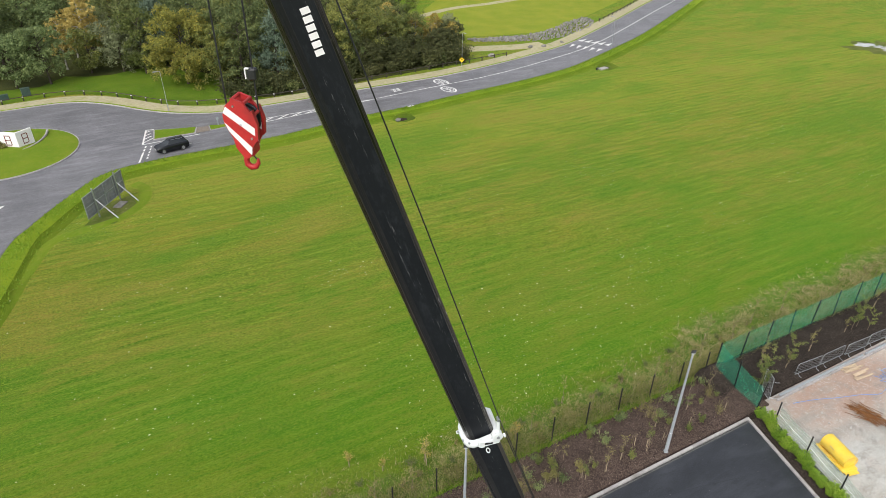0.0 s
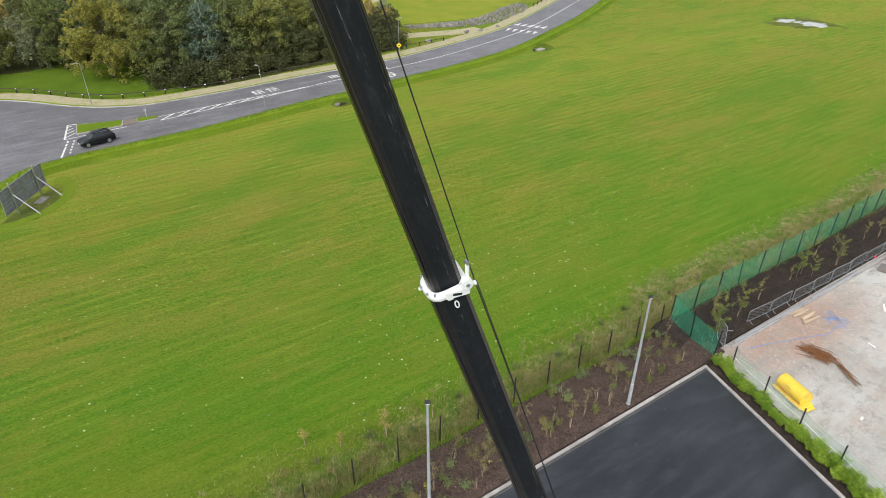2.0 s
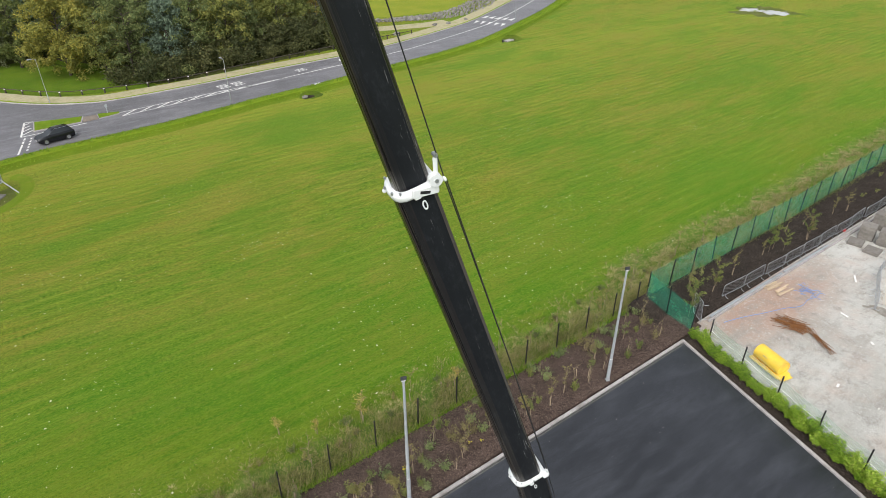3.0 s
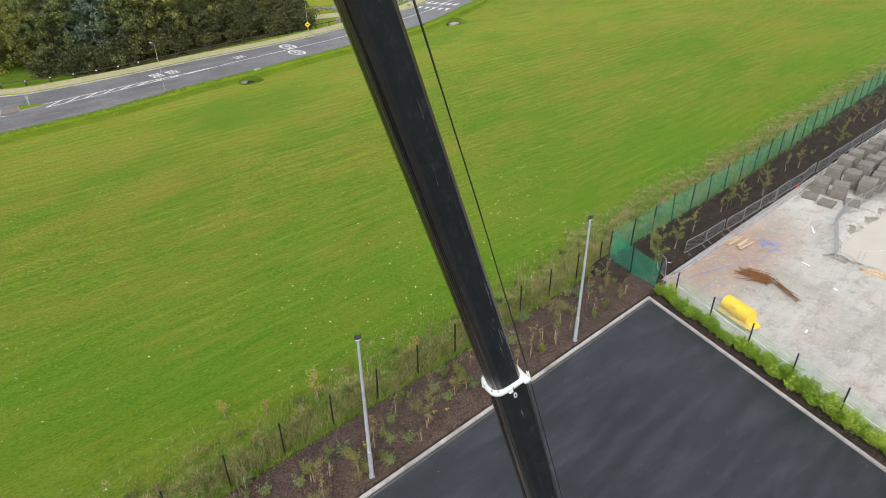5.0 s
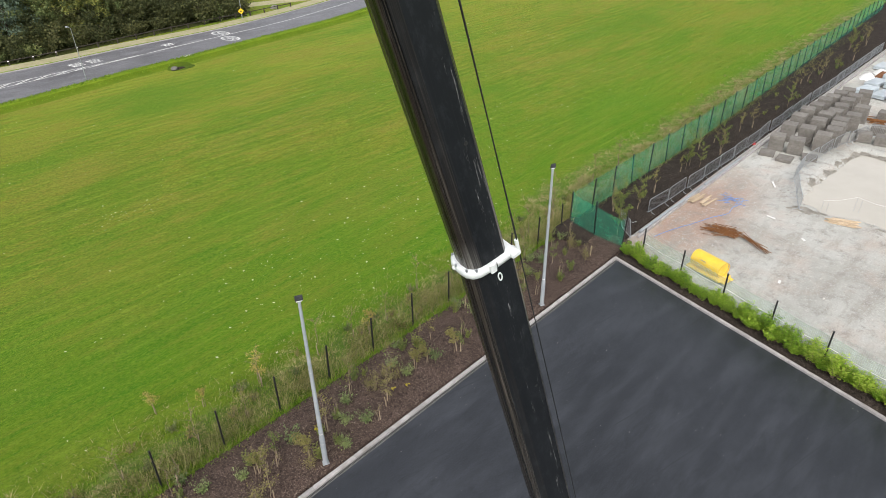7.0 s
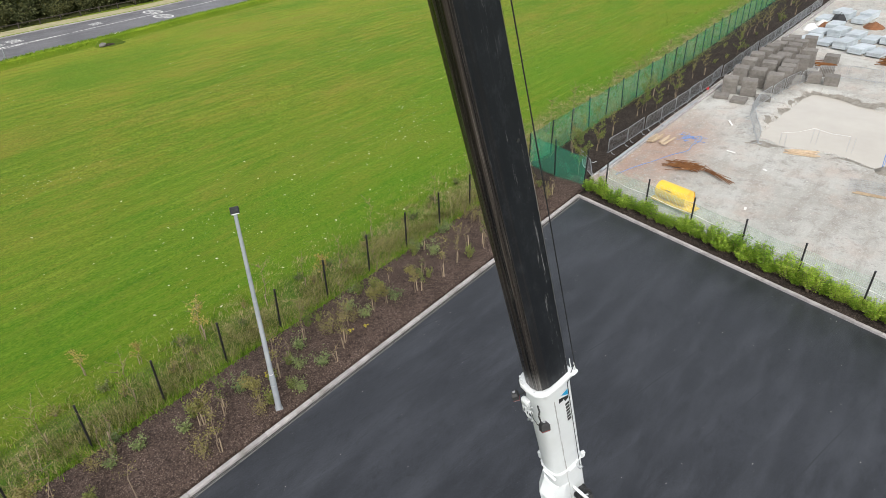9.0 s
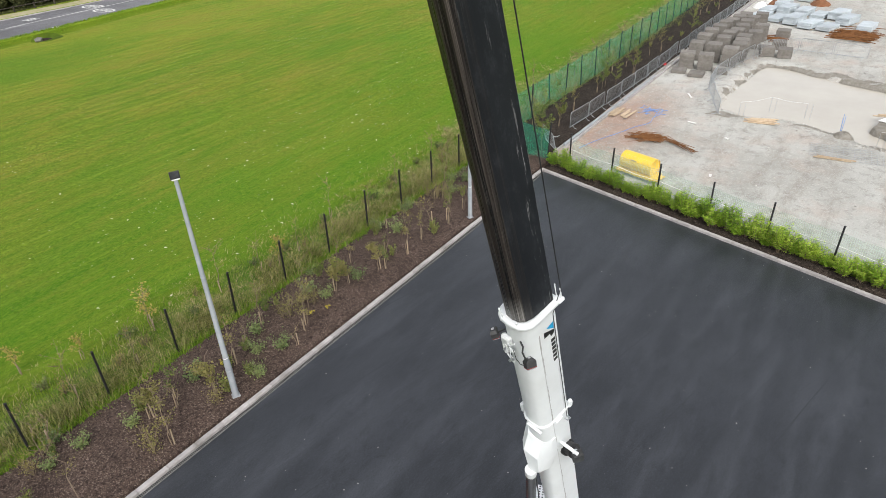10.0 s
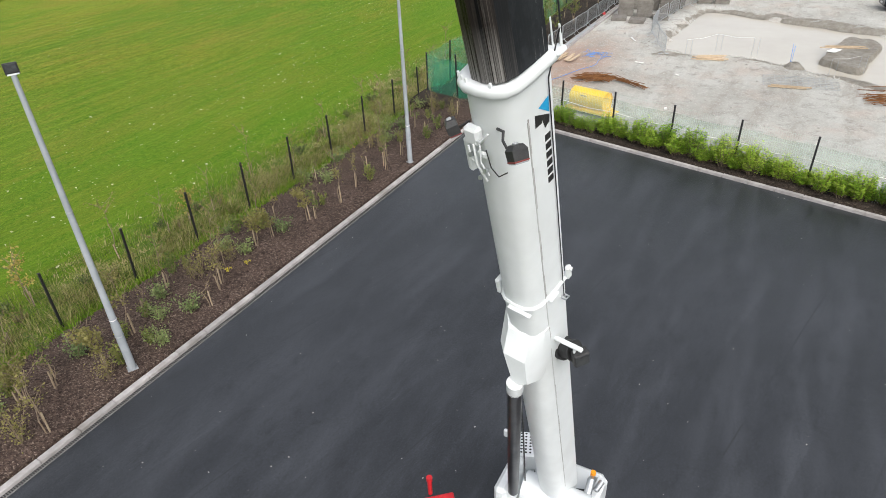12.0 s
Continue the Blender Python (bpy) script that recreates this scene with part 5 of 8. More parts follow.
def sapling(seed, h, leaves, mat, size, label, stake=True):
    leaves, size = int(leaves * 3.2), size * 0.72
    r = random.Random(seed)
    tree = empty("sapling")
    pts, rad = [Vector((0, 0, -0.05))], [0.018]
    for i in range(1, 6):
        pts.append(Vector((r.uniform(-0.04, 0.04) * i, r.uniform(-0.04, 0.04) * i, h * i / 5)))
        rad.append(0.018 * (1 - i / 6))
    wood, crown = Geo().tube(pts, rad, 5), Geo()
    for i in range(9):
        t = r.uniform(0.3, 0.95)
        k = min(4, int(t * 5))
        p = pts[k].lerp(pts[k + 1], t * 5 - k)
        a = r.uniform(0, 6.28)
        d = Vector((math.cos(a), math.sin(a), r.uniform(0.5, 1.2))) * h * r.uniform(0.12, 0.26)
        wood.tube([p, p + d * 0.5 + Vector((0, 0, 0.02)), p + d], [0.008, 0.006, 0.003], 3)
        spray(crown, p, d, leaves // 9, size, r, 0.05)
    part("stem", wood, TWIG, tree)["kind"] = "stuff"
    part("foliage", crown, mat, tree)["kind"] = "stuff"
    if stake:
        part("stake", Geo().box(0.035, 0.035, 0.6, pose(0.07, 0.03, 0.26, r.uniform(-4, 4), r.uniform(-4, 4), 20), 0.004), STAKEWOOD, tree, "pale timber stake")
    return tagged(tree, label, "sapling", "saplings in the beds")


def shrub(seed, radius, h, leaves, mat, size, label, group="low shrubs in the beds"):
    r = random.Random(seed)
    bush = empty("shrub")
    wood, crown = Geo(), Geo()
    for i in range(11):
        a, t = r.uniform(0, 6.28), r.uniform(0.2, 1)
        d = Vector((math.cos(a) * radius * t, math.sin(a) * radius * t, h * r.uniform(0.55, 1.05)))
        wood.tube([(0, 0, -0.03), d * 0.5 + Vector((0, 0, 0.04)), d], [0.009, 0.007, 0.003], 3)
        spray(crown, d * 0.25, d * 0.8, leaves // 11, size, r, radius * 0.17)
    part("stem", wood, TWIG, bush)["kind"] = "stuff"
    part("foliage", crown, mat, bush)["kind"] = "stuff"
    return tagged(bush, label, "shrub", group)


def bed_level(y):
    return 0.1 - 0.09 * max(0, y - 0.6) - 0.018 * max(0, y - 0.6) ** 2


kinds = [
    (sapling(1, 1.9, 50, SPARSE, 0.085, "thin staked sapling with sparse yellowing leaves on mulch"), 12),
    (sapling(2, 1.5, 80, SHRUB, 0.085, "young staked sapling with thin green leaves on mulch"), 9),
    (sapling(3, 2.3, 30, SPARSE, 0.08, "tall bare-stemmed sapling with few brown leaves on mulch", False), 12),
    (sapling(4, 1.5, 140, SPARSE, 0.09, "bushy sapling with yellow-green autumn leaves on mulch"), 8),
    (shrub(5, 0.36, 0.5, 420, LIGHTGREEN, 0.06, "small green shrub on mulch"), 24),
    (shrub(6, 0.22, 0.62, 330, SHRUB, 0.06, "thin upright green shrub on mulch"), 24),
    (shrub(7, 0.5, 1.0, 330, SPARSE, 0.045, "feathery tan shrub with sparse leaves on mulch"), 14),
    (sapling(9, 1.0, 8, SPARSE, 0.07, "bare young whip tied to a short pale stake on mulch"), 20),
    (shrub(8, 0.1, 0.22, 60, YELLOWLEAF, 0.045, "tiny bright yellow shrub on mulch"), 5),
]
spots = [[(-15.44, 1.13), (-21.39, 0.41), (-8.7, 1.12)], [(-11.3, 0.9), (-5.3, 2.1), (-20.2, 2.1)], [(-21.2, 0.8), (-12.3, 2.54), (-14.7, 1.8)], [(-21.0, 1.8), (-11.5, 1.16)], [(-16.85, 0.9), (-18.2, 0.45), (-19.3, 2.3), (-16.6, 2.4), (-12.4, 1.46), (-21.5, 2.2)], [(-19.18, 0.75), (-8.2, 0.85), (-17.5, 1.9)], [(-14.4, 1.8), (-19.65, 0.6), (-21.8, 0.65)], [(-5.6, 1.0), (-4.9, 2.6), (-7.4, 1.6), (-20.3, 1.7), (-17.5, 1.9), (-16.5, 0.55)], [(-18.35, 2.1), (-14.9, 1.45)]]
rnd = random.Random(11)
for (ob, n), fixed in zip(kinds, spots):
    poses = [at(x, y, bed_level(y), rnd.uniform(0, 360), rnd.uniform(0.85, 1.15)) for x, y in fixed]
    while len(poses) < n:
        x, y = rnd.uniform(-34, 0.5), rnd.uniform(0.7, 3.9)
        poses.append(at(x, y, bed_level(y), rnd.uniform(0, 360), rnd.uniform(0.7, 1.2)))
    place_copies(ob, poses)
kinds2 = [(sapling(21, 2.6, 240, SHRUB, 0.1, "leafy young tree growing in dark soil", False), 9), (sapling(22, 1.8, 60, SPARSE, 0.09, "thin sapling with few yellow leaves in dark soil"), 22), (shrub(23, 0.3, 0.5, 80, SHRUB, 0.09, "small sparse shrub in dark soil"), 14)]
fixed2 = [[(3.37, 1.62), (6.08, 1.89), (14.30, 2.40), (17.81, 1.77), (31.19, 1.52), (2.31, 1.13)], [(4.82, 2.90), (8.86, 2.26)], []]
for (ob, n), fixed in zip(kinds2, fixed2):
    poses = [at(x, y, 0.0, rnd.uniform(0, 360), rnd.uniform(0.8, 1.1)) for x, y in fixed]
    while len(poses) < n:
        x, y = rnd.uniform(3, 62), rnd.uniform(1.4, 3.5)
        poses.append(at(x, y, 0.02 if y < 2.2 else -0.08, rnd.uniform(0, 360), rnd.uniform(0.7, 1.15)))
    place_copies(ob, poses)
# self-sown stems in the long grass beyond the fence
kinds3 = [(sapling(31, 1.6, 90, ORANGE, 0.09, "slender sapling with orange autumn leaves in long grass"), [(-18.14, 6.5), (-20.44, 7.0), (-22.0, 8.2), (-12.8, 5.3)]), (sapling(32, 2.0, 30, SPARSE, 0.08, "bare slender sapling standing in long grass"), [(-24 + 2.15 * k + rnd.uniform(-0.8, 0.8), rnd.uniform(4.9, 6.8)) for k in range(26)])]
kinds3 += [(shrub(33, 0.34, 0.55, 170, SPARSE, 0.06, "tan seeded weed clump in long grass", "weeds beyond the fence"), [(-30 + 1.9 * k + rnd.uniform(-0.8, 0.8), rnd.uniform(4.8, 7.0)) for k in range(22)]), (shrub(34, 0.4, 0.42, 220, GREEN, 0.07, "low green bramble clump in long grass", "weeds beyond the fence"), [(-31 + 2.4 * k + rnd.uniform(-1, 1), rnd.uniform(5.0, 7.2)) for k in range(18)])]
for ob, fixed in kinds3:
    place_copies(ob, [at(x, y, ground_height(x, y), rnd.uniform(0, 360), rnd.uniform(0.7, 1.1)) for x, y in fixed])

# ---- laurel hedge behind the eastern kerb ----
strip = [(0.08, 0.02), (0.3, 0.10), (0.7, 0.13), (1.1, 0.12), (1.5, 0.05)]
hp = [EAST * (0.2 + 0.5 * i) for i in range(90)]
setting(part("hedge_bed", ribbon(hp, strip), SOIL, smooth=70), "narrow bed of dark soil behind the kerb", "planting bed")


def laurel(seed, radius, h, shoots):
    """A young laurel: upright shoots, each set round with long narrow leaves."""
    r = random.Random(seed)
    bush = empty("laurel_bush")
    wood, crown = Geo(), Geo()
    for i in range(shoots):
        a, t = r.uniform(0, 6.28), r.random() ** 0.6
        foot = Vector((math.cos(a) * radius * t * 0.35, math.sin(a) * radius * t * 0.35, 0))
        tip = Vector((math.cos(a) * radius * t, math.sin(a) * radius * t, h * (1.05 - 0.4 * t * t) * r.uniform(0.55, 1.3)))
        wood.tube([foot, foot.lerp(tip, 0.5) + Vector((0, 0, 0.05)), tip], [0.006, 0.005, 0.002], 3, False)
        for j in range(22):
            u = 0.18 + 0.82 * (j + r.random()) / 22
            b = r.uniform(0, 6.28)
            d = Vector((math.cos(b), math.sin(b), r.uniform(0.0, 0.75))).normalized()
            p = foot.lerp(tip, u) + Vector((0, 0, 0.05 * math.sin(3.14 * u)))
            ln = r.uniform(0.07, 0.13)
            q = d.cross(Vector((0, 0, 1))).normalized() * ln * 0.25
            crown.add([p, p + d * ln * 0.5 + q, p + d * ln + Vector((0, 0, -0.012)), p + d * ln * 0.5 - q], [(0, 1, 2), (0, 2, 3)])
    part("stem", wood, TWIG, bush)["kind"] = "stuff"
    part("foliage", crown, HEDGE, bush)["kind"] = "stuff"
    return tagged(bush, "bright green leafy laurel bush in a hedge row", "shrub", "hedge bushes")


hedges = [laurel(40 + i, rad, h * 0.95, 50) for i, (rad, h) in enumerate(((0.4, 0.7), (0.44, 0.88), (0.36, 0.55)))]
for i, ob in enumerate(hedges):
    poses = []
    for k in range(22):
        s = 0.35 + (k * 3 + i) * 0.37 + rnd.uniform(-0.14, 0.14)
        p = EAST * s + OUT * rnd.uniform(0.6, 0.92)
        poses.append(at(p.x, p.y, 0.1, rnd.uniform(0, 360), rnd.uniform(0.72, 1.28)))
    place_copies(ob, poses)

# ---- telescopic crane ----
JOINTS = [(-19.12, -10.15, 2.45), (-21.35, -10.19, 9.16), (-22.925, -9.8, 14.98), (-25.13, -9.72, 21.27), (-27.69, -9.69, 29.0)]
BASE, MID, HIGH = 1.075, 1.09, 1.17      # sizes of the fittings on the base section and on the two collars


def axis_point(z):
    """The boom's line, slightly bent under its own weight."""
    for a, b in zip(JOINTS, JOINTS[1:]):
        if z <= b[2] or b is JOINTS[-1]:
            return Vector(a).lerp(Vector(b), (z - a[2]) / (b[2] - a[2]))


LEAN_DIR = Vector((-0.96, 0.22, 0)).normalized()


def boom_frame(z0, z1):
    """Side, belly and length axes of a stretch of the boom, with its length."""
    p, q = axis_point(z0), axis_point(z1)
    a = (q - p).normalized()
    n = (LEAN_DIR - a * LEAN_DIR.dot(a)).normalized()
    u = a.cross(n)
    m = Matrix(((u.x, n.x, a.x, p.x), (u.y, n.y, a.y, p.y), (u.z, n.z, a.z, p.z), (0, 0, 0, 1)))
    return m, (q - p).length


def boom_section(w, h, c=0.05, flat=0.06):
    """Outline: flat top and sides, rounded belly towards +y."""
    pts = [(-w / 2 + c, -h / 2), (w / 2 - c, -h / 2), (w / 2, -h / 2 + c), (w / 2, flat * h)]
    for i in range(1, 8):
        t = math.pi * i / 8
        e = 0.72
        cx, sy = math.cos(t), math.sin(t)
        pts.append((w / 2 * math.copysign(abs(cx) ** e, cx), flat * h + (0.5 - flat) * h * sy ** e))
    pts += [(-w / 2, flat * h), (-w / 2, -h / 2 + c)]
    return pts


def rings(w, h, z0, z1, grow=0.0, steps=1, flat=0.06):
    return [[(x, y, z0 + (z1 - z0) * k / steps) for x, y in boom_section(w + grow, h + grow, 0.05, flat)] for k in range(steps + 1)]


crane = empty("mobile_crane")
SECTIONS = [("base_section", 1.5, 9.16, 0.453, 0.577, WHITE, "white boom base section"), ("second_section", 9.16, 14.98, 0.41, 0.565, BOOM, "scuffed black boom section"), ("third_section", 14.98, 21.27, 0.43, 0.468, BOOM, "scuffed black boom section"), ("fourth_section", 21.27, 29.0, 0.335, 0.417, BOOM, "scuffed black boom section")]
for name, z0, z1, w, h, mat, label in SECTIONS:
    m, ln = boom_frame(z0, z1)
    m = m @ Matrix.Translation((0, {"second_section": -0.026, "third_section": 0.012}.get(name, 0.0), 0))
    part(name, Geo().loft(rings(w, h, 0, ln, 0, 4, -0.09 if mat is BOOM else 0.06)), mat, crane, label, 12 if mat is BOOM else 40, m)


def collar(z, w, h, tall, grow, name, size):
    """A white ring round the mouth of a section."""
    m = boom_frame(z, z + 0.5)[0] @ Matrix.Scale(size, 4)
    n = len(boom_section(w, h))
    prof = [(grow * 0.35, 0.0), (grow * 0.8, tall * 0.1), (grow, tall * 0.35), (grow, tall * 0.65), (grow * 0.8, tall * 0.9), (grow * 0.35, tall), (-0.04, tall * 0.9), (-0.04, tall * 0.1)]
    vs = [(x, y, z) for o, z in prof for x, y in boom_section(w + o, h + o)]
    fs = [(k * n + i, k * n + (i + 1) % n, (k + 1) % 8 * n + (i + 1) % n, (k + 1) % 8 * n + i) for k in range(8) for i in range(n)]
    return part(name, Geo().add(vs, fs), WHITE, crane, "white collar round the boom", 50, m)


base_collar = collar(9.08, 0.421, 0.537, 0.085, 0.09, "collar", BASE)
part("lug", Geo().box(0.1, 0.11, 0.05, pose(0.23, -0.29, 0.06), 0.018).box(0.014, 0.02, 0.2, pose(0.25, -0.31, 0.14), 0.004).box(0.01, 0.014, 0.24, pose(0.19, -0.3, 0.16), 0.003), WHITE, base_collar, "white rope guide lug")
for x, y in ((-0.2, 0.22), (-0.1, 0.27), (0.1, 0.27), (-0.23, 0.06), (-0.15, 0.25)):
    part("bolt", Geo().tube([(x, y, 0.07), (x, y, 0.115)], 0.011, 6), WHITE, base_collar)
c1 = collar(14.9, 0.379, 0.474, 0.10, 0.085, "collar", MID)
part("lug", Geo().box(0.12, 0.1, 0.07, pose(0.22, -0.24, 0.06), 0.015).tube([(0.24, -0.29, 0.02), (0.24, -0.29, 0.2)], 0.02, 8), WHITE, c1, "white rope guide lug")
part("lug", Geo().box(0.06, 0.08, 0.08, pose(-0.22, 0.1, 0.05), 0.012), WHITE, c1)
c2 = collar(21.29, 0.381, 0.392, 0.10, 0.085, "collar", HIGH)
part("lug", Geo().box(0.1, 0.1, 0.08, pose(0.21, -0.16, 0.07), 0.02).box(0.035, 0.045, 0.24, pose(0.21, -0.235, 0.21, 14, 0, 0), 0.012), WHITE, c2, "white rope guide bracket")
guide = part("sheave", Geo().tube([(0.215, -0.19, 0.13), (0.235, -0.19, 0.13), (0.24, -0.19, 0.13), (0.262, -0.19, 0.13), (0.267, -0.19, 0.13), (0.287, -0.19, 0.13)], [0.064, 0.064, 0.048, 0.048, 0.064, 0.064], 22), WHITE, c2, "white rope sheave", 40)
part("pin", Geo().tube([(0.2, -0.19, 0.13), (0.3, -0.19, 0.13)], 0.02, 10), GALV, guide, "steel pin")
part("roller", Geo().tube([(0.17, -0.27, 0.34), (0.23, -0.27, 0.34)], 0.022, 12), GALV, c2, "pale grey roller", 40)
part("cable_clip", Geo().box(0.05, 0.03, 0.04, pose(0.27, -0.27, 0.1), 0.008), WHITE, c2)
for cc, side, hh in ((c1, 0.232, 0.5), (c2, 0.233, 0.46)):
    lp = [(side + 0.02, -0.02 + 0.02 * math.cos(t), -0.085 + 0.05 * math.sin(t)) for t in [6.2832 * i / 12 for i in range(13)]]
    part("link", Geo().tube(lp, 0.0075, 6), WHITE, cc, "pale steel link", 60)
    part("hanger", Geo().tube([(side + 0.02, -0.02, -0.035), (side + 0.012, -0.03, 0.1)], 0.004, 5), BLACK, cc, "thin black wire")
    part("clamp", Geo().box(0.05, 0.07, 0.12, pose(side, 0.02, 0.06, 0, 0, 4), 0.012), WHITE, cc, "white clamp block")
    part("clamp", Geo().box(0.06, 0.05, 0.05, pose(-0.2, hh * 0.28, 0.06, 0, 0, 30), 0.012), WHITE, cc, "white clamp block")
    part("clamp", Geo().box(0.045, 0.04, 0.035, pose(-0.06, hh * 0.54, 0.05), 0.01), WHITE, cc, "white clamp block")
    for bx, by in ((-0.17, 0.2), (-0.02, 0.262), (0.12, 0.235), (0.19, 0.17)):
        part("bolt", Geo().tube([(bx, by * hh * 2, 0.09), (bx, by * hh * 2, 0.118)], 0.012, 6), GALV, cc, "steel bolt")
part("slot", Geo().box(0.006, 0.1, 0.028, pose(0.262, -0.06, 0.05, 25, 0, 0)), BLACK, c2, "dark slot in the bracket")
part("bracket", Geo().box(0.035, 0.27, 0.1, pose(0.243, -0.07, 0.05, 14, 0, 0), 0.012), WHITE, c2, "white side bracket")

# small round ports in the flanks
for z0, z1, x_, y_, d_ in ((9.16, 14.98, 0.206, -0.165, 3.79), (14.98, 21.27, 0.216, -0.089, 1.49)):
    part("port", Geo().tube([(x_ - 0.01, y_, d_), (x_ + 0.003, y_, d_)], 0.021, 12), LETTERBLACK, crane, "small dark round port", None, boom_frame(z0, z1)[0])
# long cable along the side of the boom
def beside(z, u, n):
    m, _ = boom_frame(z, z + 0.5)
    return m @ Vector((u, n, 0))


part("cable", Geo().tube([beside(9.26, 0.27, -0.34), beside(12.2, 0.275, -0.33), beside(15.07, 0.265, -0.32), beside(18.2, 0.255, -0.35), beside(21.33, 0.24, -0.335), beside(25.0, 0.23, -0.34), beside(28.9, 0.22, -0.32)], 0.0075, 6), BLACK, crane, "thin black control cable")
part("cable", Geo().tube([beside(15.07, 0.235, -0.345), beside(18.2, 0.22, -0.36), beside(21.33, 0.215, -0.36)], 0.007, 6), BLACK, crane, "thin black control cable")
part("cable", Geo().tube([beside(6.5, 0.241, -0.196), beside(9.0, 0.241, -0.185), beside(9.3, 0.27, -0.33)], 0.0055, 5), BLACK, crane, "thin black control cable")

# marks on the flanks: a logo and a maker's name as plain shapes
mf = boom_frame(21.27, 29.0)[0] @ Matrix.Scale(1.22, 4)
for i in range(6):
    part("letter_bar", Geo().box(0.003, 0.062, 0.044, pose(0.1385, -0.042 + 0.004 * (i - 2.5), 5.18 - 0.058 * i), 0.0), WHITESTRIPE, crane, "white painted letter bar", None, mf)
mb2 = boom_frame(1.48, 9.16)[0] @ Matrix.Scale(BASE, 4)
LB = (axis_point(9.16) - axis_point(1.48)).length / BASE
for i in range(6):
    part("letter_bar", Geo().box(0.003, 0.066, 0.056, pose(0.2125, -0.132, 6.91 - 0.082 * i)), LETTERBLACK, crane, "black painted letter bar", None, mb2)
FLANK = 0.2125
g = Geo().add([(FLANK, -0.05, 7.21), (FLANK, -0.174, 7.238), (FLANK, -0.167, 7.106)], [(0, 1, 2)])
part("logo_mark", g, BLUE, crane, "blue painted triangle", None, mb2)
g = Geo().add([(FLANK, -0.003, 7.18), (FLANK, -0.17, 7.085), (FLANK, -0.163, 7.025), (FLANK, -0.109, 7.0), (FLANK, -0.081, 7.09), (FLANK, -0.078, 7.067), (FLANK, 0.002, 7.07)], [(0, 1, 4), (1, 2, 3, 4), (0, 4, 5, 6)])
part("logo_mark", g, LETTERBLACK, crane, "black painted angular mark", None, mb2)
# seams and welded bands on the base section
part("weld_seam", Geo().box(0.012, 0.008, LB - 0.9, pose(0.2075, 0.075, LB / 2 + 0.1)), SEAM, crane, "grey weld seam", None, mb2)
for z_, l_ in ((7.05, 0.3), (6.55, 0.42), (5.9, 0.36), (5.35, 0.3), (4.6, 0.2), (3.4, 0.3), (2.6, 0.4)):
    part("scratch", Geo().box(0.006, 0.007, l_, pose(0.2105, 0.069, z_)), SCRATCH, crane, "grey scratched run along the seam", None, mb2)
mz = mb2 @ pose(0, 0, 5.12)
part("stiffener", Geo().loft([[(x, y, 0) for x, y in boom_section(0.44, 0.56)], [(x, y, 0.025) for x, y in boom_section(0.465, 0.585)], [(x, y, 0.045) for x, y in boom_section(0.44, 0.56)]]), WHITE, crane, "", 30, mz)
part("stiffener_plate", Geo().box(0.05, 0.15, 0.19, pose(-0.245, 0.13, 0.05), 0.012), WHITE, crane, "", None, mz)
part("stiffener_plate", Geo().prism([(-0.05, 0.02), (0.2, 0.03), (0.09, -0.06)], -0.02, 0.02, pose(0.0, 0.305, 0, 90, 0, 0)), WHITE, crane, "white gusset", None, mz)
part("stiffener_plate", Geo().box(0.045, 0.14, 0.03, pose(0.225, -0.02, -0.02), 0.008), WHITE, crane, "", None, mz)
part("cable_eye", Geo().tube([(0.22, -0.2, 4.93), (0.27, -0.2, 4.93), (0.27, -0.14, 4.95), (0.22, -0.14, 4.95)], 0.01, 5), GALV, crane, "small steel cable eye", None, mb2)
part("cylinder_bracket", Geo().loft([[(-0.03, 0.2, 4.05), (0.2, 0.2, 4.0), (0.21, 0.3, 4.02), (0.2, 0.5, 4.2), (0.04, 0.53, 4.08), (-0.05, 0.3, 4.02)], [(-0.22, 0.1, 4.42), (0.222, 0.08, 4.35), (0.222, 0.22, 4.4), (0.16, 0.44, 4.48), (-0.08, 0.46, 4.5), (-0.21, 0.34, 4.45)], [(-0.214, 0.1, 4.86), (0.214, 0.08, 4.7), (0.214, 0.14, 4.72), (0.12, 0.28, 4.68), (-0.12, 0.285, 4.7), (-0.214, 0.16, 4.86)]]), WHITE, crane, "white faceted cylinder bracket", 20, mb2)
pin, foot = Vector((-20.698, -10.088, 5.439)), Vector((-19.525, -9.646, 1.971))
dirc = (foot - pin).normalized()
cyl = part("lift_cylinder", Geo().tube([pin + dirc * 0.1, foot], 0.085, 18), CHROME, crane, "dark polished steel lift rod", 40)
part("rod_end", Geo().tube([pin - dirc * 0.08, pin + dirc * 0.1], 0.095, 16), WHITE, cyl, "white rod end", 40)
for i in range(8):
    t = 6.2832 * i / 8
    o = dirc.orthogonal().normalized()
    o = (Matrix.Rotation(t, 3, dirc) @ o) * 0.085
    part("bolt", Geo().tube([pin + dirc * 0.08 + o, pin + dirc * 0.12 + o], 0.012, 6), GALV, cyl)
part("hose", Geo().tube([foot + Vector((0.25, -0.1, 0)), pin + dirc * 1.4 + Vector((0.2, -0.04, 0)), pin + dirc * 0.3 + Vector((0.15, 0, 0))], 0.012, 6), BLACK, crane, "thin black hydraulic hose")


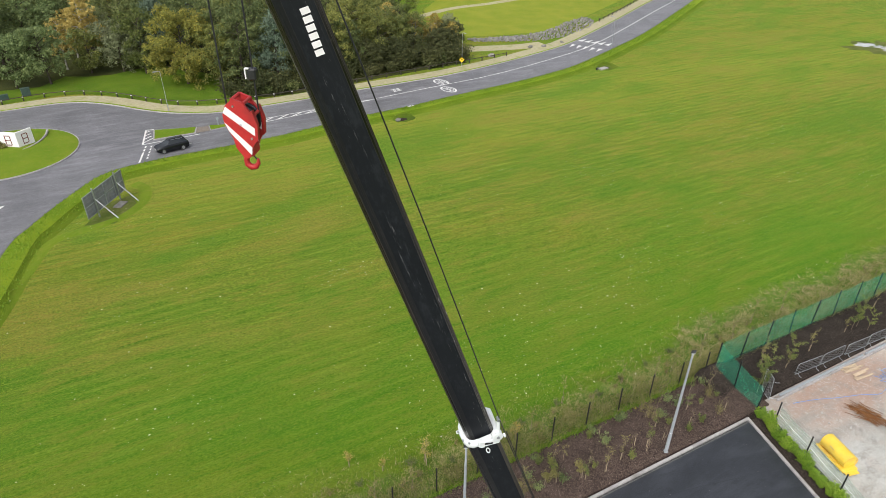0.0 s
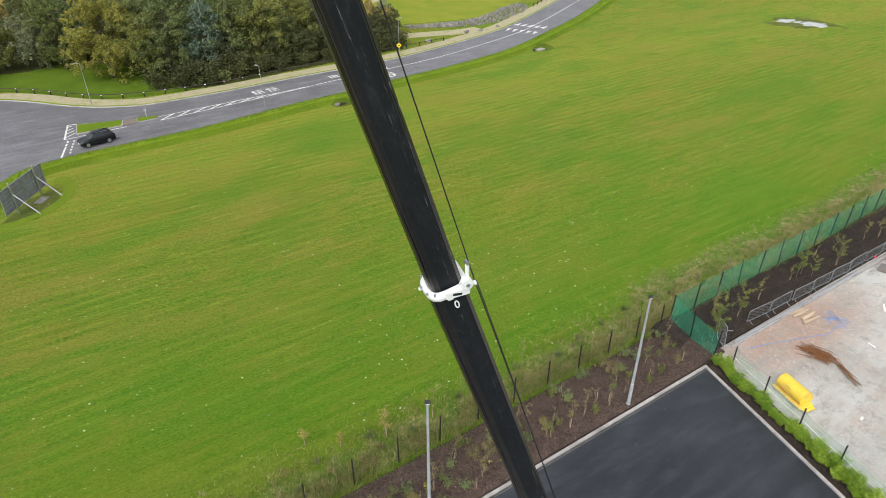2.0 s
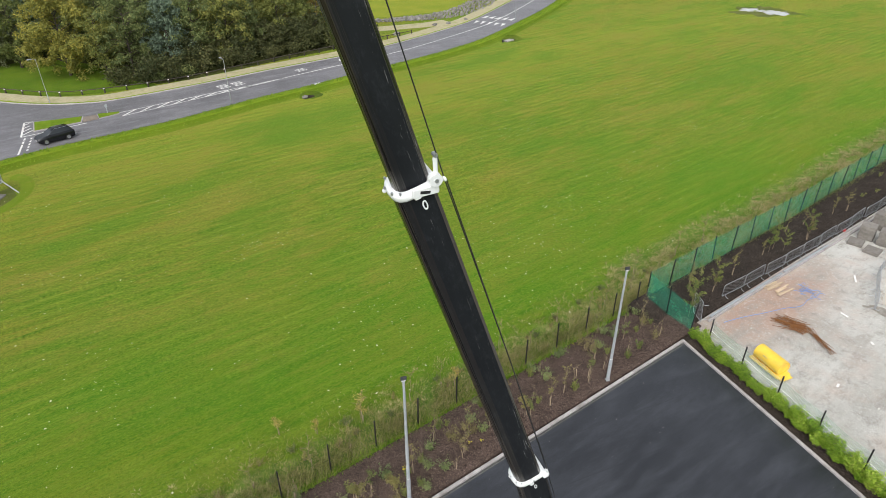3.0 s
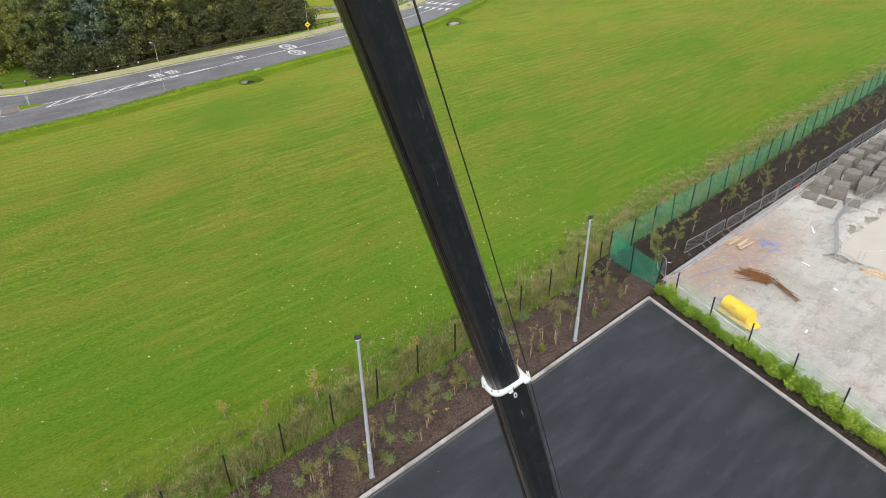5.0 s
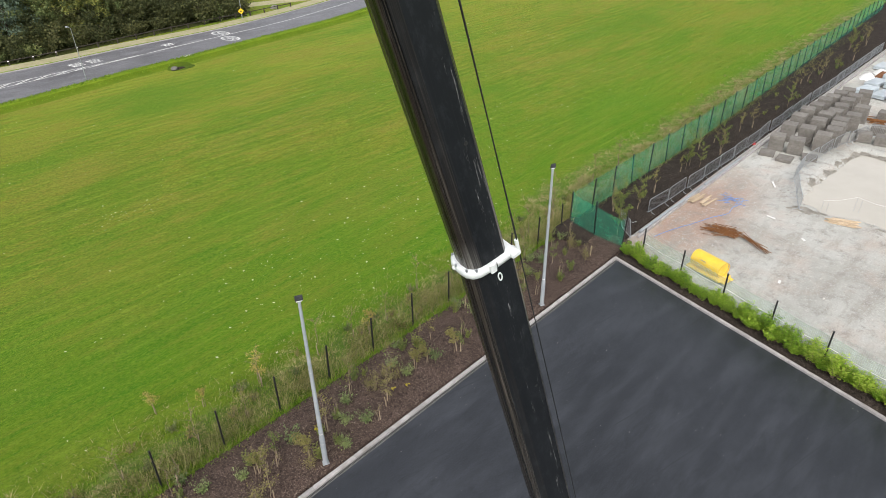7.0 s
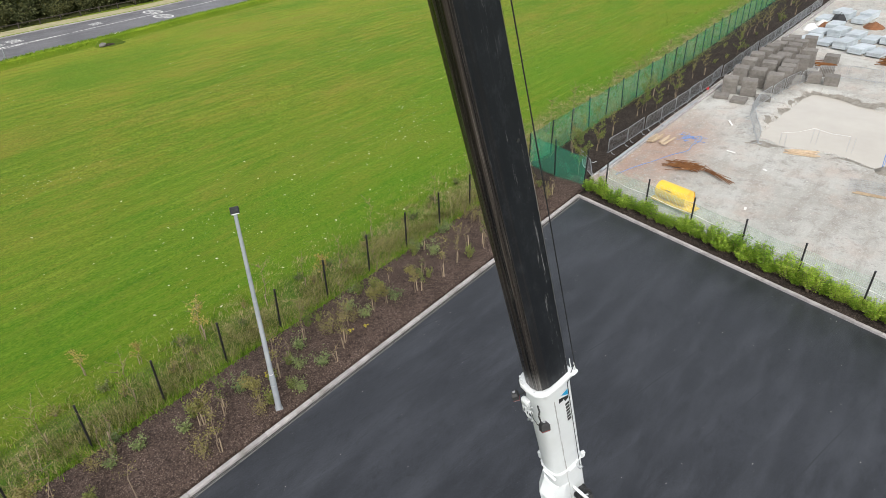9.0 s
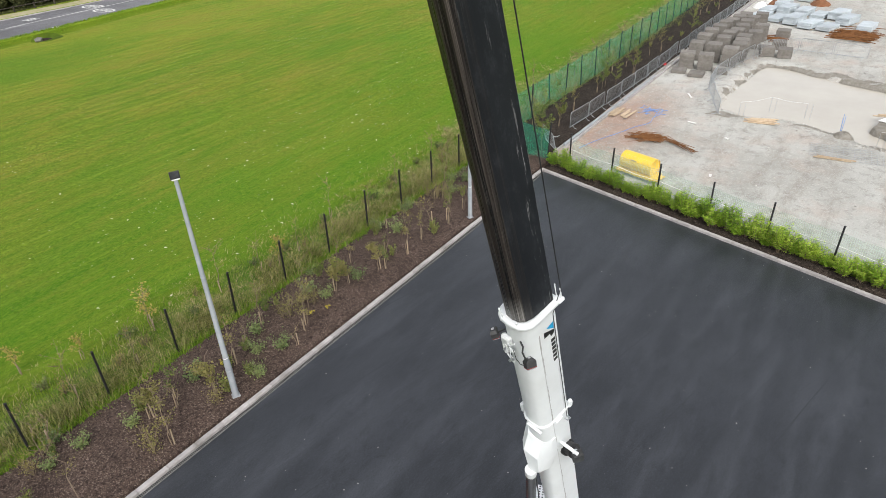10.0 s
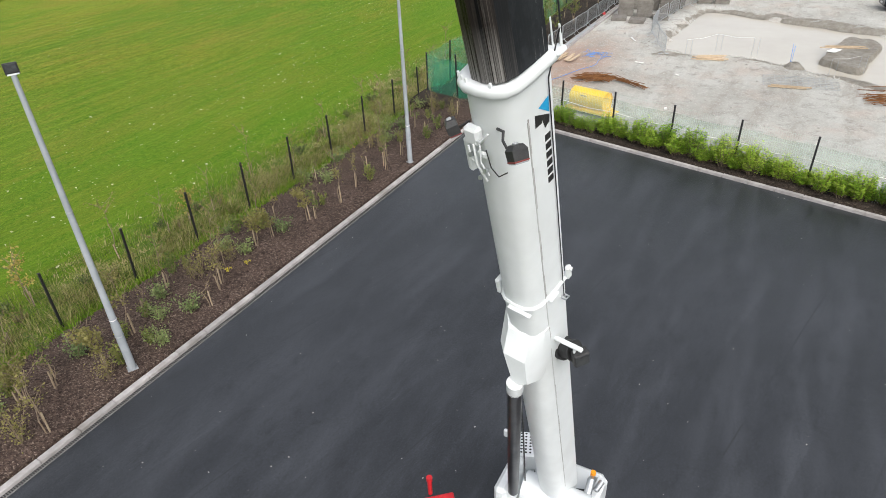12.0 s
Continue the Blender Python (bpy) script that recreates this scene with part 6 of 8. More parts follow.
def work_light(p, yaw, name="work_light"):
    wl = part(name, Geo().loft([[(-0.08, -0.05, -0.065), (0.08, -0.05, -0.065), (0.08, 0.06, -0.065), (-0.08, 0.06, -0.065)], [(-0.085, -0.055, 0.03), (0.085, -0.055, 0.03), (0.085, 0.06, 0.03), (-0.085, 0.06, 0.03)], [(-0.05, -0.04, 0.075), (0.05, -0.04, 0.075), (0.05, 0.05, 0.075), (-0.05, 0.05, 0.075)]]), BLACKPLASTIC, crane, "black work light", None, pose(p[0], p[1], p[2], 20, 0, yaw) @ Matrix.Scale(0.78, 4))
    part("lens", Geo().box(0.13, 0.012, 0.08, pose(0, -0.055, -0.015), 0.004), LENS, wl, "dark lens")
    part("cap", Geo().box(0.05, 0.05, 0.02, pose(0, 0, 0.083), 0.008), LAMPGLASS, wl, "pale cap")
    part("trim", Geo().box(0.166, 0.118, 0.014, pose(0, 0.004, -0.07), 0.003), DULLRED, wl, "dull red strip")
    part("trim", Geo().box(0.15, 0.108, 0.014, pose(0, 0.004, -0.084), 0.003), GREYPAINT, wl, "grey base strip")
    return wl


work_light((-21.492, -9.839, 8.699), 215)
work_light((-21.737, -10.463, 8.693), 150)
mq = mb2 @ pose(0, 0, 6.62)
part("light_arm", Geo().tube([(-0.2, 0.2, 0.52), (-0.24, 0.27, 0.5), (-0.24, 0.32, 0.48)], 0.011, 6).tube([(0.1, 0.26, 0.6), (0.2, 0.32, 0.66), (0.22, 0.36, 0.62), (0.3, 0.39, 0.54)], 0.011, 6), BLACKPLASTIC, crane, "black lamp arm", None, mq)
part("valve_block", Geo().box(0.13, 0.08, 0.15, pose(-0.1, 0.29, 0.5), 0.022), WHITE, crane, "white valve block", None, mq)
part("bracket", Geo().box(0.06, 0.09, 0.3, pose(-0.185, 0.245, 0.27, 0, 0, 20), 0.012), WHITE, crane, "white bracket plate", None, mq)
part("bracket", Geo().box(0.09, 0.03, 0.05, pose(-0.02, 0.315, 0.37), 0.01), WHITE, crane, "white bracket plate", None, mq)
for pts_, r_ in (([(-0.08, 0.33, 0.45), (-0.06, 0.35, 0.3), (-0.04, 0.34, 0.22), (-0.02, 0.32, 0.12)], 0.01), ([(-0.02, 0.33, 0.46), (-0.02, 0.35, 0.32), (0.02, 0.33, 0.2)], 0.008), ([(-0.13, 0.33, 0.42), (-0.11, 0.345, 0.33), (-0.08, 0.34, 0.3)], 0.009), ([(-0.06, 0.32, 0.48), (0.0, 0.335, 0.5), (0.05, 0.31, 0.57)], 0.009)):
    part("pipework", Geo().tube(pts_, r_, 7), WHITE, crane, "short white pipe", 60, mq)
for dx, dz in ((-0.1, 0.36), (-0.05, 0.16), (0.01, 0.25)):
    part("fitting", Geo().tube([(dx, 0.335, dz), (dx, 0.36, dz + 0.01)], 0.018, 8), GALV, crane, "small steel fitting", None, mq)
part("lamp_cable", Geo().tube([(0.03, 0.33, 0.44), (0.06, 0.34, 0.3), (0.12, 0.34, 0.24), (0.22, 0.36, 0.34)], 0.005, 5), BLACK, crane, "thin black lamp cable", 60, mq)
# cable drum and square lamp on the flank
part("drum", Geo().tube([(0.212, -0.1, 4.1), (0.25, -0.1, 4.12), (0.25, -0.1, 4.12), (0.36, -0.09, 4.19), (0.36, -0.09, 4.19), (0.38, -0.09, 4.2)], [0.13, 0.13, 0.1, 0.1, 0.115, 0.115], 20), BLACKPLASTIC, crane, "black cable drum", 40, mb2)
part("drum_arm", Geo().box(0.32, 0.05, 0.035, pose(0.37, 0.0, 4.44, 0, -6, 0), 0.01).box(0.02, 0.03, 0.2, pose(0.42, -0.02, 4.33), 0.006).tube([(0.42, -0.02, 4.4), (0.41, -0.1, 4.28), (0.42, -0.12, 4.16)], 0.012, 5), WHITE, crane, "white bracket arm", None, mb2)
lamp_ = part("square_lamp", Geo().box(0.1, 0.17, 0.2, pose(0.46, -0.06, 4.2, 0, 0, 30), 0.014).box(0.06, 0.1, 0.12, pose(0.4, -0.09, 4.21), 0.01), BLACKPLASTIC, crane, "black square lamp", None, mb2)
part("lens", Geo().box(0.006, 0.14, 0.17, pose(0.46, -0.06, 4.2, 0, 0, 30) @ pose(0.053, 0, 0)), LENS, lamp_, "dark glass")
part("sheave_guard", Geo().box(0.04, 0.07, 0.16, pose(0.225, -0.27, 5.2), 0.012).tube([(0.2, -0.27, 5.25), (0.26, -0.28, 5.25)], 0.022, 8), WHITE, crane, "", None, mb2)

# boom head, ropes and hook block
mhd, _ = boom_frame(28.75, 29.0)
head = part("boom_head", Geo().box(0.05, 0.62, 0.5, pose(0.17, 0.1, 0.4), 0.03).box(0.05, 0.62, 0.5, pose(-0.17, 0.1, 0.4), 0.03).box(0.36, 0.3, 0.2, pose(0, -0.05, 0.2), 0.03), BLACK, crane, "black boom head", None, mhd)
HX, HY, HZ = -27.69, -9.79, 26.09
top_z = 29.3
for dx in (-0.11, 0.11):
    part("sheave", Geo().tube([(dx - 0.03, 0.28, 0.42), (dx + 0.03, 0.28, 0.42)], 0.2, 20), GALV, head, "", 40)
HOOK = 0.79
hook = empty("hook_block", pose(HX, HY, HZ, 0, 0, -34) @ Matrix.Diagonal((HOOK * 0.9, HOOK * 0.9, HOOK, 1)))
plate = [(-0.02, 0.04), (0.06, 0.05), (0.1, 0.16), (0.155, 0.24), (0.175, 0.42), (0.13, 0.56), (0.05, 0.66), (-0.06, 0.7), (-0.16, 0.62), (-0.205, 0.52), (-0.2, 0.42), (-0.12, 0.26), (-0.1, 0.15)]
for s in (-1, 1):
    m = pose(0, s * 0.115, 0, 90, 0, 0)
    cp = part("cheek_plate", Geo().prism(plate, -0.018, 0.018, m), HOOKRED, hook, "red side plate")
    part("stripe", Geo().prism([(-0.196, 0.545), (0.165, 0.29), (0.173, 0.375), (-0.155, 0.612)], -0.022, 0.022, m), WHITESTRIPE, cp, "white slanting stripe")
    part("stripe", Geo().prism([(-0.155, 0.34), (0.075, 0.08), (0.098, 0.165), (-0.196, 0.44)], -0.022, 0.022, m), WHITESTRIPE, cp, "white slanting stripe")
    part("rim", Geo().prism([(0.15, 0.23), (0.185, 0.25), (0.205, 0.42), (0.16, 0.58), (0.13, 0.56), (0.172, 0.42)], -0.03, 0.03, m), HOOKRED, cp, "red rope guard rim")
    for bx, bz in ((0.0, 0.42), (-0.06, 0.62), (0.11, 0.27)):
        part("bolt", Geo().tube([(bx, s * 0.13, bz), (bx, s * 0.147, bz)], 0.012, 8), GALV, cp, "worn steel bolt")
for dx in (-0.055, 0.055):
    part("sheave", Geo().tube([(0, dx - 0.024, 0.43), (0, dx - 0.012, 0.43), (0, dx, 0.43), (0, dx + 0.012, 0.43), (0, dx + 0.024, 0.43)], [0.175, 0.17, 0.145, 0.17, 0.175], 24).tube([(0, dx - 0.03, 0.43), (0, dx + 0.03, 0.43)], 0.06, 12), CHROME, hook, "dark worn steel sheave", 40)
part("cross_head", Geo().box(0.15, 0.22, 0.13, pose(0.02, 0, 0.11), 0.02).tube([(0, -0.13, 0.43), (0, 0.13, 0.43)], 0.035, 10), HOOKRED, hook)
for bx, bz, label in ((0.16, 0.52, "red spacer bar"), (-0.07, 0.685, "red spacer bar"), (0.06, 0.645, "red spacer bar"), (-0.18, 0.52, "red spacer bar")):
    part("spacer", Geo().tube([(bx, -0.12, bz), (bx, 0.12, bz)], 0.02, 8), HOOKRED, hook, label)
hk = [(0.02, 0, 0.1), (0.01, 0, 0.05), (-0.03, 0, 0.02), (-0.062, 0, -0.03), (-0.055, 0, -0.085), (-0.01, 0, -0.118), (0.05, 0, -0.11), (0.085, 0, -0.065), (0.088, 0, -0.01)]
part("hook", Geo().tube(hk, [0.034, 0.032, 0.03, 0.035, 0.038, 0.038, 0.033, 0.026, 0.014], 10), HOOKRED, hook, "red forged hook", 60)
part("latch", Geo().tube([(0.02, 0, 0.05), (0.082, 0, -0.035)], 0.008, 6), BLACK, hook, "black safety latch")
for o in ((-0.17, -0.05), (0.17, 0.05)):
    part("rope", Geo().tube([(o[0], o[1], 0.44), (o[0] * 0.95, o[1], (top_z - HZ) / HOOK)], 0.011, 6), BLACK, hook, "dark steel hoist rope")
part("limit_weight", Geo().box(0.11, 0.1, 0.12, pose(0.16, 0.05, 0.92), 0.015), BLACK, hook, "black limit switch weight")
part("limit_flag", Geo().box(0.016, 0.014, 0.11, pose(0.095, 0.0, 0.93), 0.003).box(0.05, 0.02, 0.018, pose(0.12, 0.0, 0.985), 0.004), WHITESTRIPE, hook, "white flag")
tagged(hook, "red hook block with white slanting stripes hanging on ropes", "crane hook")

# superstructure at the boom's foot
part("turntable", Geo().box(1.6, 1.35, 0.7, pose(-18.635, -10.11, 0.77), 0.12).box(0.8, 0.22, 0.76, pose(-19.167, -9.428, 1.512), 0.06).box(0.76, 0.2, 0.76, pose(-18.654, -10.716, 1.139, 0, 14, 0), 0.06), WHITE, crane, "white turntable body")
part("boom_foot", Geo().tube([(-18.98, -10.72, 1.47), (-18.98, -9.64, 1.47)], 0.24, 16), WHITE, crane, "", 40)
part("pipe_joint", Geo().tube([(-18.81, -10.64, 1.63), (-18.658, -10.64, 1.77), (-18.55, -10.64, 1.68)], 0.065, 10).tube([(-18.66, -10.73, 1.57), (-18.49, -10.78, 1.63)], 0.049, 8), GALV, crane, "steel swivel pipe joint", 50)
# black box added to paint the dark of the gap beside the foot
part("recess", Geo().box(0.16, 0.34, 0.05, pose(-18.72, -10.58, 1.5, 0, 14, 20), 0.02), BLACK, crane, "black box for the shaded gap beside the boom foot")
part("hose", Geo().tube([(-18.86, -10.5, 1.5), (-18.74, -10.6, 1.6), (-18.62, -10.62, 1.52), (-18.55, -10.72, 1.46)], 0.022, 7), DULLRED, crane, "dull red hose", 60)
for hx, hy in ((-18.66, -9.72), (-18.72, -9.66), (-18.78, -9.74)):
    part("hose", Geo().tube([(hx, hy, 1.25), (hx + 0.05, hy - 0.03, 1.42), (hx + 0.14, hy, 1.36)], 0.012, 6), BLACK, crane, "short black hose", 60)
part("beacon", Geo().tube([(-18.494, -10.625, 1.66), (-18.494, -10.625, 1.79)], 0.043, 12), AMBER, crane, "amber beacon", 40)
GX, GY, GZ = -18.241, -9.395, 1.391
grille = part("grille_box", Geo().box(0.54, 0.54, 0.37, pose(GX, GY, GZ, 0, 0, 20), 0.03).box(0.37, 0.48, 0.95, pose(GX + 0.05, GY - 0.02, GZ - 0.58, 0, 0, 20), 0.03), WHITE, crane, "white perforated cover")
gh = Geo()
for i in range(7):
    for j in range(6):
        gh.add([tuple(pose(GX, GY, GZ, 0, 0, 20) @ Vector((-0.206 + 0.0685 * i + 0.0196 * math.cos(t), -0.196 + 0.076 * j + 0.0217 * math.sin(t), 0.188))) for t in [6.2832 * k / 8 for k in range(8)]], [tuple(range(8))])
part("grille_hole", gh, BLACK, grille, "dark round holes")
part("mirror", Geo().box(0.065, 0.11, 0.17, pose(-18.232, -8.987, 1.618), 0.02).tube([(-18.232, -8.987, 1.57), (GX, GY + 0.1, GZ)], 0.016, 6), WHITE, crane)
part("outrigger_post", Geo().tube([(-19.589, -8.154, 1.07), (-19.589, -8.154, 1.46)], 0.04, 12).tube([(-19.589, -8.154, 1.41), (-19.589, -8.154, 1.495)], 0.053, 12).box(0.65, 0.2, 0.22, pose(-19.68, -8.31, 0.99, 0, 0, -50), 0.02), RED, crane, "red post and arm", 40)
part("outrigger_pad", Geo().box(0.33, 0.22, 0.13, pose(-20.0, -8.23, 0.86), 0.02), SIGNYELLOW, crane, "yellow block")
chassis = part("chassis", Geo().box(9.6, 1.1, 0.5, pose(-24.4, -10.1, 0.7), 0.05).box(1.6, 1.3, 0.3, pose(-19.0, -10.1, 0.8), 0.05), GREYPAINT, crane, "grey carrier frame")
part("deck", Geo().box(6.6, 2.46, 0.1, pose(-24.1, -10.1, 1.0), 0.03), BOARDBACK, chassis, "grey chequered deck")
for y in (-11.2, -9.0):
    part("fender", Geo().box(3.2, 0.42, 0.1, pose(-22.35, y, 1.26), 0.03), WHITE, chassis, "white wheel fender")
    part("locker", Geo().box(1.2, 0.4, 0.5, pose(-24.9, y, 0.95), 0.03), WHITE, chassis, "white side locker")
cab = part("carrier_cab", Geo().loft([[(x, y, z) for x, y in ((-30.0, -11.35), (-27.6, -11.35), (-27.6, -8.85), (-30.0, -8.85))] for z in (0.6, 1.5)] + [[(x, y, 2.55) for x, y in ((-29.75, -11.25), (-27.7, -11.25), (-27.7, -8.95), (-29.75, -8.95))], [(x, y, 2.66) for x, y in ((-29.6, -11.1), (-27.85, -11.1), (-27.85, -9.1), (-29.6, -9.1))]]), WHITE, crane, "white carrier cab")
part("windscreen", Geo().add([(-30.01, -11.2, 1.55), (-30.01, -9.0, 1.55), (-29.78, -9.08, 2.45), (-29.78, -11.12, 2.45)], [(0, 1, 2, 3)]), GLASSDARK, cab, "dark windscreen")
for y, o in ((-11.35, -0.01), (-8.85, 0.01)):
    part("side_window", Geo().box(1.1, 0.02, 0.7, pose(-29.0, y + o * 0.5 + (0.045 if y < -10 else -0.045), 1.98, 5 if y < -10 else -5, 0, 0)), GLASSDARK, cab, "dark side window")
    part("wing_mirror", Geo().box(0.08, 0.16, 0.34, pose(-30.0, y + o * 20, 2.0), 0.02), BLACKPLASTIC, cab)
part("bumper", Geo().box(0.25, 2.4, 0.35, pose(-30.05, -10.1, 0.62), 0.05), BLACKPLASTIC, cab, "black bumper")
for x in (-28.4, -26.6, -23.2, -21.5):
    for y in (-11.3, -8.9):
        wh = part("wheel", Geo().tube([(x, y - 0.2, 0.6), (x, y + 0.2, 0.6)], 0.6, 24), TYRE, crane, "", 40)
        part("rim", Geo().tube([(x, y - 0.21, 0.6), (x, y + 0.21, 0.6)], 0.32, 16), RIM, wh, "", 40)
for y in (-11.7, -8.5):
    part("stabiliser", Geo().tube([(-20.9, -10.1, 0.95), (-20.9, y, 0.95)], 0.13, 10).tube([(-20.9, y, 0.95), (-20.9, y, 0.0)], 0.09, 10), WHITE, crane, "", 40)
part("stabiliser_beam", Geo().box(0.9, 0.5, 0.5, pose(-20.0, -10.1, 1.0), 0.04), WHITE, crane)
tagged(crane, "white mobile crane with long black telescopic boom on asphalt", "crane")

# ---- building site ----
POND = [(13.67, -5.37), (14.91, -4.98), (19.20, -5.27), (24.53, -5.66), (24.63, -7.04), (23.48, -9.76), (22.27, -12.52), (20.88, -16.73), (21, -26), (9.24, -25.96), (10.12, -16.40), (11.24, -14.17), (12.20, -12.58), (13.04, -10.60), (13.65, -8.63), (13.01, -6.85)]
SPIT = [(13.79, -13.31), (16.64, -13.94), (18.99, -14.72), (18.07, -16.26), (15.14, -15.68), (12.39, -15.10)]
WATER_LEVEL = -0.14


def site_height(x, y):
    z = 0.03 * noise.noise((x * 0.5, y * 0.5, 0)) + 0.02 * noise.noise((x * 1.9, y * 1.9, 5))
    wob = 0.35 * noise.noise((x * 0.9, y * 0.9, 8)) + 0.15 * noise.noise((x * 2.7, y * 2.7, 8))
    if 6 < x < 32 and y < 0:
        d = edge_distance(POND, x, y) * (1 if inside(POND, x, y) else -1) + wob
        if d > -1.6:
            z += 0.16 * max(0, 1 - abs(d + 0.7) / 0.9) * (1 if x > 16 else 0.5)
            t = min(1, max(0, (d + 0.25) / 0.7))
            z = z * (1 - t) - 0.4 * t
    return z


def build_site():
    ys = [0.5 - 0.32 * i for i in range(86)] + [-28 - 1.2 * i for i in range(20)]
    ss = [0.36 * i for i in range(80)] + [28.8 + 1.0 * i for i in range(67)]
    g = Geo()
    n = len(ss)
    vs = []
    for y in ys:
        x0 = (KX / KY) * y + 1.25 if y < 0 else 1.3
        for s in ss:
            vs.append((x0 + s, y, site_height(x0 + s, y)))
    fs = [(j * n + i, (j + 1) * n + i, (j + 1) * n + i + 1, j * n + i + 1) for j in range(len(ys) - 1) for i in range(n - 1)]
    setting(part("site_ground", g.add(vs, fs), SITE, smooth=60), "pale stony site ground with damp patches and ruts", "ground")


build_site()
setting(part("flooded_pit", Geo().prism([(11.5, -3), (26.8, -3), (27.8, -12), (24.2, -30), (6.8, -30), (7.7, -14)][::-1], -0.5, WATER_LEVEL), WATER), "milky brown water standing in a flooded excavation", "water")
g = Geo()
r5 = random.Random(8)
for i in range(2600):
    if i % 2:
        k = r5.randrange(len(POND))
        a, b = POND[k], POND[(k + 1) % len(POND)]
        t = r5.random()
        x, y = a[0] + (b[0] - a[0]) * t + r5.gauss(0, 0.5), a[1] + (b[1] - a[1]) * t + r5.gauss(0, 0.5)
    else:
        x, y = r5.uniform(3, 40), r5.uniform(-22, -0.5)
        if inside(POND, x, y):
            continue
    s = r5.choice((0.02, 0.025, 0.03, 0.04, 0.05, 0.08))
    g.box(s * r5.uniform(0.8, 1.6), s, s * 0.8, pose(x, y, site_height(x, y) + s * 0.2, r5.uniform(0, 40), r5.uniform(0, 40), r5.uniform(0, 180)), s * 0.2)
stuff(part("rubble", g, LIMESTONE), "loose stones and clods strewn on the site", "rubble")
# mud thrown up round the excavation
def mud_bund(pts, width, height, seed):
    line_ = resample(pts, 0.3)
    nor = sides(line_)
    g, n = Geo(), 7
    vs = []
    for i, (p, s) in enumerate(zip(line_, nor)):
        end = min(1.0, 2.2 * min(i, len(line_) - 1 - i) / len(line_) + 0.02)
        for j in range(n):
            o = width * (j / (n - 1) - 0.5) * (1 + 0.5 * noise.noise((p.x * 0.7, p.y * 0.7, seed + j)))
            z = height * end * math.sin(math.pi * j / (n - 1)) * (0.75 + 0.9 * noise.noise((p.x * 1.3 + j, p.y * 1.3, seed))) - (0.12 if j in (0, n - 1) else 0.0)
            vs.append((p.x + s.x * o, p.y + s.y * o, z))
    fs = [(i * n + j, i * n + j + 1, (i + 1) * n + j + 1, (i + 1) * n + j) for i in range(len(line_) - 1) for j in range(n - 1)]
    return part("mud_bund", g.add(vs, fs), MUD, smooth=70)


setting(mud_bund([(13.92, -4.59), (15.67, -4.39), (19.14, -4.69), (23.48, -5.07), (25.29, -5.37)], 1.2, 0.16, 3), "low bund of churned mud round the flooded pit", "mud")
setting(mud_bund([(25.19, -5.08), (25.20, -7.01), (24.15, -9.75), (22.94, -12.61), (21.63, -16.73), (20.93, -21.84)], 1.5, 0.24, 9), "low bund of churned mud round the flooded pit", "mud")
setting(mud_bund([(12.39, -4.49), (12.71, -5.27), (12.43, -6.26), (12.56, -7.25)], 1.1, 0.14, 17), "trodden muddy margin of the flooded pit", "mud")
setting(mud_bund([(12.40, -8.33), (12.70, -9.62), (12.37, -11.00), (11.61, -12.29)], 0.9, 0.12, 23), "trodden muddy margin of the flooded pit", "mud")
setting(mud_bund([(11.24, -13.38), (10.76, -14.57), (9.83, -16.00), (9.46, -17.99)], 1.0, 0.2, 31), "spilled earth along the pit edge", "mud")


def mud_slab(poly, top_z, seed):
    """A flat-topped block of mud with steep ragged sides."""
    line_ = resample(poly + poly[:1], 0.22)[:-1]
    cx, cy = sum(p.x for p in line_) / len(line_), sum(p.y for p in line_) / len(line_)
    rings_ = []
    for f, z in ((1.03, -0.45), (1.0, 0.0), (0.97, top_z - 0.02), (0.93, top_z), (0.6, top_z), (0.3, top_z), (0.02, top_z)):
        rings_.append([(cx + (p.x - cx) * f + 0.16 * noise.noise((p.x * 1.8, p.y * 1.8, seed)), cy + (p.y - cy) * f + 0.16 * noise.noise((p.x * 1.8, p.y * 1.8, seed + 4)), z + (0.07 * noise.noise((p.x * f * 2, p.y * f * 2, seed + 8)) if z > 0 else 0)) for p in line_])
    return part("mud_slab", Geo().loft(rings_), MUD)


setting(mud_slab(SPIT, 0.2, 5), "flat-topped slab of grey mud standing in the water", "mud")
heap = Geo()
n = 20
vs = [(48.5 + 1.1 * u * math.cos(6.2832 * i / n), -6.1 + 0.9 * u * math.sin(6.2832 * i / n), 0.02 + 0.55 * max(0.0, 1 - u) ** 0.7 + 0.14 * noise.noise((i * 0.9, u * 5, 2))) for u in (0.02, 0.3, 0.6, 0.85, 1.05) for i in range(n)]
fs = [(k * n + i, (k + 1) * n + i, (k + 1) * n + (i + 1) % n, k * n + (i + 1) % n) for k in range(4) for i in range(n)] + [tuple(range(n))]
tagged(part("soil_heap", heap.add(vs, fs), REDSOIL, smooth=80), "low heap of rust-red soil on the site", "soil heap")


